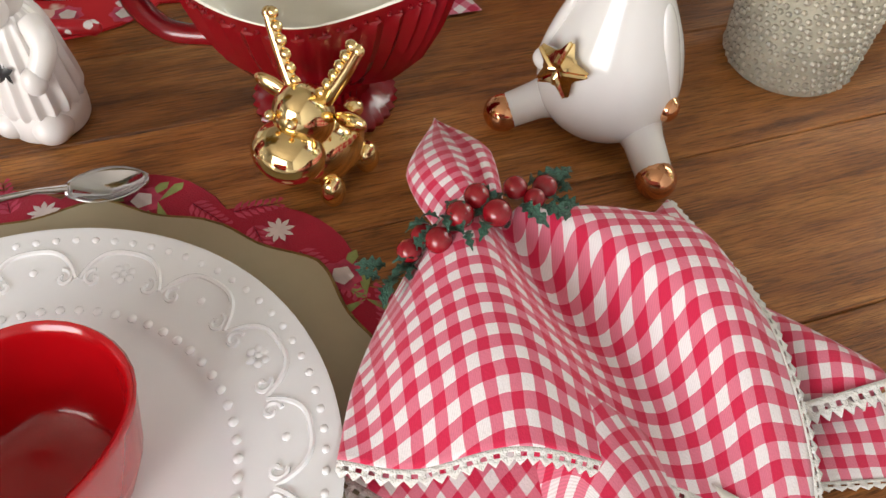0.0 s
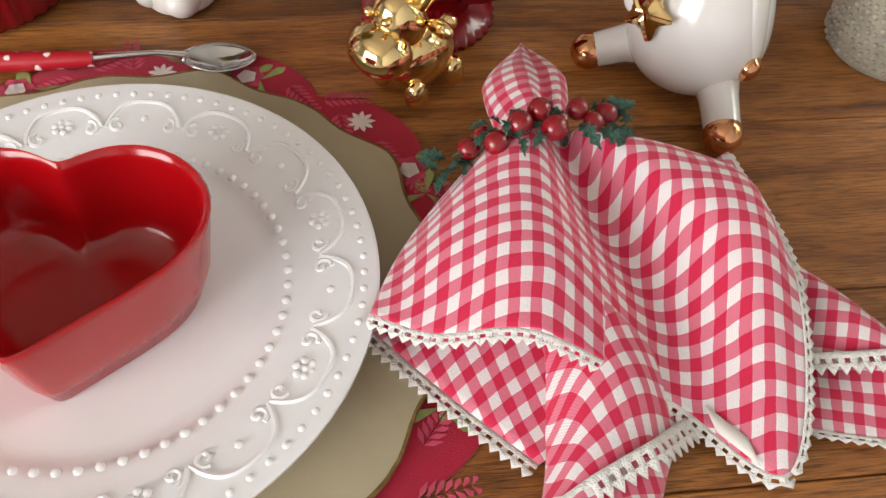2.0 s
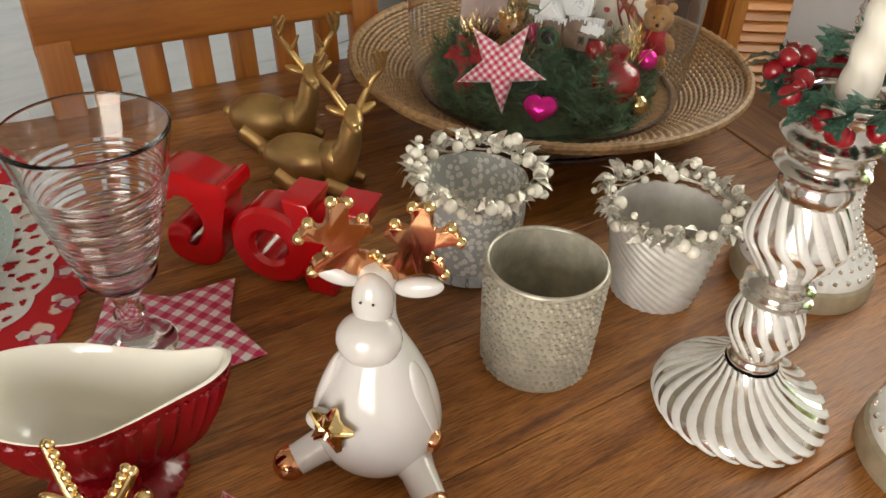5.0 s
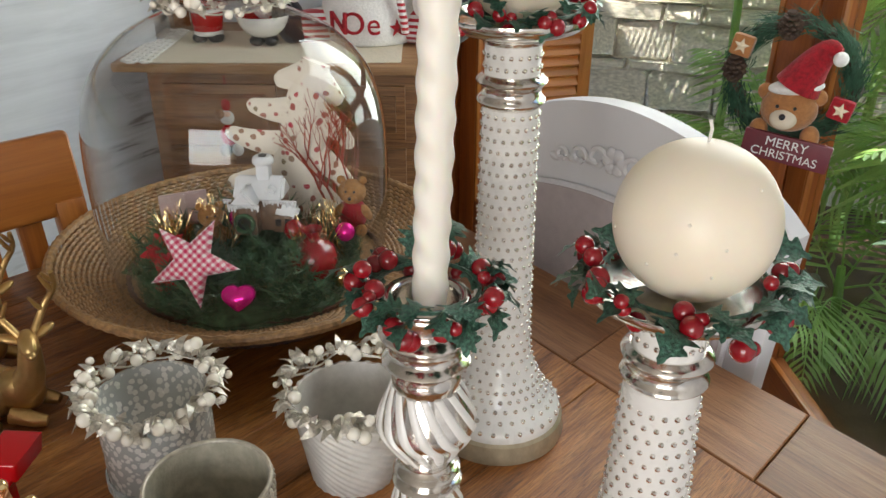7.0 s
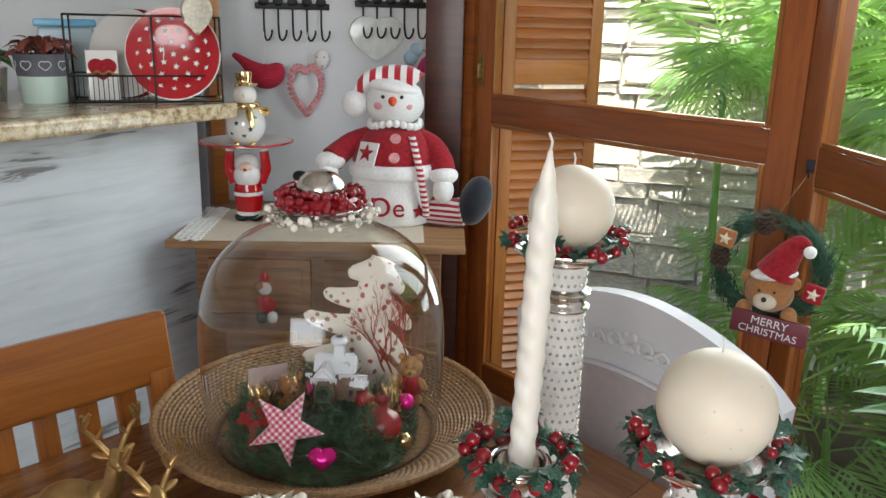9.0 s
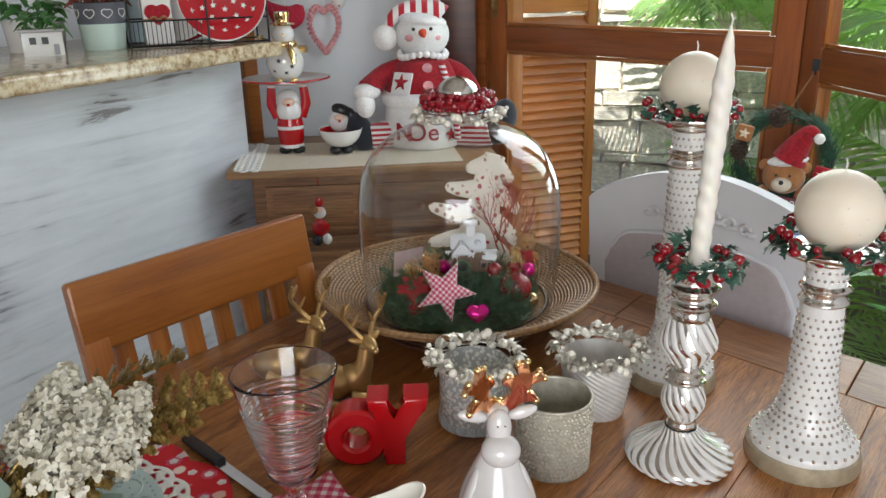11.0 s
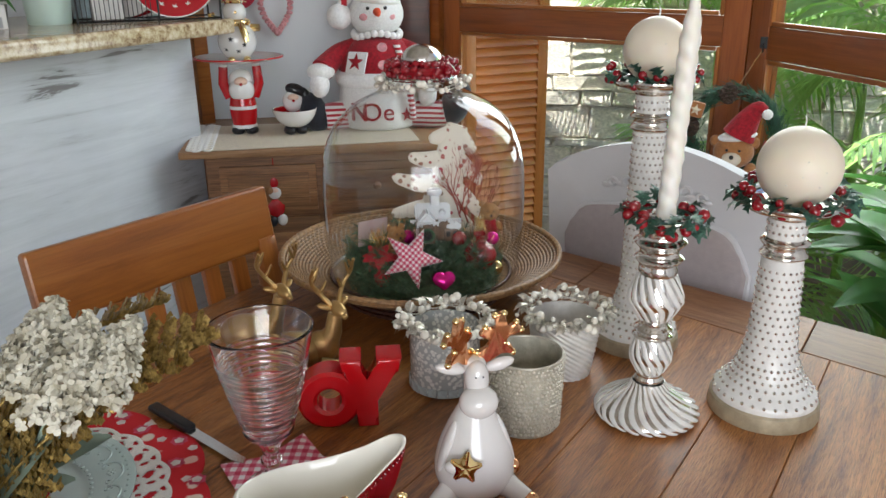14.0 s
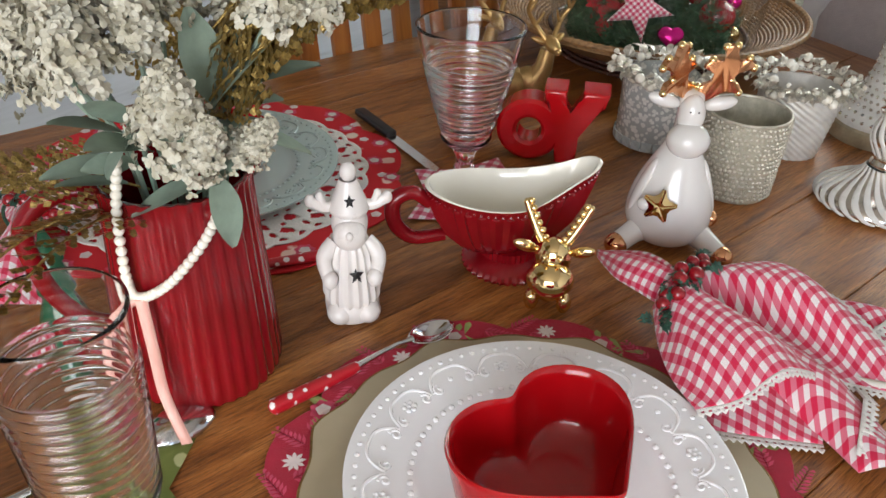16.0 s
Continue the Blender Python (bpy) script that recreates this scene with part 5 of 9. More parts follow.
figure("gold_reindeer", "small shiny gold ceramic reindeer standing on the table", "figurine", pose(0.303, 0.738, TOP, 0, 0, -14) @ Matrix.Scale(0.95, 4),
       [(egg((0, 0.008, 0.030), 0.026, (0.85, 1.15, 0.95)), M_GOLD),
        (egg((0, -0.010, 0.068), 0.0200, (0.95, 0.95, 1.15), (18, 0, 0)), M_GOLD), (egg((0, -0.028, 0.052), 0.0225, (1.08, 0.9, 0.82)), M_GOLD),
        (egg((-0.017, -0.010, 0.012), 0.009, (0.9, 1, 1.4)), M_GOLD), (egg((0.017, -0.010, 0.012), 0.009, (0.9, 1, 1.4)), M_GOLD),
        (egg((-0.017, 0.028, 0.012), 0.009, (0.9, 1, 1.4)), M_GOLD), (egg((0.017, 0.028, 0.012), 0.009, (0.9, 1, 1.4)), M_GOLD),
        (egg((0, 0.038, 0.040), 0.007), M_GOLD),
        (egg((-0.029, -0.002, 0.072), 0.011, (1.25, 0.4, 0.6), (0, 20, 10)), M_GOLD), (egg((0.029, -0.002, 0.072), 0.011, (1.25, 0.4, 0.6), (0, -20, -10)), M_GOLD),
        (egg((-0.008, -0.030, 0.079), 0.0032), M_GOLD), (egg((0.008, -0.030, 0.079), 0.0032), M_GOLD),
        (bumpy_antler(pose(0, -0.004, 0.076, -10, 0, 0), -1), M_GOLD), (bumpy_antler(pose(0, -0.004, 0.076, -10, 0, 0), 1), M_GOLD)])


# the seated white reindeer with rose-gold antlers, star and hooves
def flat_antler(m, side, knobs=False):
    out = [(0.0, 0.0), (0.012, 0.004), (0.020, 0.012), (0.034, 0.010), (0.032, 0.019), (0.024, 0.022), (0.028, 0.032), (0.042, 0.036), (0.036, 0.045), (0.026, 0.041), (0.022, 0.056), (0.012, 0.054), (0.013, 0.040), (0.002, 0.040), (-0.004, 0.032), (0.007, 0.028), (0.004, 0.018), (-0.006, 0.012)]
    pts = [Vector((x * side, y, 0)) for x, y in out]
    ring = through_points([(p.x, p.y, 0) for p in pts] + [(pts[0].x, pts[0].y, 0)], 72)[:-1]
    bm = slab([(p.x, p.y) for p in (ring if side > 0 else ring[::-1])], -0.0035, 0.0035, 0.0012, 2)
    if knobs:
        bm = bmesh.new()
    for k in (3, 5, 7, 8, 10, 11, 13, 17) if knobs else ():
        add(bm, ball(0.0040, pts[k], (1, 1, 1), 10, 8))
    bm.transform(m @ Matrix.Rotation(radians(90), 4, "X"))
    return bm


def star_solid(R, r, depth, n=5):
    pts = [((R if i % 2 == 0 else r) * math.sin(math.pi * i / n), (R if i % 2 == 0 else r) * math.cos(math.pi * i / n)) for i in range(2 * n)]
    bm = bmesh.new()
    ring = [bm.verts.new((x, y, 0)) for x, y in pts]
    f, b = bm.verts.new((0, 0, depth)), bm.verts.new((0, 0, -depth))
    for i in range(2 * n):
        j = (i + 1) % (2 * n)
        bm.faces.new((ring[i], ring[j], f))
        bm.faces.new((ring[j], ring[i], b))
    return bm


body = lathe(smooth_profile([(0.0, 0.004), (0.026, 0.004), (0.041, 0.018), (0.0455, 0.038), (0.040, 0.066), (0.028, 0.094), (0.017, 0.116), (0.0125, 0.132), (0.012, 0.150), (0.0125, 0.163), (0.009, 0.171), (0.0, 0.173)], 5), 40)
legs = []
for s, tip in ((-1, Vector((-0.052, -0.034, 0.011))), (1, Vector((0.050, -0.044, 0.011)))):
    hip = Vector((s * 0.024, -0.012, 0.022))
    legs.append((tube([hip, hip.lerp(tip, 0.5) + Vector((0, 0, 0.001)), tip], [0.017, 0.0125, 0.0115], 16), M_WHITE))
    legs.append((egg(tip + (tip - hip).normalized() * 0.004, 0.0125, (1, 1, 1)), M_ROSEGOLD))
star = star_solid(0.0245, 0.0115, 0.0085)
bmesh.ops.bevel(star, geom=star.edges[:], offset=0.0018, segments=2, affect="EDGES")
star.transform(pose(-0.020, -0.044, 0.064, 78, 8, -14))
figure("white_reindeer", "seated glossy white ceramic reindeer with rose-gold antlers and star", "figurine", pose(0.459, 0.861, TOP, 0, 0, -9) @ Matrix.Diagonal((1.05, 1.05, 1.05, 1)),
       [(body, M_WHITE), (egg((0, -0.019, 0.127), 0.0205, (1.05, 0.95, 0.88)), M_WHITE), (egg((0, -0.010, 0.150), 0.0135, (1, 0.95, 1.6)), M_WHITE),
        (egg((-0.034, -0.010, 0.070), 0.012, (0.42, 0.9, 2.7), (0, 18, 0)), M_WHITE), (egg((0.0345, -0.006, 0.067), 0.012, (0.42, 0.95, 2.9), (0, -17, 0)), M_WHITE),
        (egg((-0.030, -0.034, 0.060), 0.009, (1.2, 0.9, 0.9)), M_WHITE), (egg((0.043, -0.012, 0.036), 0.0085, (0.8, 1, 1)), M_ROSEGOLD),
        (egg((-0.027, -0.002, 0.161), 0.013, (1.3, 0.45, 0.55), (0, 14, 0)), M_WHITE), (egg((0.027, -0.002, 0.161), 0.013, (1.3, 0.45, 0.55), (0, -14, 0)), M_WHITE),
        (egg((-0.004, -0.0225, 0.158), 0.0009), M_BLACK), (egg((0.004, -0.0225, 0.158), 0.0009), M_BLACK),
        (star, M_GOLD), (flat_antler(pose(-0.008, 0, 0.164, 0, 2, 40), -1), M_ROSEGOLD), (flat_antler(pose(0.008, 0, 0.164, 0, 2, 0), 1), M_ROSEGOLD), (flat_antler(pose(-0.008, 0, 0.164, 0, 2, 40), -1, True), M_GOLD), (flat_antler(pose(0.008, 0, 0.164, 0, 2, 0), 1, True), M_GOLD)] + legs)


# the little matt figure: pleated coat, round snout, stubby antlers, pointed hat with a star
# black star laid on the surface, standing for the shade in a cut-out
def star_cut_shade(R, at):
    b = star_solid(R, R * 0.46, 0.0012)
    b.transform(at)
    return b


mw = [lathe(smooth_profile([(0.0, 0.0), (0.026, 0.0), (0.030, 0.006), (0.030, 0.016), (0.026, 0.024)], 4), 40),
      egg((-0.015, -0.018, 0.010), 0.0145, (1, 1.1, 0.75)), egg((0.016, -0.018, 0.010), 0.0145, (1, 1.1, 0.75)),
      lathe(smooth_profile([(0.029, 0.018), (0.031, 0.026), (0.027, 0.050), (0.022, 0.070), (0.012, 0.082)], 4), 90, lambda a, k, r, z: (r * (1 + 0.05 * math.cos(18 * a)), z)),
      egg((0, -0.002, 0.092), 0.0195, (1.0, 0.95, 1.05)), egg((-0.001, -0.016, 0.087), 0.0165, (1.1, 0.9, 0.85)), egg((-0.002, -0.030, 0.092), 0.004),
      lathe(smooth_profile([(0.020, 0.103), (0.022, 0.107), (0.019, 0.112), (0.014, 0.122), (0.009, 0.132)], 4), 32), egg((0, 0, 0.138), 0.0085)]
for sd in (-1, 1):
    arm = through_points([(sd * 0.018, -0.002, 0.072), (sd * 0.029, -0.010, 0.062), (sd * 0.026, -0.022, 0.050)], 8)
    mw.append(tube(arm, [0.0085, 0.0088, 0.009, 0.009, 0.0088, 0.0084, 0.008, 0.0076, 0.0072], 14))
    mw.append(egg((sd * 0.024, -0.025, 0.048), 0.0085))
    stalk = through_points([(sd * 0.014, 0.0, 0.108), (sd * 0.026, -0.002, 0.108), (sd * 0.040, -0.002, 0.114)], 8)
    mw.append(tube(stalk, 0.0050, 12))
    mw.append(egg(stalk[-1], 0.0056))
    mw.append(tube([stalk[4], stalk[4] + Vector((sd * 0.004, 0, 0.010))], [0.0045, 0.0036], 10))
    mw.append(egg(stalk[4] + Vector((sd * 0.004, 0, 0.010)), 0.0040))
figure("white_reindeer_figure", "matt white ceramic reindeer figure with pleated coat and star cut-outs", "figurine", pose(0.107, 0.733, TOP, 0, 0, 6) @ Matrix.Diagonal((0.87, 0.92, 1.12, 1)),
       [(b, M_MATTWHITE) for b in mw] + [(star_cut_shade(0.0085, pose(0.004, -0.0270, 0.052, 78, 0, 4)), M_BLACK), (star_cut_shade(0.0062, pose(0.0, -0.0165, 0.118, 68, 0, 0)), M_BLACK)])


# the red letters
def letters(at):
    t = thing("joy_letters", "glossy red ceramic standing letters spelling JOY", "letter ornament", at)
    D = 0.019

    def put(name, outline, x):
        bm = slab(outline, -D, D, 0.004, 3)
        bm.transform(pose(x, 0, 0, 90, 0, 0))
        part(name, bm, M_RED, t)
    j = [(-0.034, 0.072), (-0.026, 0.064), (-0.014, 0.070), (0.002, 0.071), (0.014, 0.066), (0.016, 0.034), (0.010, 0.020), (0.000, 0.018), (-0.006, 0.024), (0.002, 0.030), (-0.002, 0.040), (-0.016, 0.040), (-0.024, 0.026), (-0.020, 0.008), (-0.002, 0.000), (0.020, 0.004), (0.033, 0.022), (0.034, 0.066), (0.044, 0.078), (0.042, 0.092), (0.026, 0.086), (0.004, 0.092), (-0.018, 0.092), (-0.034, 0.084)]
    put("letter_j", [(p.x, p.y) for p in through_points([(x, y, 0) for x, y in j] + [(j[0][0], j[0][1], 0)], 70)[:-1]], -0.078)
    bm = bmesh.new()
    n = 48
    for r0, r1 in ((0.019, 0.034),):
        prof = [(r0, -D), (r1, -D), (r1 + 0.004, -D + 0.004), (r1 + 0.004, D - 0.004), (r1, D), (r0, D), (r0 - 0.004, D - 0.004), (r0 - 0.004, -D + 0.004), (r0, -D)]
        add(bm, lathe(prof, n))
    bm.transform(pose(0, 0, 0.038, 90, 0, 0))
    part("letter_o", bm, M_RED, t)
    y = [(0.012, 0.0), (0.036, 0.0), (0.036, 0.010), (0.032, 0.014), (0.032, 0.036), (0.052, 0.070), (0.062, 0.072), (0.066, 0.090), (0.036, 0.090), (0.036, 0.078), (0.024, 0.056), (0.014, 0.074), (0.018, 0.090), (-0.008, 0.090), (-0.006, 0.076), (0.014, 0.038), (0.014, 0.014), (0.010, 0.010)]
    put("letter_y", y, 0.022)
    return t


letters(pose(0.333, 1.076, TOP, 0, 0, -14) @ Matrix.Scale(1.13, 4))


# ribbed goblets
def ribbed(prof, ribs, z0, z1, amp):
    out = []
    for r, z in prof:
        k = amp * math.sin((z - z0) / (z1 - z0) * ribs * 2 * math.pi) if z0 < z < z1 else 0
        out.append((r + k, z))
    return out


def goblet(at, label):
    g = thing("goblet", label, "goblet", at, group="ribbed glasses")
    bowl = [(0.0, 0.068)] + [(0.021 + 0.040 * ((z - 0.07) / 0.142) ** 0.78 + 0.004 * math.exp(-((z - 0.080) / 0.006) ** 2), z) for z in [0.070 + 0.142 * i / 100 for i in range(101)]]
    outer = ribbed(bowl, 13, 0.090, 0.176, 0.0017)
    inner = [(max(0.0, r - 0.0022), z + 0.002) for r, z in bowl[::-1]]
    foot = [(0.0, 0.0), (0.034, 0.0), (0.035, 0.003), (0.026, 0.007), (0.010, 0.014), (0.0085, 0.030), (0.013, 0.036), (0.013, 0.040), (0.009, 0.046), (0.012, 0.058), (0.016, 0.066)]
    part("bowl", lathe(outer + inner, 56), M_GLASS, g, sharp=80).visible_shadow = False
    part("stem_and_foot", lathe(foot + [(0.0, 0.0665)], 40), M_GLASS, g, sharp=80)
    return g


goblet(pose(0.234, 0.950, TOP + 0.005), "clear ribbed glass goblet on a gingham star coaster")


def tumbler(at, label):
    prof = [(0.040 + 0.0075 * (i / 90), 0.004 + 0.172 * i / 90) for i in range(91)]
    outer = [(0.0, 0.0), (0.038, 0.0)] + ribbed(prof, 13, 0.01, 0.135, 0.0018)
    inner = [(r - 0.0022, z + 0.002) for r, z in prof[::-1]] + [(0.0, 0.010)]
    ob = solo("glass_tumbler", lathe(outer + inner, 56), M_GLASS, label, "glass", at, group="ribbed glasses", sharp=80)
    ob.visible_shadow = False
    return ob


tumbler((-0.066, 0.503, TOP + 0.005), "tall clear ribbed glass tumbler on an olive star coaster")

# gingham star coaster under the goblet
def cushion_star(R, r, h, material, name, label, at, cat, group=""):
    n = 5
    pts = [((R if i % 2 == 0 else r) * math.sin(math.pi * i / n), (R if i % 2 == 0 else r) * math.cos(math.pi * i / n)) for i in range(2 * n)]
    dense = []
    for i in range(2 * n):
        a, b = pts[i], pts[(i + 1) % (2 * n)]
        for k in range(6):
            dense.append((a[0] + (b[0] - a[0]) * k / 6, a[1] + (b[1] - a[1]) * k / 6))
    bm = bmesh.new()
    lay = bm.loops.layers.uv.new("UVMap")
    rings = {}
    lv = [(1.0, 0.0), (0.9, 0.55), (0.7, 0.85), (0.4, 0.97), (0.0, 1.0)]
    for side in (1, -1):
        prev = None
        for s, q in lv:
            if s == 0:
                c = bm.verts.new((0, 0, side * h))
                ring = [c] * len(dense)
            elif s == 1.0 and side == -1:
                ring = rings[1.0]
            else:
                ring = [bm.verts.new((x * s, y * s, side * h * q)) for x, y in dense]
                if s == 1.0:
                    rings[1.0] = ring
            if prev:
                m = len(dense)
                for i in range(m):
                    j = (i + 1) % m
                    vs = (prev[i], prev[j], ring[j], ring[i]) if ring[i] != ring[j] else (prev[i], prev[j], ring[0])
                    f = bm.faces.new(vs if side > 0 else vs[::-1])
                    for loop in f.loops:
                        loop[lay].uv = (loop.vert.co.x, loop.vert.co.y)
            prev = ring
    return solo(name, bm, material, label, cat, at, group, sharp=60)


cushion_star(0.097, 0.060, 0.0022, gingham("pink_gingham", (0.58, 0.006, 0.075), (0.72, 0.20, 0.29), (0.88, 0.82, 0.82), 0.015), "star_coaster", "flat pink gingham star coaster under the goblet", pose(0.250, 0.958, TOP + 0.0026, 0, 0, -22) @ Matrix.Diagonal((1, 1.1, 1, 1)), "coaster")


# ---- candle holders ----
def shell_of(prof, t=0.003):
    """A cup: outer profile from the foot up, and the inside back down."""
    inner = [(max(r - t, 0.0), z) for r, z in prof[::-1] if z > prof[0][1] + t]
    return [(0.0, prof[0][1])] + list(prof) + inner + [(0.0, prof[0][1] + t)]


h_at = pose(0.583, 0.979, TOP) @ Matrix.Diagonal((0.95, 0.95, 1.03, 1))
holder = thing("mosaic_candle_holder", "silver-white cylinder candle holder covered in tiny beads", "candle holder", h_at, group="candle holders")
M_FROST = surface("grey_frost", (0.42, 0.395, 0.31), rough=0.45, metal=0.1, var=0.25, scale=60, bump=0.3, bscale=300)
M_BEAD = surface("champagne_bead", (0.44, 0.405, 0.33), rough=0.4, metal=0.35, var=0.25, scale=90)
part("cup", lathe(shell_of([(0.0475, 0.0), (0.0495, 0.004), (0.0535, 0.100), (0.0535, 0.103)], 0.003), 56), M_FROST, holder)
bd = bmesh.new()
rb = random.Random(9)
for j in range(16):
    z = 0.006 + j * 0.0062
    r = 0.0492 + 0.0042 * z / 0.097
    for i in range(50):
        a = 2 * math.pi * (i + 0.5 * (j % 2) + rb.uniform(-0.22, 0.22)) / 50
        s = rb.uniform(0.0023, 0.0032)
        add(bd, ball(s, (r * math.cos(a), r * math.sin(a), z + rb.uniform(-0.0012, 0.0012)), (1, 1, 0.9), 6, 4))
tagged(part("beading", bd, M_BEAD, holder, "tiny champagne beads"), kind="stuff")
part("rim", tube([(0.0522 * math.cos(2 * math.pi * i / 56), 0.0522 * math.sin(2 * math.pi * i / 56), 0.103) for i in range(56)], 0.0022, 8, closed=True), M_BEAD, holder)

M_TILE = spotted("white_mosaic", (0.40, 0.41, 0.39), (0.74, 0.73, 0.68), 150.0, 0.46, rough=0.25, spot2=(0.62, 0.61, 0.56), bump=0.3, coat=0.3)
mz = thing("glass_mosaic_holder", "pale grey glass mosaic candle holder with a pearl wreath on top", "candle holder", (0.519, 1.121, TOP), group="candle holders")
part("cup", lathe(shell_of([(0.050, 0.0), (0.052, 0.003), (0.0525, 0.085), (0.0525, 0.098)], 0.003), 48), M_TILE, mz)
tile = None
for i in range(22):
    a = 360 * i / 22
    at = pose(0.0532 * math.cos(radians(a)), 0.0532 * math.sin(radians(a)), 0.009, 0, 0, a)
    if tile is None:
        tile = part("tile", box(0.0025, 0.0132, 0.013, (0, 0, 0), 0.0006, 1), surface("blue_grey_tile", (0.42, 0.46, 0.46), rough=0.15, var=0.2, scale=60, coat=0.3), mz, at=at)
    else:
        again(tile, at)
tw = thing("twisted_candle_holder", "white tapered candle holder with slanted ridges and a pearl wreath", "candle holder", (0.705, 1.093, TOP), group="candle holders")
M_CHALK = surface("chalky_silver", (0.62, 0.60, 0.56), rough=0.4, metal=0.15, var=0.15, scale=50)
part("cup", lathe(shell_of([(0.042 + 0.0145 * i / 90, 0.092 * i / 90) for i in range(91)], 0.003), 208, lambda a, k, r, z: (r * (1 + 0.017 * math.cos(26 * a + 760 * z)) if k < 93 else r, z)), M_CHALK, tw, sharp=80)

PEARL = mesh_of("pearl", ball(0.0068, (0, 0, 0), (1, 1, 1), 12, 8), M_PEARL)
SLEAF = mesh_of("silver_leaf", grid(8, 2, lambda s, t: (0.018 * s, (t - 0.5) * 0.008 * math.sin(math.pi * (0.08 + 0.9 * s)), 0.006 * math.sin(math.pi * s) - 0.006 * s)), M_SILVERLEAF, 80)


def pearl_wreath(at, R, seed, n=58, nl=60, label="wreath of ivory pearls and silver leaves on a candle holder", s=1.0):
    g = random.Random(seed)
    w = thing("pearl_wreath", label, "wreath", at, group="pearl wreaths")
    for k in range(2):
        ph = g.uniform(0, 6)
        part("twig", tube([((R + 0.004 * math.cos(7 * a + ph)) * math.cos(a), (R + 0.004 * math.cos(7 * a + ph)) * math.sin(a), 0.003 + 0.004 * math.sin(5 * a + ph)) for a in [2 * math.pi * i / 60 for i in range(60)]], 0.0012, 5, closed=True), M_SILVERLEAF, w)
    for i in range(n):
        a = 360 * (i + g.uniform(-0.4, 0.4)) / n
        rr, q = R + g.uniform(-0.008, 0.015), s * g.choice((0.5, 0.62, 0.8, 0.95, 1.0))
        o = new("pearl", PEARL)
        o.parent = w
        o.matrix_basis = pose(rr * math.cos(radians(a)), rr * math.sin(radians(a)), g.uniform(-0.004, 0.016)) @ Matrix.Diagonal((q, q, q, 1))
    for i in range(nl):
        a = 360 * (i + g.uniform(-0.4, 0.4)) / nl
        q = s * g.uniform(0.7, 1.2)
        o = new("silver_leaf", SLEAF)
        o.parent = w
        o.matrix_basis = pose(R * math.cos(radians(a)), R * math.sin(radians(a)), g.uniform(0, 0.012), g.uniform(-50, 50), g.uniform(-60, 20), a + g.uniform(-70, 70)) @ Matrix.Diagonal((q, q, q, 1))
    return w


pearl_wreath((0.519, 1.119, TOP + 0.100), 0.058, 21, 66, 110)
pearl_wreath((0.705, 1.093, TOP + 0.095), 0.060, 22, 56, 120)


# ---- candlesticks ----
def twist_stick(at):
    t = thing("twist_candlestick", "white and silver mercury-glass candlestick with spiral grooves", "candlestick", at, group="candlesticks")

    def grooves(n, tw, amp):
        return lambda a, k, r, z: (r * (1 + amp * max(-0.8, min(0.45, 1.3 * math.cos(n * a + tw * k)))), z)
    n = 216

    def two(name, prof, count, tw, amp):
        """White ridges over a silver core, cut by spiral grooves."""
        part(name, lathe(prof, n, grooves(count, tw, amp), cap=True), M_ICEWHITE, t, "white spiral ridges")
        part(name + "_core", lathe([(r * (1 - amp * 0.30), z) for r, z in prof], 64, cap=True), M_SILVER, t, "silver grooves")
    base = smooth_profile([(0.066, 0.002), (0.068, 0.008), (0.062, 0.016), (0.045, 0.026), (0.028, 0.038), (0.021, 0.048)], 8)
    two("base", base, 24, 0.52, 0.040)
    part("edge", lathe([(0.0, 0.0), (0.062, 0.0), (0.066, 0.003), (0.060, 0.006), (0.0, 0.006)], 56), M_SILVER, t)
    part("lower_collar", lathe(smooth_profile([(0.018, 0.046), (0.0195, 0.052), (0.0175, 0.058), (0.019, 0.064)], 4), 40, cap=True), M_SILVER, t)
    two("lower_bulb", smooth_profile([(0.018, 0.062), (0.026, 0.078), (0.027, 0.090), (0.022, 0.106), (0.020, 0.112)], 8), 14, 0.50, 0.06)
    part("ring", lathe(smooth_profile([(0.019, 0.110), (0.026, 0.114), (0.019, 0.119), (0.025, 0.124), (0.018, 0.130), (0.022, 0.140)], 4), 44, cap=True), M_SILVER, t)
    two("upper_bulb", smooth_profile([(0.021, 0.138), (0.033, 0.158), (0.035, 0.168), (0.030, 0.184), (0.024, 0.198)], 8), 15, 0.46, 0.065)
    part("cup", lathe(smooth_profile([(0.023, 0.196), (0.0245, 0.205), (0.023, 0.212), (0.031, 0.219), (0.0245, 0.225), (0.0255, 0.233), (0.033, 0.241), (0.027, 0.247), (0.027, 0.258), (0.0305, 0.265), (0.028, 0.268), (0.022, 0.266), (0.020, 0.250), (0.0, 0.250)], 3), 48), M_SILVER, t)
    return t


twist_stick(pose(0.754, 0.940, TOP) @ Matrix.Diagonal((1.05, 1.05, 1.06, 1)))
candle = thing("twisted_candle", "tall white twisted taper candle in the silver candlestick", "candle", pose(0.756, 0.938, TOP + 0.266, 2.8, 1.2, 0) @ Matrix.Diagonal((1.05, 1.05, 1.03, 1)))
tp = [(0.0, 0.0)] + [(0.0115 * (1 if z < 0.24 else max(0.10, 1 - ((z - 0.24) / 0.062) ** 1.3 * 0.9)), z) for z in [0.30 * i / 120 for i in range(121)]] + [(0.0, 0.3015)]
part("taper", lathe(tp, 48, lambda a, k, r, z: (r * (1 + 0.062 * math.cos(2 * a + 270 * z)), z)), M_WHITEWAX, candle, sharp=80)
part("wick", tube([(0, 0, 0.299), (0.001, 0, 0.307), (-0.002, 0.001, 0.314)], 0.0011, 6), M_LACE, candle, "bare cotton wick")
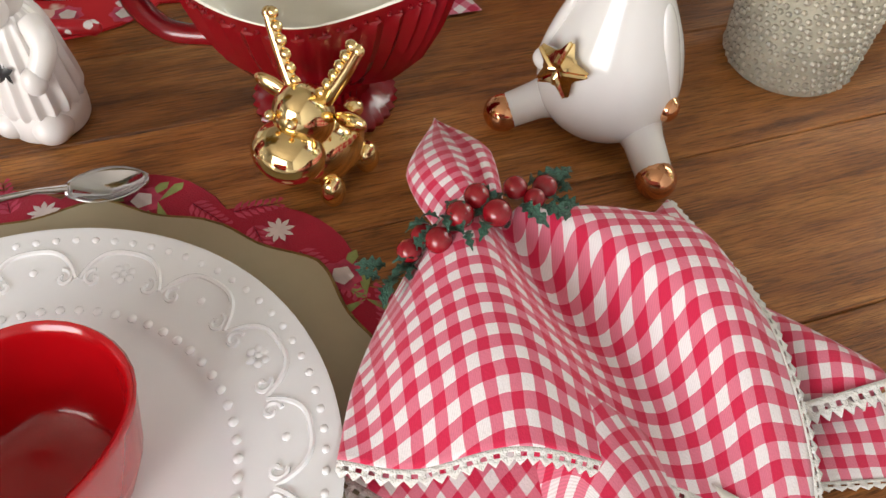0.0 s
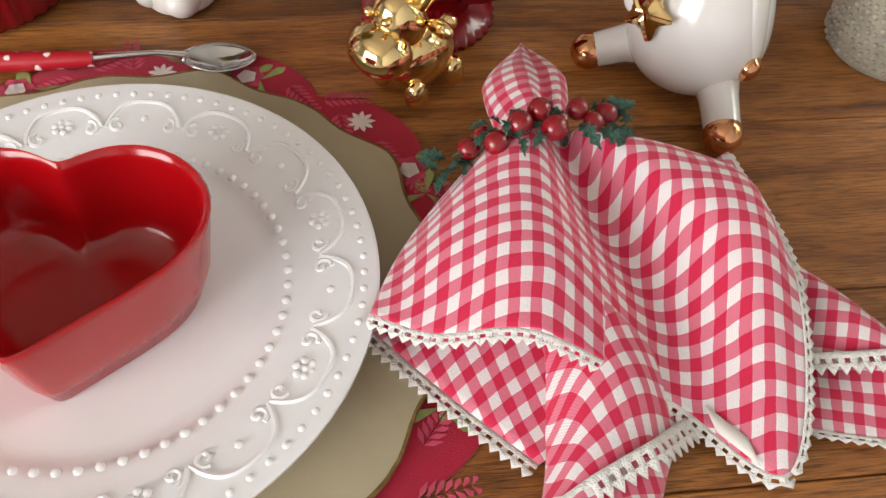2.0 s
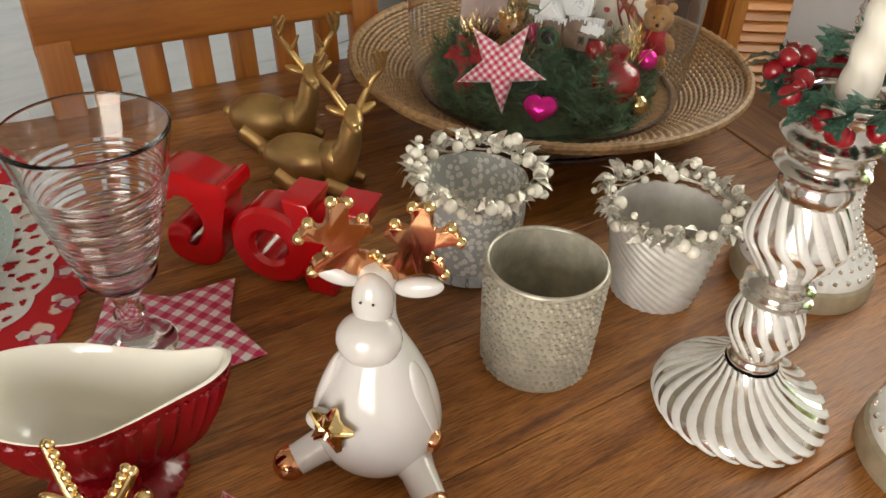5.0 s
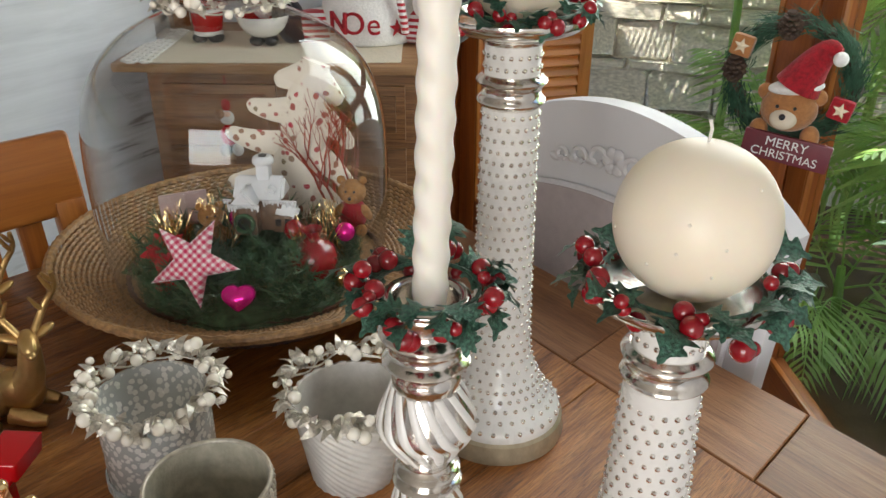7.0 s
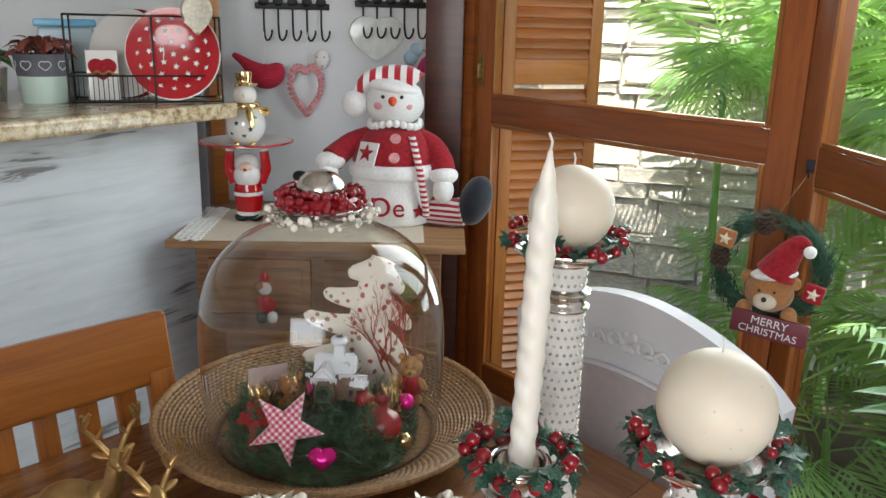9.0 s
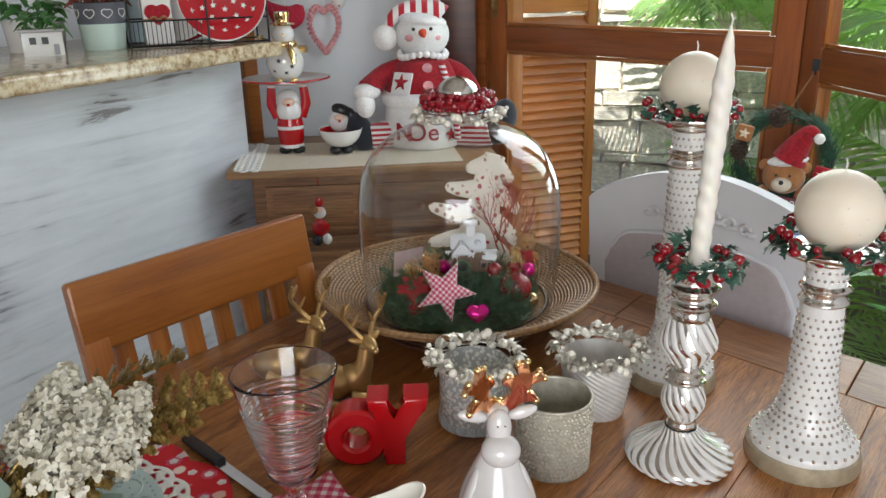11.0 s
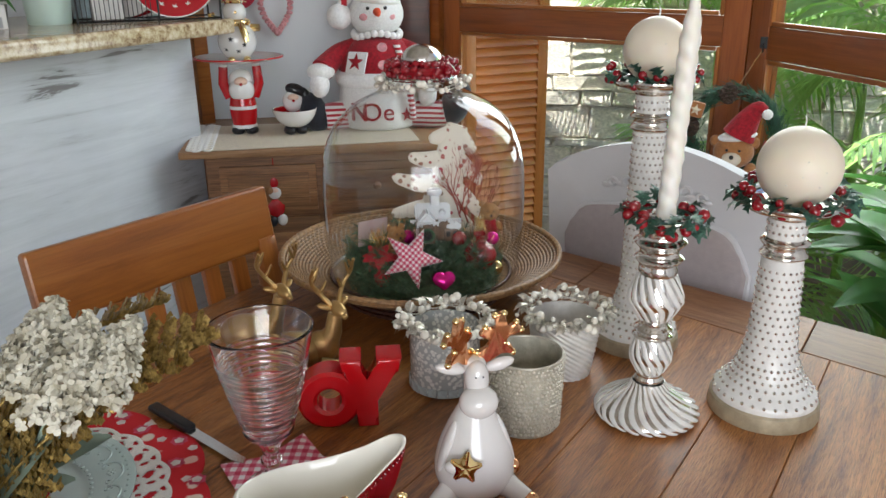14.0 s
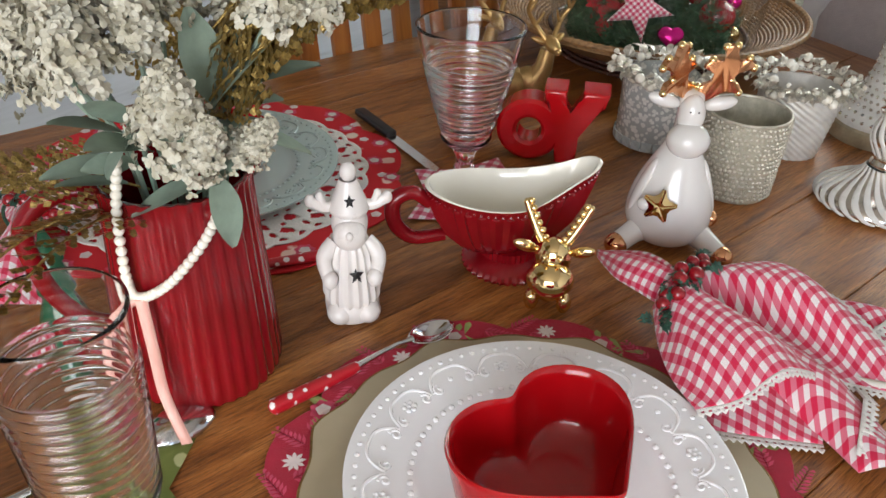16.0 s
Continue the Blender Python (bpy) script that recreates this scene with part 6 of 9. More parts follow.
berry_ring((0.755, 0.939, TOP + 0.286), 0.036, 28, 36, 31, "holly and red berry ring round the taper candle", s=1.0)


def dot_stick(at, h, rbase, label):
    """A flared white column set with silver studs; h: height of the dish."""
    t = thing("dotted_candlestick", label, "candlestick", at, group="candlesticks")
    part("base", lathe([(0.0, 0.0), (rbase, 0.0), (rbase + 0.001, 0.004), (rbase - 0.001, 0.021), (rbase - 0.006, 0.026), (0.0, 0.026)], 56), surface("champagne_gold", (0.42, 0.36, 0.25), rough=0.45, metal=0.4, var=0.2, scale=60, bump=0.2), t, "dull champagne gold foot")
    neck = h - 0.075
    prof = smooth_profile([(rbase - 0.004, 0.024), (rbase * 0.92, 0.034), (rbase * 0.70, 0.052), (rbase * 0.52, 0.082), (rbase * 0.42, 0.13), (rbase * 0.36, neck)], 6)
    part("column", lathe(prof, 56, cap=True), M_ICEWHITE, t)
    part("collar", lathe(smooth_profile([(0.025, neck - 0.002), (0.031, neck + 0.004), (0.027, neck + 0.010), (0.027, neck + 0.016), (0.032, neck + 0.022), (0.026, neck + 0.028)], 4), 44, cap=True), M_SILVER, t)
    part("upper_neck", lathe([(0.0245, neck + 0.026), (0.025, h - 0.018)], 40, cap=True), M_ICEWHITE, t)
    part("dish", lathe(smooth_profile([(0.0, h - 0.022), (0.024, h - 0.022), (0.030, h - 0.016), (0.052, h - 0.010), (0.061, h - 0.004), (0.062, h + 0.002), (0.058, h + 0.001), (0.045, h - 0.004), (0.0, h - 0.005)], 3), 56), M_SILVER, t)
    bm = bmesh.new()
    row = 0
    z = 0.034
    def radius(zz):
        for (r0, z0), (r1, z1) in zip(prof, prof[1:]):
            if z0 <= zz <= z1:
                return r0 + (r1 - r0) * (zz - z0) / max(1e-9, z1 - z0)
        return 0.0247
    while z < h - 0.024:
        if not (neck - 0.006 < z < neck + 0.032):
            r = radius(z)
            cnt = 30 if r > 0.04 else 20
            for i in range(cnt):
                a = 2 * math.pi * (i + 0.5 * (row % 2)) / cnt
                add(bm, ball(0.0023 if r < 0.04 else 0.0027, (r * math.cos(a), r * math.sin(a), z), (1, 1, 1), 7, 5))
        row += 1
        z += 0.0105 if z > 0.07 else 0.0085
    tagged(part("studding", bm, M_SILVER, t, "rows of silver studs"), kind="stuff")
    return t


def ball_candle(at, r, label):
    c = thing("ball_candle", label, "candle", at, group="ball candles")
    prof = [(0.0, 0.0)] + [(r * math.sin(a), r - r * math.cos(a)) for a in [0.32 + (math.pi - 0.32) * i / 40 for i in range(41)]]
    prof = [(rr, max(z, r * (1 - math.cos(0.32)))) for rr, z in prof]
    zb = r * (1 - math.cos(0.32))
    part("wax", lathe([(rr, z - zb) for rr, z in prof], 56), M_WAX, c)
    part("wick", tube([(0, 0, 2 * r - zb - 0.002), (0.001, 0, 2 * r - zb + 0.008), (-0.001, 0, 2 * r - zb + 0.014)], 0.0011, 6), M_LACE, c, "bare cotton wick")
    g = random.Random(int(r * 9000))
    for i in range(14):
        a, zz = g.uniform(0, 6.28), g.uniform(-0.5, 0.75) * r
        q = math.sqrt(r * r - zz * zz)
        part("rhinestone", ball(0.0011, (q * math.cos(a), q * math.sin(a), zz + r - zb), (1, 1, 1), 8, 5), M_PEARL, c)
    return c


dot_stick((0.914, 0.890, TOP), 0.304, 0.074, "white candlestick with silver studs carrying a ball candle")
ball_candle((0.919, 0.889, TOP + 0.3005), 0.052, "ivory ball candle with small rhinestones")
berry_ring((0.918, 0.889, TOP + 0.3055), 0.054, 36, 36, 32, "holly and red berry ring round the ball candle")
dot_stick((0.864, 1.138, TOP), 0.432, 0.070, "tall white candlestick with silver studs carrying a ball candle")
ball_candle((0.870, 1.146, TOP + 0.4285), 0.049, "ivory ball candle with small rhinestones")
berry_ring((0.869, 1.145, TOP + 0.4335), 0.052, 32, 30, 33, "holly and red berry ring round the ball candle", s=0.9)


# ---- the rattan tray with the glass cloche ----
TX, TY = 0.607, 1.488
tray = thing("rattan_tray", "large round woven rattan tray on a low foot", "tray", pose(TX, TY, TOP) @ Matrix.Diagonal((1.04, 1.04, 1.04, 1)))
part("floor", lathe([(0.0, 0.034), (0.175, 0.036), (0.20, 0.048), (0.25, 0.072), (0.25, 0.068), (0.20, 0.042), (0.175, 0.030), (0.0, 0.028)], 72), M_RATTAN, tray)
for i in range(15):
    q = i / 14
    r, z = 0.172 + 0.080 * q, 0.037 + 0.040 * q ** 1.1
    n = 440
    pts = [(r * math.cos(2 * math.pi * k / n), r * math.sin(2 * math.pi * k / n), z) for k in range(n)]
    rad = [0.0031 * (1 + 0.38 * math.cos(math.pi * k / 2 + math.pi * (i % 2))) for k in range(n)]
    part("coil", tube(pts, rad, 6, closed=True), M_RATTAN, tray)
n = 400
part("rim_braid", tube([(0.2545 * math.cos(a), 0.2545 * math.sin(a), 0.079) for a in [2 * math.pi * k / n for k in range(n)]], [0.0055 * (1 + 0.12 * math.cos(math.pi * k / 2)) for k in range(n)], 8, closed=True), M_RATTAN, tray, "braided rim")
for i in range(7):
    r, z = 0.150 - 0.004 * i + (0.04 if i > 4 else 0), 0.003 + 0.0062 * i
    part("foot_coil", tube([(r * math.cos(2 * math.pi * k / 120), r * math.sin(2 * math.pi * k / 120), z) for k in range(120)], [0.0034 * (1 + 0.3 * math.cos(math.pi * k + math.pi * (i % 2))) for k in range(120)], 6, closed=True), M_DARK_SHADED, tray, "dark woven foot")

CZ = TOP + 0.040
cloche = thing("glass_cloche", "tall clear glass cloche standing in the rattan tray", "cloche", pose(0.602, 1.450, CZ) @ Matrix.Diagonal((1.055, 1.055, 1.085, 1)))
cp = smooth_profile([(0.158, 0.0), (0.166, 0.03), (0.173, 0.10), (0.174, 0.17), (0.168, 0.225), (0.150, 0.268), (0.118, 0.300), (0.084, 0.318), (0.062, 0.328), (0.056, 0.345)], 6)
ob = part("bell", lathe(cp, 72), M_CLOCHE, cloche, sharp=80)
ob.visible_shadow = False
part("neck_rim", tube([(0.057 * math.cos(2 * math.pi * k / 48), 0.057 * math.sin(2 * math.pi * k / 48), 0.345) for k in range(48)], 0.003, 8, closed=True), M_GLASS, cloche)
knob = solo("silver_ball", ball(0.036, (0, 0, 0), (1, 1, 0.8), 24, 16), M_SILVER, "mottled silver glass ball on top of the cloche", "bauble", (0.602, 1.448, CZ + 0.402))
SMALLBERRY = mesh_of("berry", ball(0.0058, (0, 0, 0), (1, 1, 1.1), 8, 6), M_BERRY)
g = random.Random(41)
rw = thing("red_berry_wreath", "dense wreath of small red berries on the cloche", "wreath", (0.602, 1.448, CZ + 0.388))
part("core", tube([(0.050 * math.cos(2 * math.pi * k / 40), 0.050 * math.sin(2 * math.pi * k / 40), 0) for k in range(40)], 0.008, 8, closed=True), M_BERRY, rw)
for i in range(170):
    a, b = g.uniform(0, 360), g.uniform(0, 2 * math.pi)
    rr = 0.050 + 0.014 * math.cos(b)
    o = new("berry", SMALLBERRY)
    o.parent = rw
    o.matrix_basis = pose(rr * math.cos(radians(a)), rr * math.sin(radians(a)), 0.012 * math.sin(b) + 0.002, g.uniform(0, 90), g.uniform(0, 90), 0)
pearl_wreath((0.602, 1.448, CZ + 0.360), 0.072, 43, 60, 50, "wreath of ivory pearls and silver leaves on the cloche", 0.95)

# what stands under the cloche
IZ = TOP + 0.037


def needles(n, rmin, rmax, seed):
    gg = random.Random(seed)
    bm = bmesh.new()
    for i in range(n):
        a, r = gg.uniform(0, 2 * math.pi), math.sqrt(gg.uniform(rmin ** 2, rmax ** 2))
        p = Vector((r * math.cos(a), r * math.sin(a), gg.uniform(0.0, 0.045)))
        if p.y < -0.105 and -0.045 < p.x < 0.03:
            p.z *= 0.2
        b = gg.uniform(0, 2 * math.pi)
        d = Vector((math.cos(b), math.sin(b), gg.uniform(-0.15, 0.9) if p.z > 0.01 else 0.1)).normalized() * gg.uniform(0.022, 0.042)
        q = p + d
        lim = 0.150 / max(0.150, math.hypot(q.x, q.y))
        q.x, q.y, q.z = q.x * lim, q.y * lim, max(0.002, q.z)
        s = d.orthogonal().normalized() * 0.0010
        v = [bm.verts.new(p - s), bm.verts.new(p + s), bm.verts.new(q)]
        bm.faces.new(v)
    return bm


def sprigs(count, seed):
    """Short pine sprigs, each a stem set round with needles, standing out of the garland."""
    gg = random.Random(seed)
    bm = bmesh.new()
    for i in range(count):
        a, r = gg.uniform(0, 2 * math.pi), math.sqrt(gg.uniform(0.0, 0.105 ** 2))
        p = Vector((r * math.cos(a), r * math.sin(a), gg.uniform(0.015, 0.03)))
        if p.y < -0.070 and -0.12 < p.x < 0.03:
            continue
        b = a + gg.uniform(-0.9, 0.9)
        d = Vector((math.cos(b) * 0.8, math.sin(b) * 0.8, gg.uniform(0.25, 1.5))).normalized()
        L = gg.uniform(0.045, 0.080)
        for k in range(75):
            t = gg.random()
            q = p + d * L * t
            e = (d * 0.8 + Vector((gg.uniform(-1, 1), gg.uniform(-1, 1), gg.uniform(-1, 1)))).normalized() * gg.uniform(0.014, 0.028)
            tip = q + e
            lim = 0.152 / max(0.152, math.hypot(tip.x, tip.y))
            tip.x, tip.y, tip.z = tip.x * lim, tip.y * lim, max(0.002, tip.z)
            s = e.orthogonal().normalized() * 0.0010
            bm.faces.new([bm.verts.new(q - s), bm.verts.new(q + s), bm.verts.new(tip)])
    return bm


pine = solo("pine_greenery", add(needles(9000, 0.0, 0.145, 5), sprigs(190, 8)), M_GREENDARK, "dark green pine needle garland under the cloche", "greenery", (0.600, 1.450, IZ), kind="stuff", sharp=180)
pine_base = solo("pine_base", lathe([(0.0, 0.0), (0.140, 0.0), (0.138, 0.010), (0.10, 0.024), (0.0, 0.028)], 40, lambda a, k, r, z: (r * (1 + 0.05 * math.cos(7 * a)), z)), M_GREENDARK, "dark green garland base under the cloche", "greenery", (0.600, 1.450, IZ + 0.001))
cushion_star(0.056, 0.023, 0.015, M_GINGHAM_SMALL, "gingham_star", "stuffed red gingham star leaning under the cloche", pose(0.541, 1.341, TOP + 0.122, 66, 0, -8) @ pose(0, 0, 0, 0, 0, 44), "star ornament")


def heart_solid(w, d):
    out = heart_outline(w, 40)
    bm = bmesh.new()
    for side in (1, -1):
        prev = None
        for s, q in ((1.0, 0.0), (0.9, 0.6), (0.6, 0.92), (0.0, 1.0)):
            ring = [bm.verts.new((x * s, y * s, side * d * q)) for x, y in out] if s else [bm.verts.new((0, 0, side * d))] * len(out)
            if prev:
                for i in range(len(out)):
                    j = (i + 1) % len(out)
                    vs = (prev[i], prev[j], ring[j], ring[i]) if s else (prev[i], prev[j], ring[0])
                    bm.faces.new(vs)
            prev = ring
    bmesh.ops.remove_doubles(bm, verts=bm.verts[:], dist=1e-6)
    return bm


solo("foil_heart", heart_solid(0.042, 0.011), M_HOTPINK, "shiny hot pink foil heart under the cloche", "heart ornament", pose(0.590, 1.314, TOP + 0.082, 62, 0, -10))
# the small snowy house
M_SNOW = surface("snowy_glaze", (0.66, 0.67, 0.69), rough=0.25, var=0.04, scale=30, coat=0.3)
def roof(w, d, h, m):
    bm = bmesh.new()
    x, y = w / 2, d / 2
    for t, (ox, oz) in ((0, (0, 0)),):
        a = [bm.verts.new(p) for p in ((-x, -y, 0), (x, -y, 0), (x, y, 0), (-x, y, 0), (-x, 0, h), (x, 0, h))]
        for f in ((0, 1, 5, 4), (2, 3, 4, 5), (0, 4, 3), (1, 2, 5), (3, 2, 1, 0)):
            bm.faces.new([a[k] for k in f])
    bmesh.ops.bevel(bm, geom=bm.edges[:], offset=0.003, segments=2, affect="EDGES")
    bm.transform(m)
    return bm


house = thing("snow_house", "little ceramic house with snow-covered roofs under the cloche", "ornament house", pose(0.621, 1.458, TOP + 0.113, 0, 0, -14) @ Matrix.Scale(1.22, 4))
M_HOUSE = surface("brown_house_wall", (0.13, 0.075, 0.045), rough=0.4, var=0.4, scale=90, bump=0.4, bscale=200)
part("wall", box(0.050, 0.036, 0.034, (0, 0, 0.017), 0.002), M_HOUSE, house, "dark brown little walls")
part("bay", box(0.026, 0.016, 0.034, (-0.011, -0.023, 0.017), 0.002), M_HOUSE, house, "dark brown gabled bay")
part("wing", box(0.022, 0.024, 0.020, (0.027, -0.010, 0.010), 0.002), M_HOUSE, house, "dark brown little wing")
part("roof", roof(0.054, 0.044, 0.024, pose(0, 0.002, 0.033)), M_SNOW, house, "white snowy roof")
part("roof", roof(0.034, 0.032, 0.019, pose(-0.011, -0.017, 0.032, 0, 0, 90)), M_SNOW, house, "white snowy gable")
part("roof", roof(0.026, 0.030, 0.011, pose(0.029, -0.010, 0.019, 0, 14, 0)), M_SNOW, house, "white snowy wing roof")
part("dormer", roof(0.016, 0.014, 0.010, pose(0.014, -0.014, 0.042, 0, 0, 90)), M_SNOW, house, "white snowy dormer")
part("tower", box(0.014, 0.014, 0.020, (0.004, 0.004, 0.060), 0.002), M_SNOW, house, "white chimney")
part("tower_cap", lathe(smooth_profile([(0.0, 0.068), (0.010, 0.068), (0.0115, 0.073), (0.008, 0.077), (0.0, 0.076)], 3), 20), M_SNOW, house, at=pose(0.004, 0.004, 0))
# flat black disc on the cap gives the chimney opening its shade
part("tower_hole", lathe([(0.0, 0.0768), (0.0045, 0.0768), (0.0045, 0.0776), (0.0, 0.0776)], 16), M_BLACK, house, at=pose(0.004, 0.004, 0))
part("doorway", lathe([(0.0, 0.0), (0.0085, 0.0), (0.0085, 0.004), (0.0, 0.004)], 24), M_BLACK, house, "dark arched doorway", at=pose(-0.011, -0.0290, 0.014, 90, 0, 0))
part("door_wreath", tube([(0.0095 * math.cos(a), 0, 0.0095 * math.sin(a)) for a in [2 * math.pi * k / 24 for k in range(24)]], 0.0024, 6, closed=True), M_GREENDARK, house, "tiny green wreath", at=pose(-0.011, -0.0335, 0.014))
for x, z in ((0.022, 0.012), (0.032, 0.012)):
    part("window", box(0.006, 0.002, 0.008, (x, -0.0228, z), 0.0005, 1), M_BLACK, house)
gi = random.Random(71)
ic = bmesh.new()
for k in range(26):
    x = -0.034 + 0.075 * k / 25
    L = gi.uniform(0.003, 0.008)
    y = -0.0345 if -0.027 < x < 0.005 else -0.0205
    add(ic, tube([(x, y, 0.036), (x, y - 0.0003, 0.036 - L)], [0.0022, 0.0009], 6))
tagged(part("snow_drip", ic, M_SNOW, house), kind="stuff")
# the padded cloth tree
bm = tube(through_points([(0.0, 0, 0.0), (0.0, 0, 0.06), (0.002, 0, 0.13), (0.0, 0, 0.20), (0.004, 0, 0.235)], 24), [0.046 - 0.0011 * k for k in range(25)], 16)
for s, z0, reach, fall in ((-1, 0.060, 0.092, 0.020), (1, 0.055, 0.098, 0.045), (-1, 0.105, 0.104, -0.010), (1, 0.105, 0.090, 0.042), (-1, 0.155, 0.080, -0.004), (1, 0.160, 0.072, 0.030), (-1, 0.205, 0.048, 0.004), (1, 0.205, 0.046, 0.018)):
    arm = through_points([(0, 0, z0 + 0.012), (s * reach * 0.4, 0, z0 + 0.004 - fall * 0.15), (s * reach * 0.75, 0, z0 - fall * 0.55), (s * reach, 0, z0 - fall)], 16)
    add(bm, tube(arm, [0.023 - 0.0009 * k for k in range(14)] + [0.0105, 0.008, 0.003], 14))
bm.transform(Matrix.Diagonal((1, 0.5, 1, 1)))
solo("cloth_tree", bm, M_TREECLOTH, "padded cream rosebud-print fabric tree under the cloche", "tree ornament", pose(0.650, 1.535, TOP + 0.078, -4, 12, -14))


def twigs(seed, h, spread, n, r, stages=3):
    gg = random.Random(seed)
    bm = bmesh.new()

    def grow(p, d, L, rad, stage):
        q = p + d * L
        add(bm, tube([p, (p + q) / 2 + Vector((gg.uniform(-1, 1), gg.uniform(-1, 1), 0)) * L * 0.08, q], [rad, rad * 0.8, rad * 0.6], 4))
        if stage:
            for k in range(gg.choice((2, 3))):
                d2 = (d + Vector((gg.uniform(-1, 1), gg.uniform(-0.4, 0.4), gg.uniform(-0.2, 0.6))) * spread).normalized()
                grow(q, d2, L * gg.uniform(0.55, 0.8), rad * 0.62, stage - 1)
    for i in range(n):
        grow(Vector((gg.uniform(-0.01, 0.01), gg.uniform(-0.01, 0.01), 0)), Vector((gg.uniform(-0.6, 0.6), gg.uniform(-0.3, 0.3), 1)).normalized(), h * 0.33, r, stages)
    return bm


def under_bell(bm, at):
    """Bend what would pass the glass back inside it."""
    back = at.inverted()
    for v in bm.verts:
        w = at @ v.co
        d = Vector((w.x - 0.600, w.y - 1.450))
        h = w.z - CZ
        lim = 0.150 if h < 0.2 else max(0.04, 0.150 - 0.9 * (h - 0.2))
        if d.length > lim:
            d = d * (lim / d.length)
            v.co = back @ Vector((0.600 + d.x, 1.450 + d.y, min(w.z, CZ + 0.28)))
    return bm


at = pose(0.725, 1.520, IZ + 0.03, 0, 6, -20)
solo("copper_branches", under_bell(twigs(3, 0.22, 0.62, 8, 0.0030, 4), at), M_CORAL, "fan of reddish copper twigs under the cloche", "branches", at)
for k, (x, y) in enumerate(((0.515, 1.420), (0.690, 1.390), (0.560, 1.440), (0.725, 1.420))):
    at = pose(x, y, IZ + 0.02)
    solo("gold_twigs", under_bell(twigs(12 + k, 0.12, 0.5, 6, 0.0012, 3), at), M_GOLD, "thin gold wire twigs under the cloche", "branches", at, group="gold twigs")


def teddy(at, label, cloth_mat, s=1.0):
    return figure("teddy_bear", label, "teddy bear", at if isinstance(at, Matrix) else pose(*at), [
        (egg((0, 0, 0.026 * s), 0.022 * s, (0.9, 0.8, 1.15)), cloth_mat), (egg((0, -0.003 * s, 0.062 * s), 0.019 * s, (1.05, 0.95, 0.95)), M_TEDDY),
        (egg((0, -0.018 * s, 0.057 * s), 0.009 * s, (1.1, 0.9, 0.85)), M_TEDDY), (egg((0, -0.026 * s, 0.060 * s), 0.0028 * s), M_BLACK),
        (egg((-0.006 * s, -0.020 * s, 0.068 * s), 0.0018 * s), M_BLACK), (egg((0.006 * s, -0.020 * s, 0.068 * s), 0.0018 * s), M_BLACK),
        (egg((-0.015 * s, 0, 0.078 * s), 0.0065 * s, (1, 0.6, 1)), M_TEDDY), (egg((0.015 * s, 0, 0.078 * s), 0.0065 * s, (1, 0.6, 1)), M_TEDDY),
        (egg((-0.020 * s, -0.006 * s, 0.032 * s), 0.008 * s, (0.8, 0.9, 1.6), (0, 30, 0)), M_TEDDY), (egg((0.020 * s, -0.006 * s, 0.032 * s), 0.008 * s, (0.8, 0.9, 1.6), (0, -30, 0)), M_TEDDY),
        (egg((-0.012 * s, -0.012 * s, 0.006 * s), 0.009 * s), M_TEDDY), (egg((0.012 * s, -0.012 * s, 0.006 * s), 0.009 * s), M_TEDDY)], group="small teddy bears")


teddy(pose(0.740, 1.465, TOP + 0.090, 0, 0, -14), "small brown teddy bear in a red jacket under the cloche", M_FELT_RED, 0.95)
teddy(pose(0.552, 1.470, TOP + 0.072, 0, 0, 8), "small brown teddy bear under the cloche", M_TEDDY, 0.85)
solo("red_pomegranate", lathe(smooth_profile([(0.0, -0.028), (0.018, -0.024), (0.030, -0.004), (0.026, 0.016), (0.012, 0.026), (0.008, 0.032), (0.013, 0.042)], 4), 28), M_BERRY, "glossy red pomegranate ornament under the cloche", "ornament", (0.682, 1.372, TOP + 0.098))
for k, (x, y, z, m, r) in enumerate(((0.500, 1.385, 0.075, M_FELT_RED, 0.016), (0.585, 1.500, 0.105, M_HOTPINK, 0.014), (0.725, 1.415, 0.112, M_HOTPINK, 0.013), (0.715, 1.375, 0.068, M_GOLD, 0.014), (0.535, 1.400, 0.100, M_BERRY, 0.012), (0.660, 1.420, 0.118, M_BERRY, 0.014))):
    solo("bauble", ball(r, (0, 0, 0), (1, 1, 1), 16, 12), m, "small shiny Christmas bauble under the cloche", "bauble", (x, y, TOP + z), group="baubles")
poin = bmesh.new()
for i in range(10):
    b = grid(6, 2, lambda s, t: (0.030 * s, (t - 0.5) * 0.016 * math.sin(math.pi * (0.06 + 0.9 * s)), 0.008 * s - 0.014 * s * s))
    add(poin, b, pose(0, 0, 0.002 * (i % 2), 0, -20 if i % 2 else -5, 36 * i))
solo("poinsettia", poin, M_FELT_RED, "small red fabric poinsettia under the cloche", "flower", pose(0.500, 1.405, TOP + 0.105, 35, -10, 0))
solo("gift_card", box(0.062, 0.002, 0.05, (0, 0, 0.025), 0.0005), surface("pale_card", (0.46, 0.34, 0.32), rough=0.6, var=0.1, scale=30), "small pale printed card standing under the cloche", "card", pose(0.515, 1.500, TOP + 0.10, 6, 0, 14))


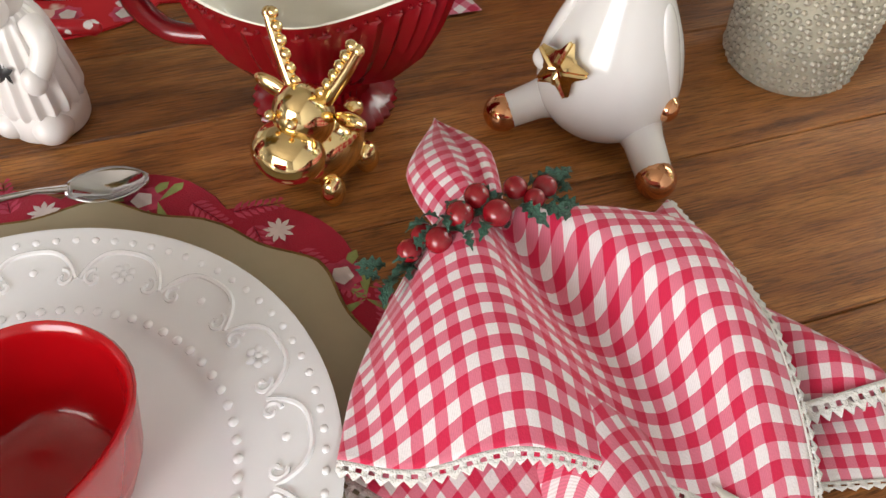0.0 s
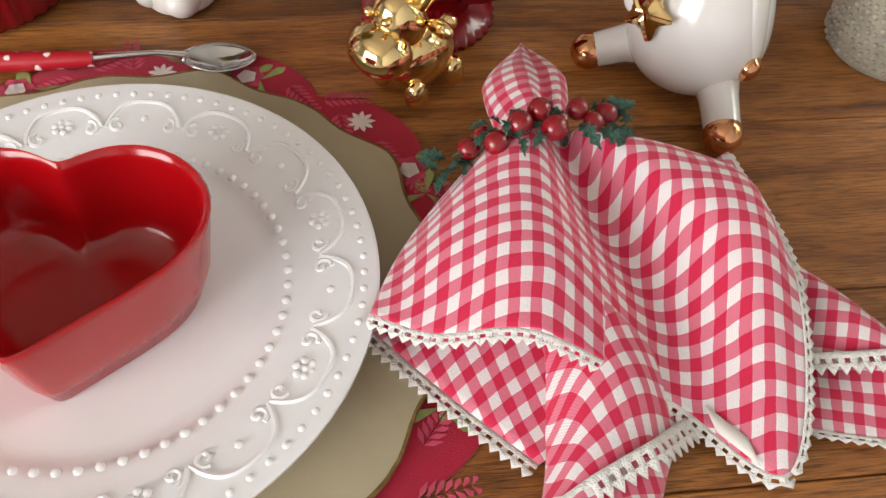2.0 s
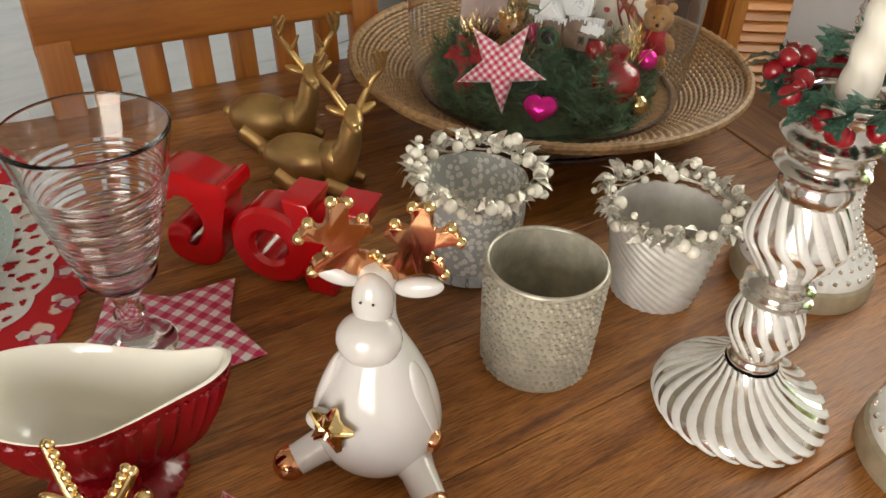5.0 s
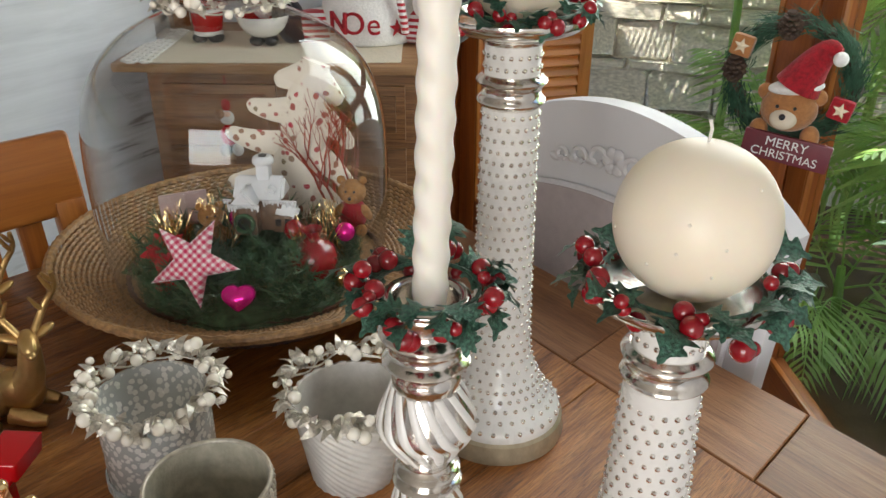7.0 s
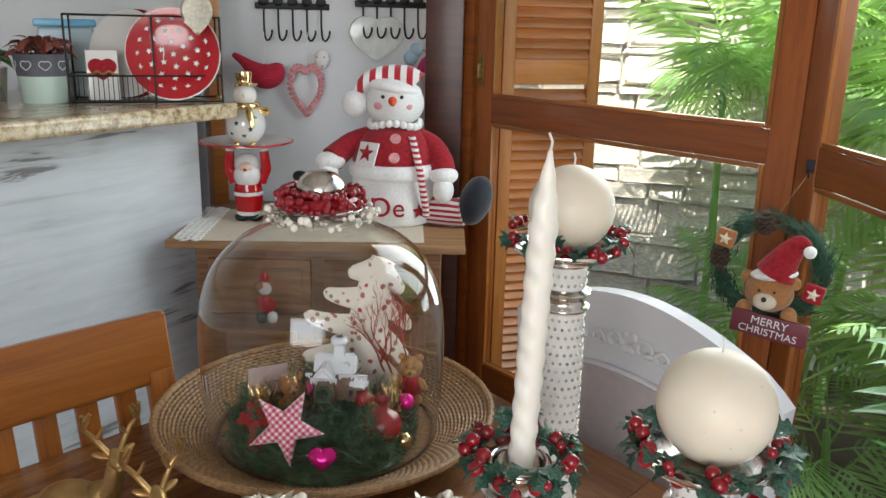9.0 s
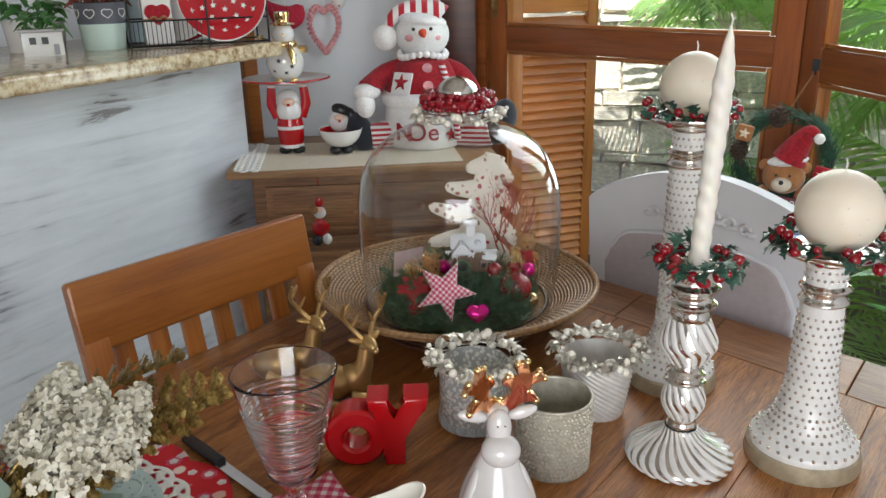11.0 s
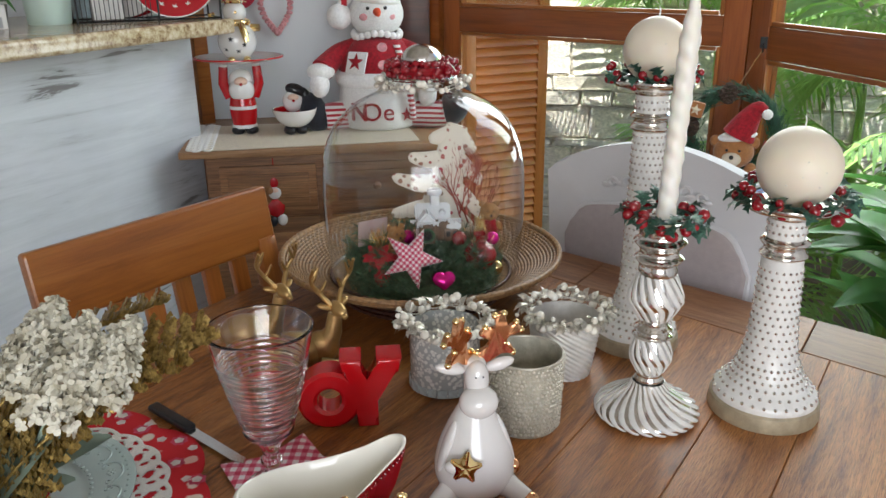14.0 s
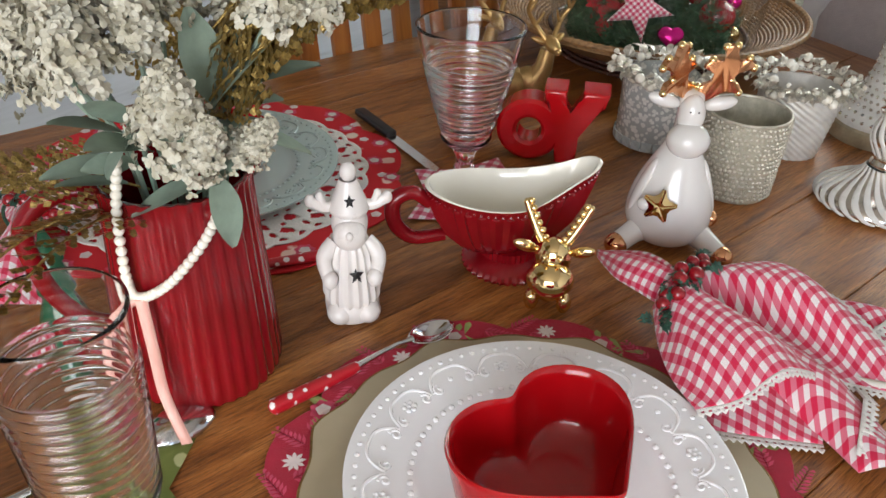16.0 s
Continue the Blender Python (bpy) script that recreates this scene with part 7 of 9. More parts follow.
# ---- two lying gold deer ----
def lying_deer(at, label, s=1.0):
    def tine(p, q, r):
        return tube([p, (Vector(p) + Vector(q)) / 2 + Vector((0, 0, -0.002)), q], [r, r * 0.85, r * 0.5], 8)
    pcs = [(egg((-0.028, 0, 0.031), 0.033, (1.42, 0.92, 0.92)), M_BRASS), (egg((0.012, 0, 0.034), 0.026, (1.1, 0.8, 1.05), (0, -30, 0)), M_BRASS),
           (tube([(0.018, 0, 0.036), (0.032, 0, 0.062), (0.036, 0, 0.090)], [0.021, 0.014, 0.011], 16), M_BRASS),
           (egg((0.046, 0, 0.100), 0.012, (1.6, 0.85, 0.9), (0, 18, 0)), M_BRASS), (egg((0.062, 0, 0.094), 0.006, (1.2, 0.9, 0.9)), M_BRASS),
           (egg((0.034, 0.016, 0.104), 0.009, (0.7, 1.5, 0.5), (20, 0, 20)), M_BRASS), (egg((0.034, -0.016, 0.104), 0.009, (0.7, 1.5, 0.5), (-20, 0, -20)), M_BRASS),
           (tube([(0.010, -0.018, 0.016), (0.036, -0.020, 0.010), (0.046, -0.018, 0.008)], [0.011, 0.008, 0.006], 10), M_BRASS), (tube([(0.010, 0.018, 0.016), (0.034, 0.020, 0.010), (0.042, 0.020, 0.008)], [0.011, 0.008, 0.006], 10), M_BRASS),
           (tube([(-0.045, -0.020, 0.020), (-0.020, -0.030, 0.008), (0.0, -0.030, 0.006)], [0.016, 0.009, 0.006], 10), M_BRASS), (egg((-0.076, 0, 0.034), 0.007), M_BRASS)]
    turn = pose(0.036, 0, 0, 0, 0, -58) @ pose(-0.036, 0, 0)
    for k in (3, 4, 5, 6):
        pcs[k][0].transform(turn)
    for sd in (-1, 1):
        c = through_points([(0.040, sd * 0.003, 0.100), (0.026, sd * 0.022, 0.128), (0.030, sd * 0.036, 0.150), (0.040, sd * 0.036, 0.172)], 10)
        horn = [tube(c, [0.0044 - 0.00018 * i for i in range(11)], 8)]
        for i, L in ((3, 0.020), (6, 0.022), (8, 0.014)):
            horn.append(tine(c[i], c[i] + Vector((0.006, sd * -0.010, L)), 0.0032))
        for bm in horn:
            bm.transform(turn)
            pcs.append((bm, M_BRASS))
    for bm, _ in pcs:
        bm.transform(Matrix.Scale(s, 4))
    return figure("gold_deer", label, "figurine", at, pcs, group="lying gold deer")


lying_deer(pose(0.345, 1.243, TOP, 0, 0, -12), "matt antique-gold deer with tall antlers lying on the table", 1.0)
lying_deer(pose(0.277, 1.343, TOP, 0, 0, -8), "matt antique-gold deer with tall antlers lying behind the other", 1.0)

# ---- the second place setting ----
QX, QY = -0.077, 1.008
mat2 = solo("floral_placemat", slab(scallop(10, 0.244, 0.018, 0.7, 12), 0, 0.0022, 0.0008, 1), M_FLORAL2, "scalloped scarlet floral cotton placemat under a doily", "placemat", (QX, QY, TOP + 0.0003))
rq = random.Random(12)
for i in range(54):
    a, rr = 2 * math.pi * (i + rq.uniform(-0.25, 0.25)) / 27, rq.uniform(0.205, 0.216) if i < 27 else rq.uniform(0.224, 0.234)
    for kind, dz in (("rose", 0.0003), ("heart", 0.0006)) if i % 2 else (("heart", 0.0003),):
        o = new("printed_rose" if kind == "rose" else "printed_blossom", prints[kind])
        o.parent = mat2
        o.matrix_basis = pose(rr * math.cos(a), rr * math.sin(a), 0.0022 + dz, 0, 0, rq.uniform(0, 360))


def doily(R, at):
    """A lace doily with real holes: rings of petals, loops and a scalloped edge."""
    d = thing("lace_doily", "white cut-work lace doily between mat and plate", "doily", at)
    part("centre", lathe([(0.0, 0.0), (R * 0.66, 0.0), (R * 0.66, 0.0012), (0.0, 0.0012)], 64), M_LACE, d)
    turns, steps = 480, 30

    def cut(u, a):
        """Rows of round eyelets, teardrops and loops."""
        for n, c, h, w, ph in ((48, 0.10, 0.05, 0.20, 0.0), (24, 0.32, 0.12, 0.20, 0.5), (48, 0.42, 0.05, 0.16, 0.25), (24, 0.60, 0.09, 0.13, 0.0), (48, 0.66, 0.10, 0.15, 0.25), (48, 0.86, 0.05, 0.18, 0.0)):
            k = (a * n / (2 * math.pi) + ph) % 1.0 - 0.5
            if ((u - c) / h) ** 2 + (k / w) ** 2 < 1:
                return True
        return False
    bm = bmesh.new()
    edge = [[bm.verts.new(((R * (0.655 + (0.345 - 0.03 * (1 - abs(math.sin(12 * a)))) * j / steps)) * math.cos(a), (R * (0.655 + (0.345 - 0.03 * (1 - abs(math.sin(12 * a)))) * j / steps)) * math.sin(a), 0.0012)) for j in range(steps + 1)] for a in [2 * math.pi * i / turns for i in range(turns)]]
    for i in range(turns):
        for j in range(steps):
            if not cut((j + 0.5) / steps, 2 * math.pi * (i + 0.5) / turns):
                k = (i + 1) % turns
                bm.faces.new((edge[i][j], edge[i][j + 1], edge[k][j + 1], edge[k][j]))
    bmesh.ops.delete(bm, geom=[v for v in bm.verts if not v.link_faces], context="VERTS")
    thick(part("cut_work_edging", bm, M_LACE, d), 0.0009)


doily(0.196, (QX, QY, TOP + 0.0030))
relief_plate((QX + 0.003, QY, TOP + 0.0055), 0.154, M_AQUA, "pale aqua plate with raised flower border", True)
heart_bowl(pose(-0.080, 1.002, TOP + 0.0145, 0, 0, 200), 0.148, 0.062, "glossy red heart-shaped ceramic bowl on the aqua plate")


def knife(at, label):
    k = thing("knife", label, "knife", at, group="cutlery")
    bl = slab([(0.0, -0.008), (0.10, -0.008), (0.118, -0.002), (0.112, 0.007), (0.0, 0.008)], 0, 0.0016, 0.0004, 1)
    part("blade", bl, M_STEEL, k)
    part("handle", box(0.095, 0.017, 0.010, (-0.047, 0, 0.004), 0.004, 3), M_BLACK, k, "black handle")
    return k


knife(pose(0.148, 1.115, TOP + 0.0035, 0, 0, -60), "steel knife with black handle beside the scarlet mat")


def fork(at, label):
    f = thing("fork", label, "fork", at, group="cutlery")
    part("handle", tube([(0.0, 0, 0.006), (0.004, 0, 0.006), (0.05, 0, 0.006), (0.095, 0, 0.007)], [0.003, 0.006, 0.0056, 0.0046], 14), M_DOTS, f, "red handle with white dots")
    part("neck", tube([(0.09, 0, 0.007), (0.12, 0, 0.009), (0.15, 0, 0.008)], [0.004, 0.0028, 0.004], 10), M_STEEL, f)
    part("head", box(0.024, 0.024, 0.0025, (0.160, 0, 0.008), 0.001, 1), M_STEEL, f)
    for i in range(4):
        part("tine", tube([(0.17, (i - 1.5) * 0.0064, 0.008), (0.20, (i - 1.5) * 0.0064, 0.0065), (0.21, (i - 1.5) * 0.006, 0.008)], [0.0018, 0.0015, 0.0008], 6), M_STEEL, f)
    return f


fork(pose(0.090, 0.822, TOP + 0.003, 0, 0, 197), "steel fork with red polka-dot handle beside the doily")

# a second napkin in its ring, at the far setting
nap2 = thing("napkin", "red gingham napkin gathered in a ring beside the aqua plate", "napkin", (-0.24, 0.84, TOP))
e2 = cloth([[(-0.012, 0.002, 0.035), (0.0, 0.0, 0.055), (0.014, 0.004, 0.035)],
            [(-0.05, 0.05, 0.02), (0.01, 0.045, 0.052), (0.055, 0.045, 0.022)],
            [(-0.09, 0.11, 0.006), (-0.02, 0.115, 0.04), (0.04, 0.11, 0.012), (0.10, 0.09, 0.006)]], 30, 20, "main_fold", nap2, M_GINGHAM)
e3 = cloth([[(-0.012, -0.002, 0.035), (0.0, 0.0, 0.055), (0.014, -0.002, 0.035)],
            [(-0.03, -0.05, 0.02), (0.01, -0.05, 0.045), (0.04, -0.05, 0.02)],
            [(-0.03, -0.11, 0.006), (0.01, -0.12, 0.02), (0.05, -0.10, 0.006)]], 24, 16, "ear_fold", nap2, M_GINGHAM)
napkin_ring(pose(-0.24, 0.84, TOP + 0.042, 0, 0, 80), 8)

# ---- the pitcher with flowers ----
VX, VY = -0.022, 0.660
pitcher = thing("red_pitcher", "tall ribbed red ceramic pitcher holding flowers", "pitcher", pose(VX, VY, TOP, 0, 0, 0))
pp = smooth_profile([(0.060, 0.0), (0.066, 0.006), (0.066, 0.03), (0.063, 0.09), (0.060, 0.14), (0.058, 0.185), (0.060, 0.197)], 6)
part("body", lathe([(0.0, 0.0)] + pp + [(r - 0.004, z) for r, z in pp[::-1] if z > 0.01] + [(0.0, 0.012)], 144, lambda a, k, r, z: (r * (1 + (0.018 * math.cos(36 * a) if k <= len(pp) else 0)), z)), M_DARKRED, pitcher, sharp=80)
part("handle", tube(through_points([(-0.050, -0.006, 0.176), (-0.085, -0.012, 0.182), (-0.117, -0.018, 0.155), (-0.112, -0.018, 0.10), (-0.090, -0.012, 0.062), (-0.056, -0.006, 0.050)], 24), 0.008, 12), M_DARKRED, pitcher)
# flowers
bunch = thing("flower_arrangement", "cream lilac blooms, sage leaves and gold ferns in the pitcher", "flowers", (VX, VY, TOP + 0.17))
gf = random.Random(77)


def bloom(R, L, n, seed):
    """A lilac head: many small four-petalled florets on a cone."""
    gg = random.Random(seed)
    bm = bmesh.new()
    for i in range(n):
        t = gg.random() ** 0.8
        a = gg.uniform(0, 2 * math.pi)
        # clusters of florets leave lobes and gaps in the outline
        lobe = 0.80 + 0.22 * math.sin(3 * a + 9 * t + seed) * math.sin(11 * t + 2 * seed)
        r = R * (1 - t) ** 0.55 * lobe * gg.uniform(0.55, 1.15)
        p = Vector((r * math.cos(a), r * math.sin(a), L * t * gg.uniform(0.94, 1.08)))
        nrm = (Vector((math.cos(a) + gg.uniform(-0.5, 0.5), math.sin(a) + gg.uniform(-0.5, 0.5), 0.35 + t))).normalized()
        q = nrm.to_track_quat("Z", "Y").to_matrix().to_4x4()
        sp = gg.uniform(0, 90)
        for k in range(5):
            w = gg.uniform(0.0050, 0.0105)
            m = Matrix.Translation(p) @ q @ pose(0, 0, 0, 0, 0, sp + 72 * k) @ pose(0, 0, 0, 0, gg.uniform(-65, 15), 0)
            vs = [bm.verts.new(m @ Vector(c)) for c in ((0, 0, 0), (w * 0.45, -w * 0.40, 0.0012), (w * 0.85, -w * 0.30, 0.0004), (w, 0, -0.0012), (w * 0.85, w * 0.30, 0.0004), (w * 0.45, w * 0.40, 0.0012))]
            bm.faces.new(vs)
    return bm


blooms = [mesh_of("bloom", bloom(0.046, 0.100, 460, s), M_PETAL, 180) for s in (1, 2, 3)]
stemtop = Vector((0, 0, 0.0))
for x, y, z, q in ((-0.004, 0.612, 1.000, 1.05), (0.046, 0.618, 0.985, 0.6), (0.014, 0.605, 0.985, 0.75), (-0.058, 0.62, 1.055, 1.1), (-0.030, 0.645, 1.070, 1.0), (0.070, 0.650, 1.080, 0.95), (0.098, 0.650, 1.085, 0.8), (0.056, 0.665, 1.090, 0.9), (-0.09, 0.64, 1.050, 1.0), (-0.115, 0.69, 1.015, 1.1), (-0.02, 0.69, 1.075, 1.1), (0.03, 0.72, 1.05, 0.9)):
    p = Vector((x - VX, y - VY, z - TOP - 0.17))
    d = Vector((p.x, p.y, max(p.z, 0.05) + 0.03)).normalized()
    o = new("bloom", gf.choice(blooms))
    o.parent = bunch
    o.matrix_basis = Matrix.Translation(p) @ d.to_track_quat("Z", "Y").to_matrix().to_4x4() @ pose(0, 0, -0.02 * q, 0, 0, gf.uniform(0, 360)) @ Matrix.Diagonal((q * 0.70, q * 0.70, q * 0.74, 1))
    part("stem", tube([(p.x * 0.15, p.y * 0.15, -0.10), (p.x * 0.4, p.y * 0.4, p.z * 0.4), tuple(p)], 0.0022, 6), M_SAGE, bunch)
sage = mesh_of("sage_leaf", grid(10, 4, lambda s, t: (0.075 * s, (t - 0.5) * 0.036 * math.sin(math.pi * (0.05 + 0.92 * s)) ** 0.8, -0.020 * s * s + 0.15 * abs(t - 0.5) * 0.03)), M_SAGE, 80)
for i in range(22):
    a = gf.uniform(0, 360) if i > 5 else gf.uniform(-120, 20)
    o = new("sage_leaf", sage)
    o.parent = bunch
    q = gf.uniform(0.45, 0.8)
    o.matrix_basis = pose(0.035 * math.cos(radians(a)), 0.035 * math.sin(radians(a)), gf.uniform(0.0, 0.09), gf.uniform(-40, 40), gf.uniform(-60, 20), a) @ Matrix.Diagonal((q, q, q, 1))


def fern(L, seed):
    gg = random.Random(seed)
    bm = bmesh.new()
    sp = [Vector((L * t, 0, 0.10 * L * math.sin(math.pi * t) - 0.15 * L * t * t)) for t in [i / 14 for i in range(15)]]
    add(bm, tube(sp, 0.0012, 5))
    for i in range(2, 15):
        for s in (-1, 1):
            l2 = 0.36 * L * (1 - 0.85 * i / 15) * gg.uniform(0.8, 1.1)
            d = Vector((0.65, s * 0.75, gg.uniform(-0.1, 0.1))).normalized()
            for k in range(7):
                c = sp[i] + d * l2 * (k + 1) / 7
                for s2 in (-1, 1):
                    e = c + Vector((0.5, s2 * 0.5 * (1 if s > 0 else 1), gg.uniform(-0.3, 0.3))) * 0.010
                    w = Vector((0.0022, 0.0022 * -s2, 0.001))
                    bm.faces.new([bm.verts.new(c - w * 0.4), bm.verts.new((c + e) / 2 + w), bm.verts.new(e), bm.verts.new((c + e) / 2 - w)])
    return bm


ferns = [mesh_of("gold_fern", fern(0.155, s), M_GOLDFERN, 180) for s in (5, 6)]
for a, tl, z, q, rl in ((5, -40, 0.060, 1.1, 20), (24, -30, 0.07, 1.15, -30), (-8, -46, 0.060, 1.0, 45), (40, -35, 0.05, 1.0, 0), (15, -50, 0.05, 0.9, 30), (30, -58, 0.06, 0.9, -20), (215, 0, 0.0, 0.95, 30), (190, -12, 0.01, 0.9, -20), (240, -10, 0.0, 0.9, 10), (95, -30, 0.05, 0.9, 10), (60, -40, 0.06, 0.95, -50), (14, -24, 0.105, 1.15, 25), (30, -34, 0.10, 1.1, -15)):
    o = new("gold_fern", gf.choice(ferns))
    o.parent = bunch
    o.matrix_basis = pose(0.02 * math.cos(radians(a)), 0.02 * math.sin(radians(a)), z, rl, tl, a) @ Matrix.Diagonal((q, q, q, 1))
# long leaves that hang over the rim and stand between the blooms
for x, y, z, tilt, a, q in ((0.040, -0.046, 0.046, 62, -40, 0.75), (0.034, -0.045, 0.040, 8, -165, 0.75), (0.042, -0.020, 0.085, -60, 10, 0.95), (0.050, -0.010, 0.095, -25, 15, 0.9), (0.040, -0.010, 0.085, -75, 120, 0.9), (0.060, -0.030, 0.072, 10, 10, 0.7)):
    o = new("sage_leaf", sage)
    o.parent = bunch
    o.matrix_basis = pose(x, y, z, 0, tilt, a) @ Matrix.Diagonal((q, q, q, 1))
# pearl string and satin ribbon round the pitcher's neck
string = thing("pearl_string", "string of small ivory pearls hung over the red pitcher", "bead string", (VX, VY, TOP))
sm = mesh_of("pearl", ball(0.0042, (0, 0, 0), (1, 1, 1), 10, 7), M_PEARL)
path = through_points([(-0.022, -0.050, 0.235), (-0.028, -0.058, 0.19), (-0.030, -0.062, 0.135), (-0.022, -0.066, 0.122), (0.002, -0.064, 0.134), (0.030, -0.054, 0.166), (0.046, -0.036, 0.196)], 44)
for p in path:
    o = new("pearl", sm)
    o.parent = string
    o.matrix_basis = Matrix.Translation(p)
rib = thing("satin_ribbon", "thin pink satin ribbon hanging from the pearl string", "ribbon", (VX, VY, TOP))
for k, pts in enumerate(([(-0.020, -0.070, 0.123), (-0.016, -0.078, 0.08), (-0.012, -0.086, 0.04), (0.004, -0.104, 0.004)], [(-0.022, -0.070, 0.123), (-0.042, -0.072, 0.105), (-0.046, -0.076, 0.075), (-0.030, -0.082, 0.045)])):
    c = through_points(pts, 20)
    thick(part("tail", grid(20, 2, lambda s, t: c[round(s * 20)] + Vector((0.0085, 0.002, 0.0)) * (t - 0.5)), M_RIBBON, rib), 0.0006)
ladle = thing("serving_spoon", "large steel serving spoon lying by the pitcher", "spoon", pose(-0.030, 0.579, TOP + 0.001, 0, 0, 216), group="cutlery")
thick(part("bowl", grid(14, 10, lambda a, b: (-0.030 + 0.062 * a, (b - 0.5) * 0.046 * math.sin(math.pi * (0.04 + 0.92 * a)) ** 0.55, 0.002 + 0.011 * (1 - (2 * b - 1) ** 2) * math.sin(math.pi * (0.05 + 0.9 * a)))), M_STEEL, ladle), 0.0012)
part("neck", tube([(0.030, 0, 0.003), (0.06, 0, 0.006), (0.12, 0, 0.004), (0.15, 0, 0.003)], [0.004, 0.003, 0.004, 0.005], 10), M_STEEL, ladle)
M_GREENCLOTH = spotted("green_print_cotton", (0.12, 0.15, 0.03), (0.36, 0.38, 0.18), 40.0, 0.25, rough=0.9)
cushion_star(0.080, 0.042, 0.0022, M_GREENCLOTH, "star_coaster", "flat olive green printed star coaster under a tumbler", pose(-0.064, 0.503, TOP + 0.0026, 0, 0, -40), "coaster")
figure("tree_figurine", "small dark green tree figurine with snowy white foot", "figurine", pose(-0.155, 0.700, TOP), [
    (lathe([(0.0, 0.0), (0.022, 0.0), (0.024, 0.012), (0.012, 0.022), (0.0, 0.024)], 28), M_WHITE),
    (lathe([(0.024, 0.02), (0.012, 0.055), (0.018, 0.055), (0.008, 0.085), (0.012, 0.085), (0.0, 0.125)], 28), surface("green_glaze", (0.02, 0.10, 0.05), rough=0.2, coat=0.4))])


# ---- on the sideboard ----
ST = 0.822


def lettering(text, size, depth, material_name=None):
    """Raised letters in the built-in font, as a mesh lying in the xy plane."""
    cu = bpy.data.curves.new("lettering", "FONT")
    cu.body, cu.size, cu.extrude, cu.align_x, cu.align_y = text, size, depth, "CENTER", "CENTER"
    ob = bpy.data.objects.new("lettering", cu)
    scene.collection.objects.link(ob)
    me = bpy.data.meshes.new_from_object(ob.evaluated_get(bpy.context.evaluated_depsgraph_get()))
    bm = bmesh.new()
    bm.from_mesh(me)
    bpy.data.objects.remove(ob)
    bpy.data.curves.remove(cu)
    bpy.data.meshes.remove(me)
    return bm


runner = thing("table_runner", "linen runner with a white lace end on the sideboard", "runner", pose(0.60, 2.80, ST, 0, 0, -9))
part("linen", box(0.66, 0.40, 0.002, (0.06, -0.055, 0.0012), 0.0005, 1), M_BURLAP, runner)
lb = bmesh.new()
for i in range(12):
    for j in range(4):
        pts = [(-0.262 - 0.018 * j + 0.013 * math.cos(b), -0.240 + 0.034 * i + (0.017 if j % 2 else 0) + 0.016 * math.sin(b), 0.002) for b in [2 * math.pi * k / 12 for k in range(12)]]
        add(lb, tube(pts, 0.0035, 5, closed=True))
tagged(part("lace_end", lb, M_LACE, runner, "white lace end"), kind="stuff")

# the big stuffed snowman
M_KNIT = surface("white_knit", (0.74, 0.73, 0.71), rough=0.95, var=0.12, scale=180, bump=1.0, bscale=240, sheen=0.3)


def stripes(name, c1, c2, scale, axis=2):
    m, N, L, P = nodes_of(name)
    tc = N.new("ShaderNodeTexCoord")
    sep = N.new("ShaderNodeSeparateXYZ")
    L.new(tc.outputs["Object"], sep.inputs["Vector"])
    mul = N.new("ShaderNodeMath")
    mul.operation, mul.inputs[1].default_value = "MULTIPLY", scale
    L.new(sep.outputs[axis], mul.inputs[0])
    fr = N.new("ShaderNodeMath")
    fr.operation = "FRACT"
    L.new(mul.outputs["Value"], fr.inputs[0])
    r = ramp(N, [(0.0, c1), (0.5, c2)])
    r.color_ramp.interpolation = "CONSTANT"
    L.new(fr.outputs["Value"], r.inputs["Fac"])
    L.new(r.outputs["Color"], P.inputs["Base Color"])
    P.inputs["Roughness"].default_value = 0.95
    P.inputs["Sheen Weight"].default_value = 0.4
    n2 = node(N, "ShaderNodeTexNoise", Scale=300.0)
    L.new(tc.outputs["Object"], n2.inputs["Vector"])
    b = node(N, "ShaderNodeBump", Strength=0.6, Distance=0.002)
    L.new(n2.outputs["Fac"], b.inputs["Height"])
    L.new(b.outputs["Normal"], P.inputs["Normal"])
    return m


M_HAT = stripes("candy_stripe_knit", (0.45, 0.012, 0.025), (0.80, 0.78, 0.76), 26.0, 0)
M_SCARF = stripes("scarf_stripe_knit", (0.40, 0.012, 0.025), (0.70, 0.68, 0.66), 60.0, 2)
sn = []
sn.append((lathe(smooth_profile([(0.0, 0.0), (0.11, 0.0), (0.135, 0.03), (0.140, 0.075), (0.132, 0.16)], 5), 40), M_KNIT))
sn.append((lathe(smooth_profile([(0.134, 0.146), (0.146, 0.156), (0.146, 0.184), (0.134, 0.196)], 4), 40), M_FLEECE))
sn.append((lathe(smooth_profile([(0.136, 0.19), (0.130, 0.225), (0.108, 0.27), (0.07, 0.300), (0.0, 0.308)], 5), 40), M_FELT_RED))
sn.append((egg((0, -0.006, 0.378), 0.082, (1.12, 0.95, 0.95), u=32, v=20), M_KNIT))
for i in range(22):
    a = 2 * math.pi * i / 22
    sn.append((egg((0.078 * math.cos(a), -0.006 + 0.07 * math.sin(a), 0.313 + 0.006 * math.sin(3 * a)), 0.0125, u=10, v=8), M_FLEECE))
sn.append((egg((0, -0.010, 0.425), 0.073, (1.15, 1.05, 0.36), (0, 8, 0)), M_FLEECE))
hatp = through_points([(0.060, 0, 0.430), (0.030, 0, 0.452), (-0.030, 0, 0.458), (-0.085, -0.015, 0.445), (-0.118, -0.02, 0.405)], 22)
sn.append((tube(hatp, [0.050 - 0.0016 * i for i in range(23)], 20), M_HAT))
sn.append((egg((-0.124, -0.022, 0.372), 0.042, u=20, v=14), M_FLEECE))
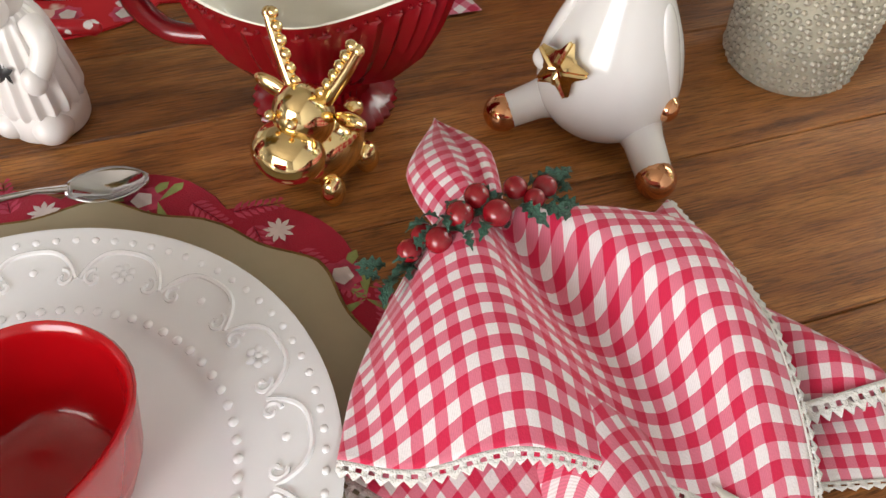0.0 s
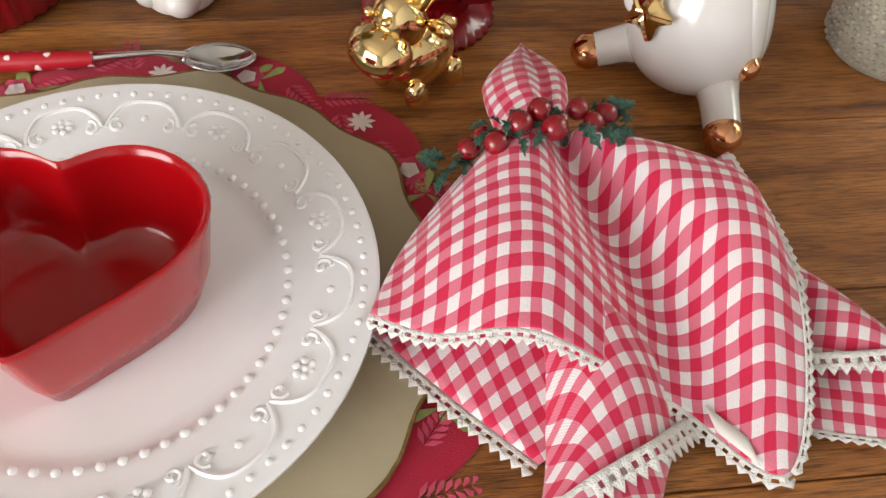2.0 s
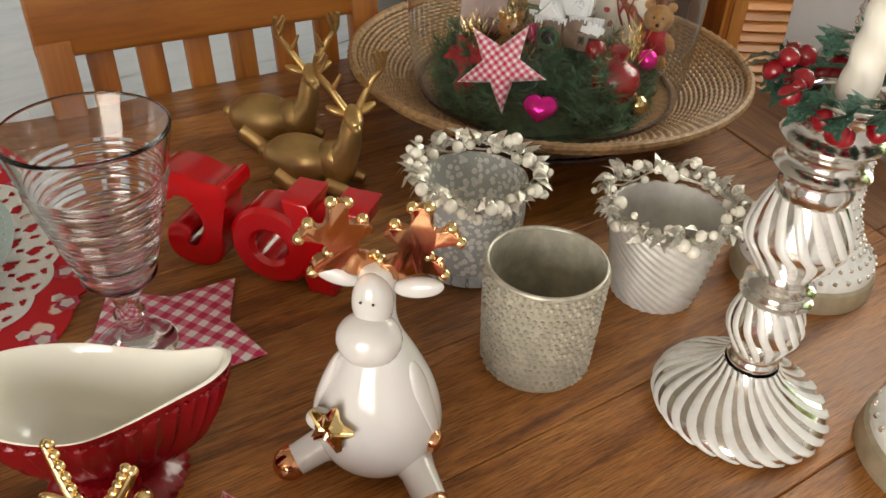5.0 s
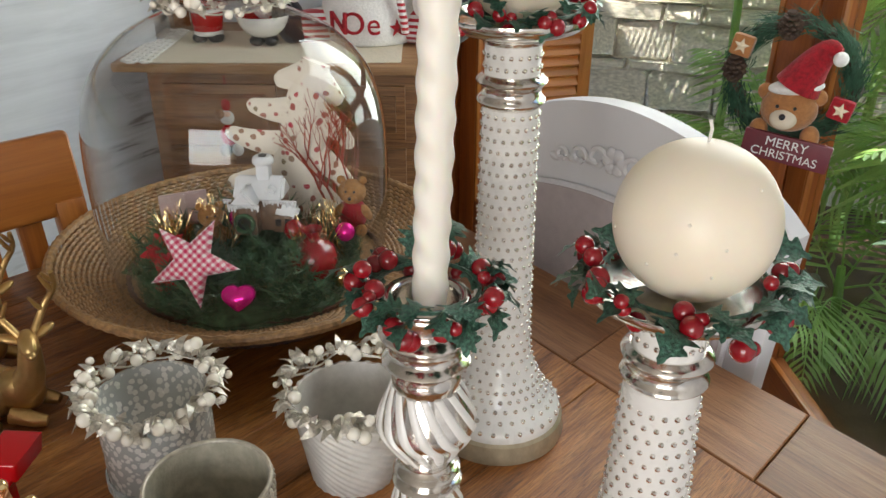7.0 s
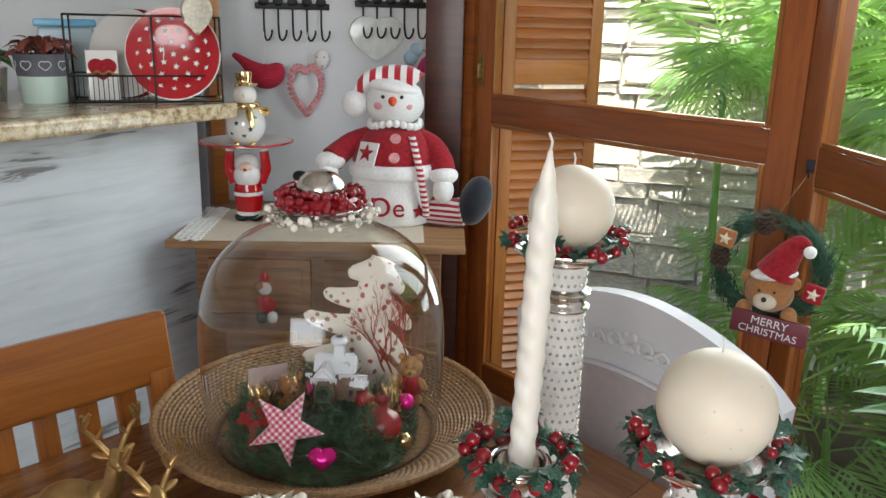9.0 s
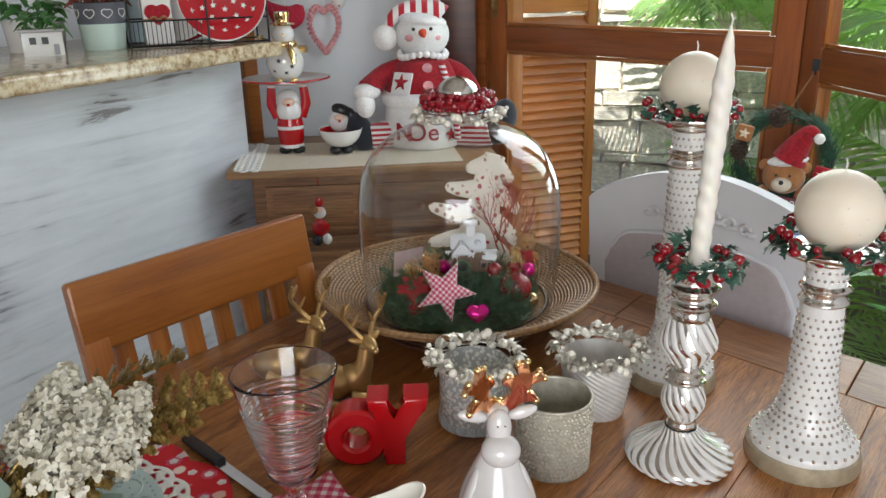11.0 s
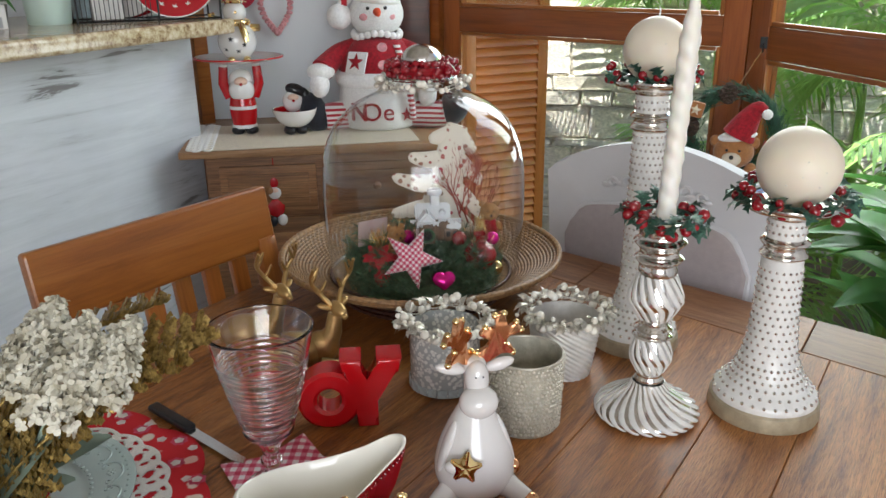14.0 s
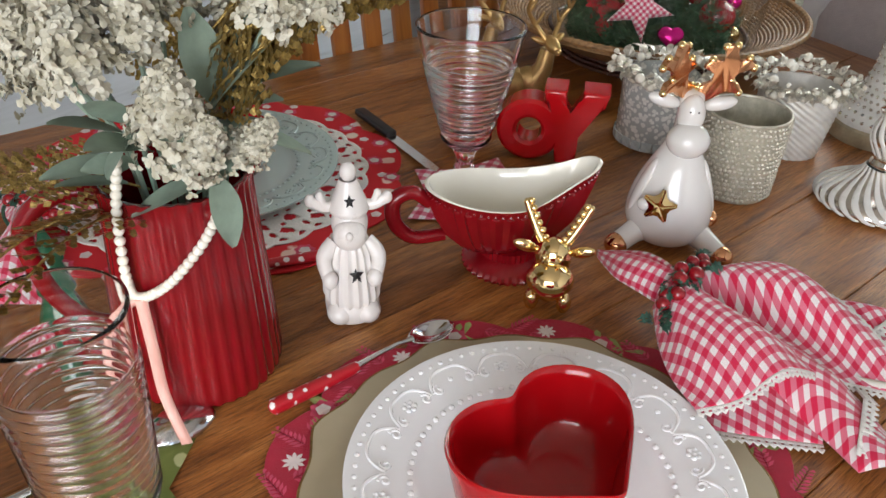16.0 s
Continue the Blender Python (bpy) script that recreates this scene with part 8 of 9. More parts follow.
nose = tube([(0.0, -0.080, 0.388), (0.002, -0.098, 0.384), (0.004, -0.112, 0.378)], [0.014, 0.010, 0.004], 12)
sn.append((nose, surface("carrot_felt", (0.62, 0.08, 0.03), rough=0.9, bump=0.4)))
for x in (-0.045, 0.047):
    sn.append((egg((x, -0.073 + 3.0 * (abs(x) - 0.045), 0.372), 0.013, (1.1, 0.45, 0.9), (0, 0, 420 * x)), M_PINK))
sn.append((egg((0.028, -0.078, 0.400), 0.006), M_BLACK))
sn.append((egg((-0.030, -0.078, 0.400), 0.006), M_BLACK))
for s, pts in ((-1, [(-0.070, 0.0, 0.272), (-0.128, -0.02, 0.252), (-0.165, -0.045, 0.225), (-0.188, -0.070, 0.205)]), (1, [(0.070, 0.0, 0.270), (0.120, -0.02, 0.246), (0.150, -0.045, 0.205), (0.158, -0.065, 0.172)])):
    arm = through_points(pts, 14)
    sn.append((tube(arm, [0.032 + 0.0006 * k for k in range(15)], 18), M_FELT_RED))
    tip, way = arm[-1], (arm[-1] - arm[-3]).normalized()
    sn.append((egg(tip + way * 0.010, 0.047, (1, 1, 0.62)), M_FLEECE))
    sn.append((egg(tip + way * 0.020 + Vector((0, -0.012, -0.036)), 0.039, (0.85, 0.9, 1.1)), M_FLEECE))
sn.append((tube([(0.10, -0.03, 0.05), (0.19, -0.06, 0.042), (0.225, -0.07, 0.05)], [0.05, 0.046, 0.046], 16), M_SCARF))
sn.append((egg((0.262, -0.070, 0.085), 0.060, (0.85, 0.9, 1.35), (0, 18, 0)), M_NAVY))
sn.append((tube([(-0.10, -0.03, 0.05), (-0.19, -0.05, 0.042)], [0.05, 0.046], 16), M_SCARF))
sn.append((egg((-0.225, -0.055, 0.06), 0.055, (0.85, 0.9, 1.3), (0, -18, 0)), M_NAVY))
for z in (0.222, 0.275):
    b = lathe([(0.0, 0.0), (0.015, 0.0), (0.017, 0.003), (0.015, 0.006), (0.010, 0.004), (0.0, 0.004)], 24)
    b.transform(pose(0.012, -0.139 + 0.72 * (z - 0.222), z, 62, 0, 0))
    sn.append((b, M_PINK))
pocket = box(0.075, 0.006, 0.075, (0, 0, 0), 0.003)
pocket.transform(pose(-0.074, -0.106, 0.228, -22, 0, -34))
sn.append((pocket, M_KNIT))
fl = star_solid(0.032, 0.013, 0.006, 5)
fl.transform(pose(-0.078, -0.111, 0.232, 68, 0, -34))
sn.append((fl, M_FELT_RED))
fl = star_solid(0.026, 0.011, 0.005, 5)
fl.transform(pose(0.088, -0.115, 0.055, 86, 0, 36))
sn.append((fl, M_FELT_RED))
for ch, x, a in (("N", -0.072, -30), ("O", -0.030, -12), ("e", 0.026, 10)):
    L0 = lettering(ch, 0.085, 0.004)
    L0.transform(pose(x, -0.139 + 2.2 * x * x, 0.066, 90, 0, a))
    sn.append((L0, M_FELT_RED))
strap = tube(through_points([(0.060, -0.085, 0.285), (0.088, -0.128, 0.19), (0.105, -0.122, 0.09), (0.11, -0.11, 0.04)], 12), 0.011, 8)
sn.append((strap, M_SCARF))
figure("stuffed_snowman", "stuffed snowman in red coat and striped hat on the sideboard", "soft toy", pose(0.902, 2.790, ST, 0, 0, -14) @ Matrix.Scale(0.99, 4), sn)

# santa holding up a cake plate, with a china snowman on it
M_SKIN = surface("painted_cream", (0.72, 0.48, 0.36), rough=0.3, var=0.05, coat=0.2)
KX, KY = 0.445, 2.835
figure("santa_stand", "red and white ceramic santa stand carrying a plate on its hands", "cake stand", pose(KX, KY, ST, 0, 0, -8) @ Matrix.Scale(1.10, 4), [
    (egg((-0.020, -0.010, 0.012), 0.020, (1.0, 1.35, 0.7)), M_BLACK), (egg((0.020, -0.010, 0.012), 0.020, (1.0, 1.35, 0.7)), M_BLACK),
    (lathe(smooth_profile([(0.0, 0.016), (0.034, 0.018), (0.038, 0.022), (0.036, 0.03)], 3), 32), M_WHITE),
    (lathe(smooth_profile([(0.036, 0.028), (0.040, 0.06), (0.040, 0.085), (0.036, 0.11)], 4), 32), M_RED),
    (lathe([(0.0415, 0.076), (0.042, 0.080), (0.0415, 0.086)], 32), M_WHITE),
    (egg((0, -0.012, 0.132), 0.036, (1.05, 0.85, 1.1)), M_WHITE), (egg((0, -0.030, 0.158), 0.018, (1.1, 0.7, 0.8)), M_SKIN), (egg((0, -0.040, 0.152), 0.005), M_RED),
    (egg((0, 0.0, 0.160), 0.034, (1.05, 0.9, 1.0)), M_WHITE),
    (tube([(-0.036, 0, 0.110), (-0.052, 0, 0.150), (-0.048, 0, 0.200)], [0.015, 0.015, 0.013], 14), M_RED), (tube([(0.036, 0, 0.110), (0.052, 0, 0.150), (0.048, 0, 0.200)], [0.015, 0.015, 0.013], 14), M_RED),
    (egg((-0.047, 0, 0.205), 0.013), M_WHITE), (egg((0.047, 0, 0.205), 0.013), M_WHITE),
    (lathe([(0.0, 0.210), (0.06, 0.211), (0.105, 0.219), (0.130, 0.228), (0.127, 0.2305)], 56), M_WHITE), (lathe([(0.127, 0.2305), (0.131, 0.2295), (0.1315, 0.2262)], 56), M_RED), (lathe([(0.127, 0.2302), (0.10, 0.2235), (0.06, 0.2165), (0.0, 0.215)], 56), M_WHITE)])
sp = [(egg((0, 0, 0.052), 0.050, (1.0, 0.95, 1.05)), M_WHITE), (egg((0, 0, 0.125), 0.030), M_WHITE),
      (lathe(smooth_profile([(0.022, 0.148), (0.020, 0.155), (0.018, 0.160), (0.020, 0.182), (0.0, 0.183)], 3), 24), M_GOLD), (lathe([(0.0, 0.150), (0.034, 0.150), (0.032, 0.154), (0.0, 0.156)], 28), M_GOLD),
      (tube([(0.030 * math.cos(a), 0.030 * math.sin(a), 0.100) for a in [2 * math.pi * k / 20 for k in range(20)]], 0.009, 8, closed=True), M_GOLD), (tube([(0.012, -0.036, 0.098), (0.018, -0.052, 0.075), (0.022, -0.055, 0.052)], [0.009, 0.010, 0.007], 10), M_GOLD),
      (egg((-0.020, -0.040, 0.008), 0.010, (1, 1.2, 0.8)), M_GOLD), (egg((0.020, -0.040, 0.008), 0.010, (1, 1.2, 0.8)), M_GOLD),
      (tube([(-0.040, 0, 0.085), (-0.058, -0.008, 0.105), (-0.060, -0.01, 0.125)], [0.011, 0.010, 0.009], 10), M_GOLD), (tube([(0.040, 0, 0.085), (0.060, -0.008, 0.085)], [0.011, 0.009], 10), M_GOLD), (egg((0, -0.030, 0.126), 0.004), M_GOLD)]
for x, z in ((-0.018, 0.060), (0.016, 0.045), (-0.030, 0.035), (0.026, 0.072), (0.0, 0.030)):
    st = star_solid(0.008, 0.0035, 0.001)
    st.transform(pose(x, -math.sqrt(max(1e-6, 0.0475 ** 2 - x * x - (z - 0.052) ** 2 * 0.9)) - 0.0005, z, 90, 0, math.degrees(math.atan2(x, 0.047))))
    sp.append((st, M_BLACK))
figure("china_snowman", "white china snowman with gold hat and scarf on the plate", "figurine", pose(KX, KY, ST + 0.2372, 0, 0, -4) @ Matrix.Scale(1.22, 4), sp)
figure("santa_bowl", "small ceramic bowl with santa face and black boots", "bowl", pose(0.600, 2.752, ST + 0.002, 0, 0, -5) @ Matrix.Scale(1.22, 4), [
    (egg((-0.016, -0.008, 0.012), 0.017, (1.0, 1.3, 0.75)), M_BLACK), (egg((0.016, -0.008, 0.012), 0.017, (1.0, 1.3, 0.75)), M_BLACK),
    (lathe(smooth_profile([(0.0, 0.020), (0.028, 0.022), (0.050, 0.042), (0.060, 0.066), (0.057, 0.067)], 4), 40), M_WHITE), (lathe(smooth_profile([(0.057, 0.067), (0.046, 0.046), (0.026, 0.030), (0.0, 0.028)], 4), 40), M_RED),
    (egg((0, 0.034, 0.082), 0.028, (1.0, 0.7, 1.05)), M_WHITE), (egg((0, 0.020, 0.094), 0.014, (1.1, 0.6, 0.7)), M_SKIN), (egg((0.010, 0.040, 0.110), 0.026, (1.15, 0.8, 0.7), (0, 24, 0)), M_BLACK), (egg((0.036, 0.038, 0.092), 0.018, (0.8, 0.8, 1.5), (0, -20, 0)), M_BLACK), (egg((0, 0.014, 0.086), 0.004), M_RED)])
figure("santa_ornament", "tiny santa ornament hanging from a sideboard knob", "ornament", pose(0.492, 2.590, 0.565, 0, 0, -9) @ Matrix.Scale(1.45, 4), [
    (egg((0, 0, 0.075), 0.018, (1, 0.7, 1)), M_WHITE), (egg((0, -0.006, 0.080), 0.010, (1, 0.7, 0.8)), M_SKIN), (egg((0, 0, 0.098), 0.015, (0.9, 0.7, 1.2)), M_RED), (egg((0, 0, 0.042), 0.022, (0.9, 0.6, 1.1)), M_RED),
    (egg((-0.010, -0.004, 0.010), 0.011, (1, 0.8, 1.2)), M_BLACK), (egg((0.012, -0.004, 0.012), 0.011, (1, 0.8, 1.2)), M_WHITE), (tube([(0, 0, 0.112), (0.0, 0.002, 0.15)], 0.0012, 5), M_RED)])

# ---- hanging on the white wall ----
WY = 3.298


def hook_rail(x0, x1, z, label, n=5):
    r = thing("hook_rail", label, "hook rail", pose(0, WY, 0), group="hook rails")
    orn = box(x1 - x0 + 0.06, 0.012, 0.022, ((x0 + x1) / 2, -0.007, z + 0.085), 0.004)
    part("bar", orn, M_IRON, r)
    for k in range(n):
        x = x0 + (x1 - x0) * k / (n - 1)
        part("hook", tube(through_points([(x, -0.010, z + 0.08), (x, -0.016, z + 0.01), (x + 0.004, -0.030, z - 0.026), (x + 0.016, -0.046, z - 0.030), (x + 0.026, -0.052, z - 0.010), (x + 0.027, -0.052, z + 0.004)], 16), 0.0035, 8), M_IRON, r)
        part("leaf_cap", ball(0.016, (x, -0.014, z + 0.10), (1.2, 0.4, 1.0), 10, 8), M_IRON, r)
    return r


hook_rail(0.505, 0.705, 1.40, "black wrought-iron hook rail on the white wall")
hook_rail(0.855, 1.055, 1.415, "black wrought-iron hook rail on the white wall")
M_BIRD = spotted("red_dotted_cotton", (0.42, 0.010, 0.035), (0.55, 0.10, 0.13), 260.0, 0.25, rough=0.9)
bird = tube(through_points([(-0.105, 0, 0.075), (-0.075, 0, 0.055), (-0.040, 0, 0.025), (-0.005, 0, 0.0), (0.030, 0, 0.006), (0.055, 0, 0.030), (0.066, 0, 0.040)], 24), [0.007, 0.010, 0.012, 0.013, 0.015, 0.017, 0.02, 0.024, 0.029, 0.034, 0.038, 0.041, 0.043, 0.044, 0.044, 0.043, 0.041, 0.038, 0.034, 0.029, 0.024, 0.019, 0.013, 0.008, 0.003], 18)
hb = thing("fabric_bird", "stuffed red dotted fabric bird hanging from a hook", "ornament", pose(0.500, WY - 0.055, 1.245))
part("body", bird, M_BIRD, hb)
part("cord", tube([(0.0, 0, 0.04), (0.004, 0.01, 0.10), (0.003, 0.02, 0.15)], 0.0014, 5), M_LACE, hb)
bh = thing("bead_heart", "heart made of dusty pink beads hanging on the wall", "ornament", pose(0.645, WY - 0.03, 1.190))
hp = heart_outline(0.112, 40)
BEADM = mesh_of("bead", ball(0.0098, (0, 0, 0), (1, 0.8, 0.9), 10, 8), M_PINK)
rz = random.Random(6)
for x, y in hp:
    for k in range(2):
        o = new("bead", BEADM)
        o.parent = bh
        o.matrix_basis = pose(x * (0.92 + 0.14 * k), rz.uniform(-0.008, 0.004), y * 1.85 * (0.92 + 0.14 * k), rz.uniform(0, 90), 0, rz.uniform(0, 90))
part("cord", tube([(0, 0, 0.05), (0.005, 0.008, 0.13), (0.012, 0.0, 0.21)], 0.0014, 5), M_LACE, bh)
solo("white_ornament", ball(0.030, (0, 0, 0), (0.9, 0.7, 1.2), 20, 14), spotted("white_red_sprig", (0.74, 0.72, 0.70), (0.45, 0.05, 0.06), 45.0, 0.2, rough=0.6), "white egg-shaped ornament with red sprigs hanging on the wall", "ornament", pose(0.705, WY - 0.032, 1.305))
M_MILK = surface("milky_glass", (0.62, 0.66, 0.62), rough=0.25, var=0.15, scale=25, coat=0.4)
bm = slab(heart_outline(0.20, 60), -0.008, 0.008, 0.005, 2)
bm.transform(pose(0, 0, 0, 90, 0, 0))
solo("glass_heart", bm, M_MILK, "large milky glass heart hanging on the wall", "ornament", pose(0.905, WY - 0.012, 1.375))
figure("hanging_fairy", "pale blue and pink fabric ornament with a twig", "ornament", pose(1.045, WY - 0.045, 1.285), [
    (egg((0, 0, 0.06), 0.024), surface("blue_felt", (0.42, 0.58, 0.70), rough=0.9, bump=0.5)), (egg((-0.02, 0, 0.03), 0.026, (1, 0.6, 1)), surface("blue_felt", (0.42, 0.58, 0.70), rough=0.9, bump=0.5)),
    (egg((0.02, 0, -0.01), 0.024, (0.7, 0.6, 2.0), (0, 20, 0)), surface("magenta_felt", (0.40, 0.03, 0.13), rough=0.9, bump=0.5)), (tube([(0.0, -0.01, 0.06), (0.05, -0.02, 0.055), (0.09, -0.02, 0.03)], 0.0016, 5), M_CORAL)])

# ---- on the granite bar ----
GT = 1.2005


def small_plant(parent, n, r, z, material, seed, s=1.0):
    gg = random.Random(seed)
    lm = mesh_of("plant_leaf", grid(6, 2, lambda a, b: (0.040 * a, (b - 0.5) * 0.020 * math.sin(math.pi * (0.06 + 0.9 * a)), 0.012 * math.sin(math.pi * a) - 0.02 * a * a)), material, 80)
    for i in range(n):
        o = new("plant_leaf", lm)
        o.parent = parent
        a, q = gg.uniform(0, 360), s * gg.uniform(0.7, 1.3)
        rr = r * math.sqrt(gg.random())
        o.matrix_basis = pose(rr * math.cos(radians(a)), rr * math.sin(radians(a)), z + gg.uniform(0, 0.035), gg.uniform(-40, 40), gg.uniform(-70, 10), a + gg.uniform(-60, 60)) @ Matrix.Diagonal((q, q, q, 1))


M_REDLEAF = surface("reddish_leaf", (0.16, 0.035, 0.03), rough=0.6, var=0.5, scale=40, col2=(0.30, 0.08, 0.05))
pot = thing("heart_flower_pot", "mint and grey flower pot with white hearts holding a red-leaved plant", "flower pot", (-0.082, 2.70, GT))
part("cup", lathe([(0.0, 0.0), (0.056, 0.0), (0.058, 0.004), (0.064, 0.074), (0.0, 0.074)], 40), surface("mint_glaze", (0.52, 0.64, 0.58), rough=0.3, var=0.05), pot, "pale mint lower half")
part("band", lathe([(0.0645, 0.072), (0.0705, 0.125), (0.0725, 0.13), (0.069, 0.131), (0.064, 0.12), (0.0, 0.118)], 40), surface("slate_grey_band", (0.10, 0.105, 0.125), rough=0.5, var=0.12), pot, "slate grey band")
for k in range(7):
    a = -150 + 40 * k
    pts = [(0.0695 + 0.03 * (y + 0.002) * 0.5, x, 0.100 + y) for x, y in heart_outline(0.030, 24)]
    part("painted_heart", tube(pts, 0.0014, 5, closed=True), M_WHITE, pot, "white outlined heart", at=pose(0, 0, 0, 0, 0, a))
small_plant(pot, 60, 0.055, 0.122, M_REDLEAF, 3)
pot2 = thing("house_planter", "little white house-shaped planter with a green succulent", "planter", pose(-0.225, 2.565, GT, 0, 0, 10))
part("house", slab([(-0.05, -0.035), (0.05, -0.035), (0.05, 0.035), (-0.05, 0.035)], 0, 0.062, 0.003), M_WHITE, pot2)
part("eave", box(0.115, 0.085, 0.008, (0, 0, 0.066), 0.003), surface("grey_eave", (0.40, 0.39, 0.37), rough=0.6), pot2)
for x in (-0.024, 0.006):
    part("painted_window", box(0.016, 0.002, 0.018, (x, -0.0362, 0.040), 0.0005, 1), M_BLACK, pot2)
part("painted_door", box(0.014, 0.002, 0.028, (0.032, -0.0362, 0.016), 0.0005, 1), surface("grey_paint", (0.30, 0.30, 0.31), rough=0.6), pot2)
small_plant(pot2, 40, 0.045, 0.062, M_BROADLEAF, 4, 0.8)
pot3 = thing("flower_trough", "white planter with trailing green leaves on the bar", "planter", (-0.27, 2.74, GT))
part("trough", lathe([(0.0, 0.0), (0.075, 0.0), (0.085, 0.09), (0.078, 0.09), (0.07, 0.08), (0.0, 0.08)], 36), M_WHITE, pot3)
small_plant(pot3, 60, 0.08, 0.085, M_BROADLEAF, 5, 1.0)

rack = thing("wire_plate_rack", "black wire rack holding plates on the granite bar", "plate rack", pose(0.180, 2.755, GT, 0, 0, 8))
RW, RD, RH = 0.40, 0.17, 0.235
def wire(name, pts, r=0.0026):
    part(name, tube(pts, r, 6), M_IRON, rack)
for y in (-RD / 2, RD / 2):
    for z in (0.004, 0.075, RH):
        wire("wire", [(-RW / 2, y, z), (RW / 2, y, z)])
    for x in (-RW / 2, 0.02, RW / 2):
        wire("upright", [(x, y, 0.0), (x, y, RH)], 0.003)
for x in (-RW / 2, RW / 2):
    for z in (0.004, 0.075, RH):
        wire("wire", [(x, -RD / 2, z), (x, RD / 2, z)])
for k in range(16):
    x = -RW / 2 + 0.012 + k * 0.0125
    wire("grid_wire", [(x, -RD / 2, 0.004), (x, -RD / 2, 0.075)], 0.0012)
for k in range(9):
    x = -RW / 2 + RW * k / 8
    wire("floor_wire", [(x, -RD / 2, 0.004), (x, RD / 2, 0.004)], 0.0014)
M_STARPLATE = surface("red_star_plate", (0.42, 0.010, 0.018), rough=0.2, var=0.08, coat=0.4)
def rack_plate(x, a, material, label, stars=False, r=0.128):
    p = thing("rack_plate", label, "plate", pose(0.180, 2.755, GT + 0.008, 0, 0, 8) @ pose(x, -0.05 if stars else 0.03, r * 0.98, 0, 0, a) @ pose(0, 0, 0, 80, 0, 0), group="plates in the rack")
    part("dish", lathe([(0.0, 0.0), (r * 0.62, 0.0), (r * 0.68, 0.004), (r * 0.98, 0.012), (r, 0.014), (r * 0.98, 0.0165), (r * 0.66, 0.008), (r * 0.6, 0.005), (0.0, 0.005)], 56), material, p)
    if stars:
        sg = random.Random(2)
        pts = []
        for ring, cnt in ((0.0, 1), (0.035, 6), (0.066, 11), (0.098, 16)):
            for k in range(cnt):
                b = 2 * math.pi * k / cnt + ring * 20
                s = star_solid(0.0095, 0.0042, 0.0008)
                zz = 0.0056 if ring < r * 0.6 else 0.008 + (ring - r * 0.66) / (r * 0.32) * 0.0085
                part("printed_star", s, M_WHITE, p, at=pose(ring * math.cos(b), ring * math.sin(b), zz, 0, 0, math.degrees(b)))
        part("white_edge", tube([(r * math.cos(2 * math.pi * k / 56), r * math.sin(2 * math.pi * k / 56), 0.0155) for k in range(56)], 0.002, 6, closed=True), M_WHITE, p)
    return p
rack_plate(0.075, -10, M_STARPLATE, "red plate printed with white stars standing in the rack", True)
for k, m in enumerate((M_WHITE, M_AQUA, M_WHITE, M_DARKRED, M_WHITE)):
    rack_plate(0.052 - 0.024 * k, -34, m, "plate standing on edge in the wire rack", False, 0.124)
card = thing("heart_card", "white box with a red heart and raffia bow", "gift box", pose(0.180, 2.755, GT + 0.006, 0, 0, 8) @ pose(-0.115, -0.045, 0, -6, 0, 6))
part("box", box(0.082, 0.03, 0.135, (0, 0, 0.068), 0.003), M_WHITE, card)
bm = slab(heart_outline(0.074, 40), -0.001, 0.0015, 0.0005, 1)
bm.transform(pose(0, -0.0165, 0.082, 90, 0, 0))
part("printed_heart", bm, M_FELT_RED, card, "red heart")
part("bow", add(tube(through_points([(-0.028, -0.020, 0.070), (-0.014, -0.024, 0.078), (0, -0.022, 0.070), (0.014, -0.024, 0.078), (0.028, -0.020, 0.070)], 16), 0.003, 6), box(0.084, 0.032, 0.006, (0, 0, 0.070), 0.001, 1)), M_RATTAN, card, "raffia bow")
fb = thing("food_box", "clear plastic food box with a light blue lid", "storage box", pose(-0.06, 2.90, GT, 0, 0, 12))
part("box", box(0.15, 0.10, 0.20, (0, 0, 0.10), 0.012, 3), surface("pale_plastic", (0.45, 0.55, 0.60), rough=0.3, var=0.06), fb)
part("lid", box(0.165, 0.115, 0.022, (0, 0, 0.212), 0.006, 3), surface("blue_plastic", (0.16, 0.42, 0.62), rough=0.3, var=0.06), fb, "light blue lid")
hh = slab(heart_outline(0.085, 40), -0.012, 0.012, 0.008, 3)
hh.transform(pose(0, 0, 0, 90, 0, 0) @ Matrix.Diagonal((1, 1.5, 1, 1)))
hz = thing("hanging_heart", "mottled champagne heart hanging before the plates", "ornament", pose(0.335, 2.655, GT + 0.235, 0, 0, 5))
part("heart", hh, M_BEAD, hz)
part("cord", tube([(0, 0, 0.03), (0, 0.01, 0.12), (0, 0.02, 0.25)], 0.0014, 5), M_LACE, hz)

# ---- the wreath on the garden door ----
wr = thing("christmas_wreath", "pine wreath with teddy bear in santa hat and wooden sign", "wreath", pose(1.638, 1.863, 0.910, 0, 0, -43))
WR = 0.110
part("vine_ring", tube([(WR * math.cos(a) + 0.006 * math.cos(9 * a), 0.006 * math.sin(11 * a), WR * math.sin(a) + 0.006 * math.sin(9 * a)) for a in [2 * math.pi * k / 90 for k in range(90)]], [0.010 + 0.003 * math.cos(k * 1.7) for k in range(90)], 8, closed=True), surface("brown_vine", (0.055, 0.035, 0.025), rough=0.8, var=0.4, scale=100, bump=0.8, bscale=200), wr, "twisted brown vines")
gw = random.Random(15)
bm = bmesh.new()
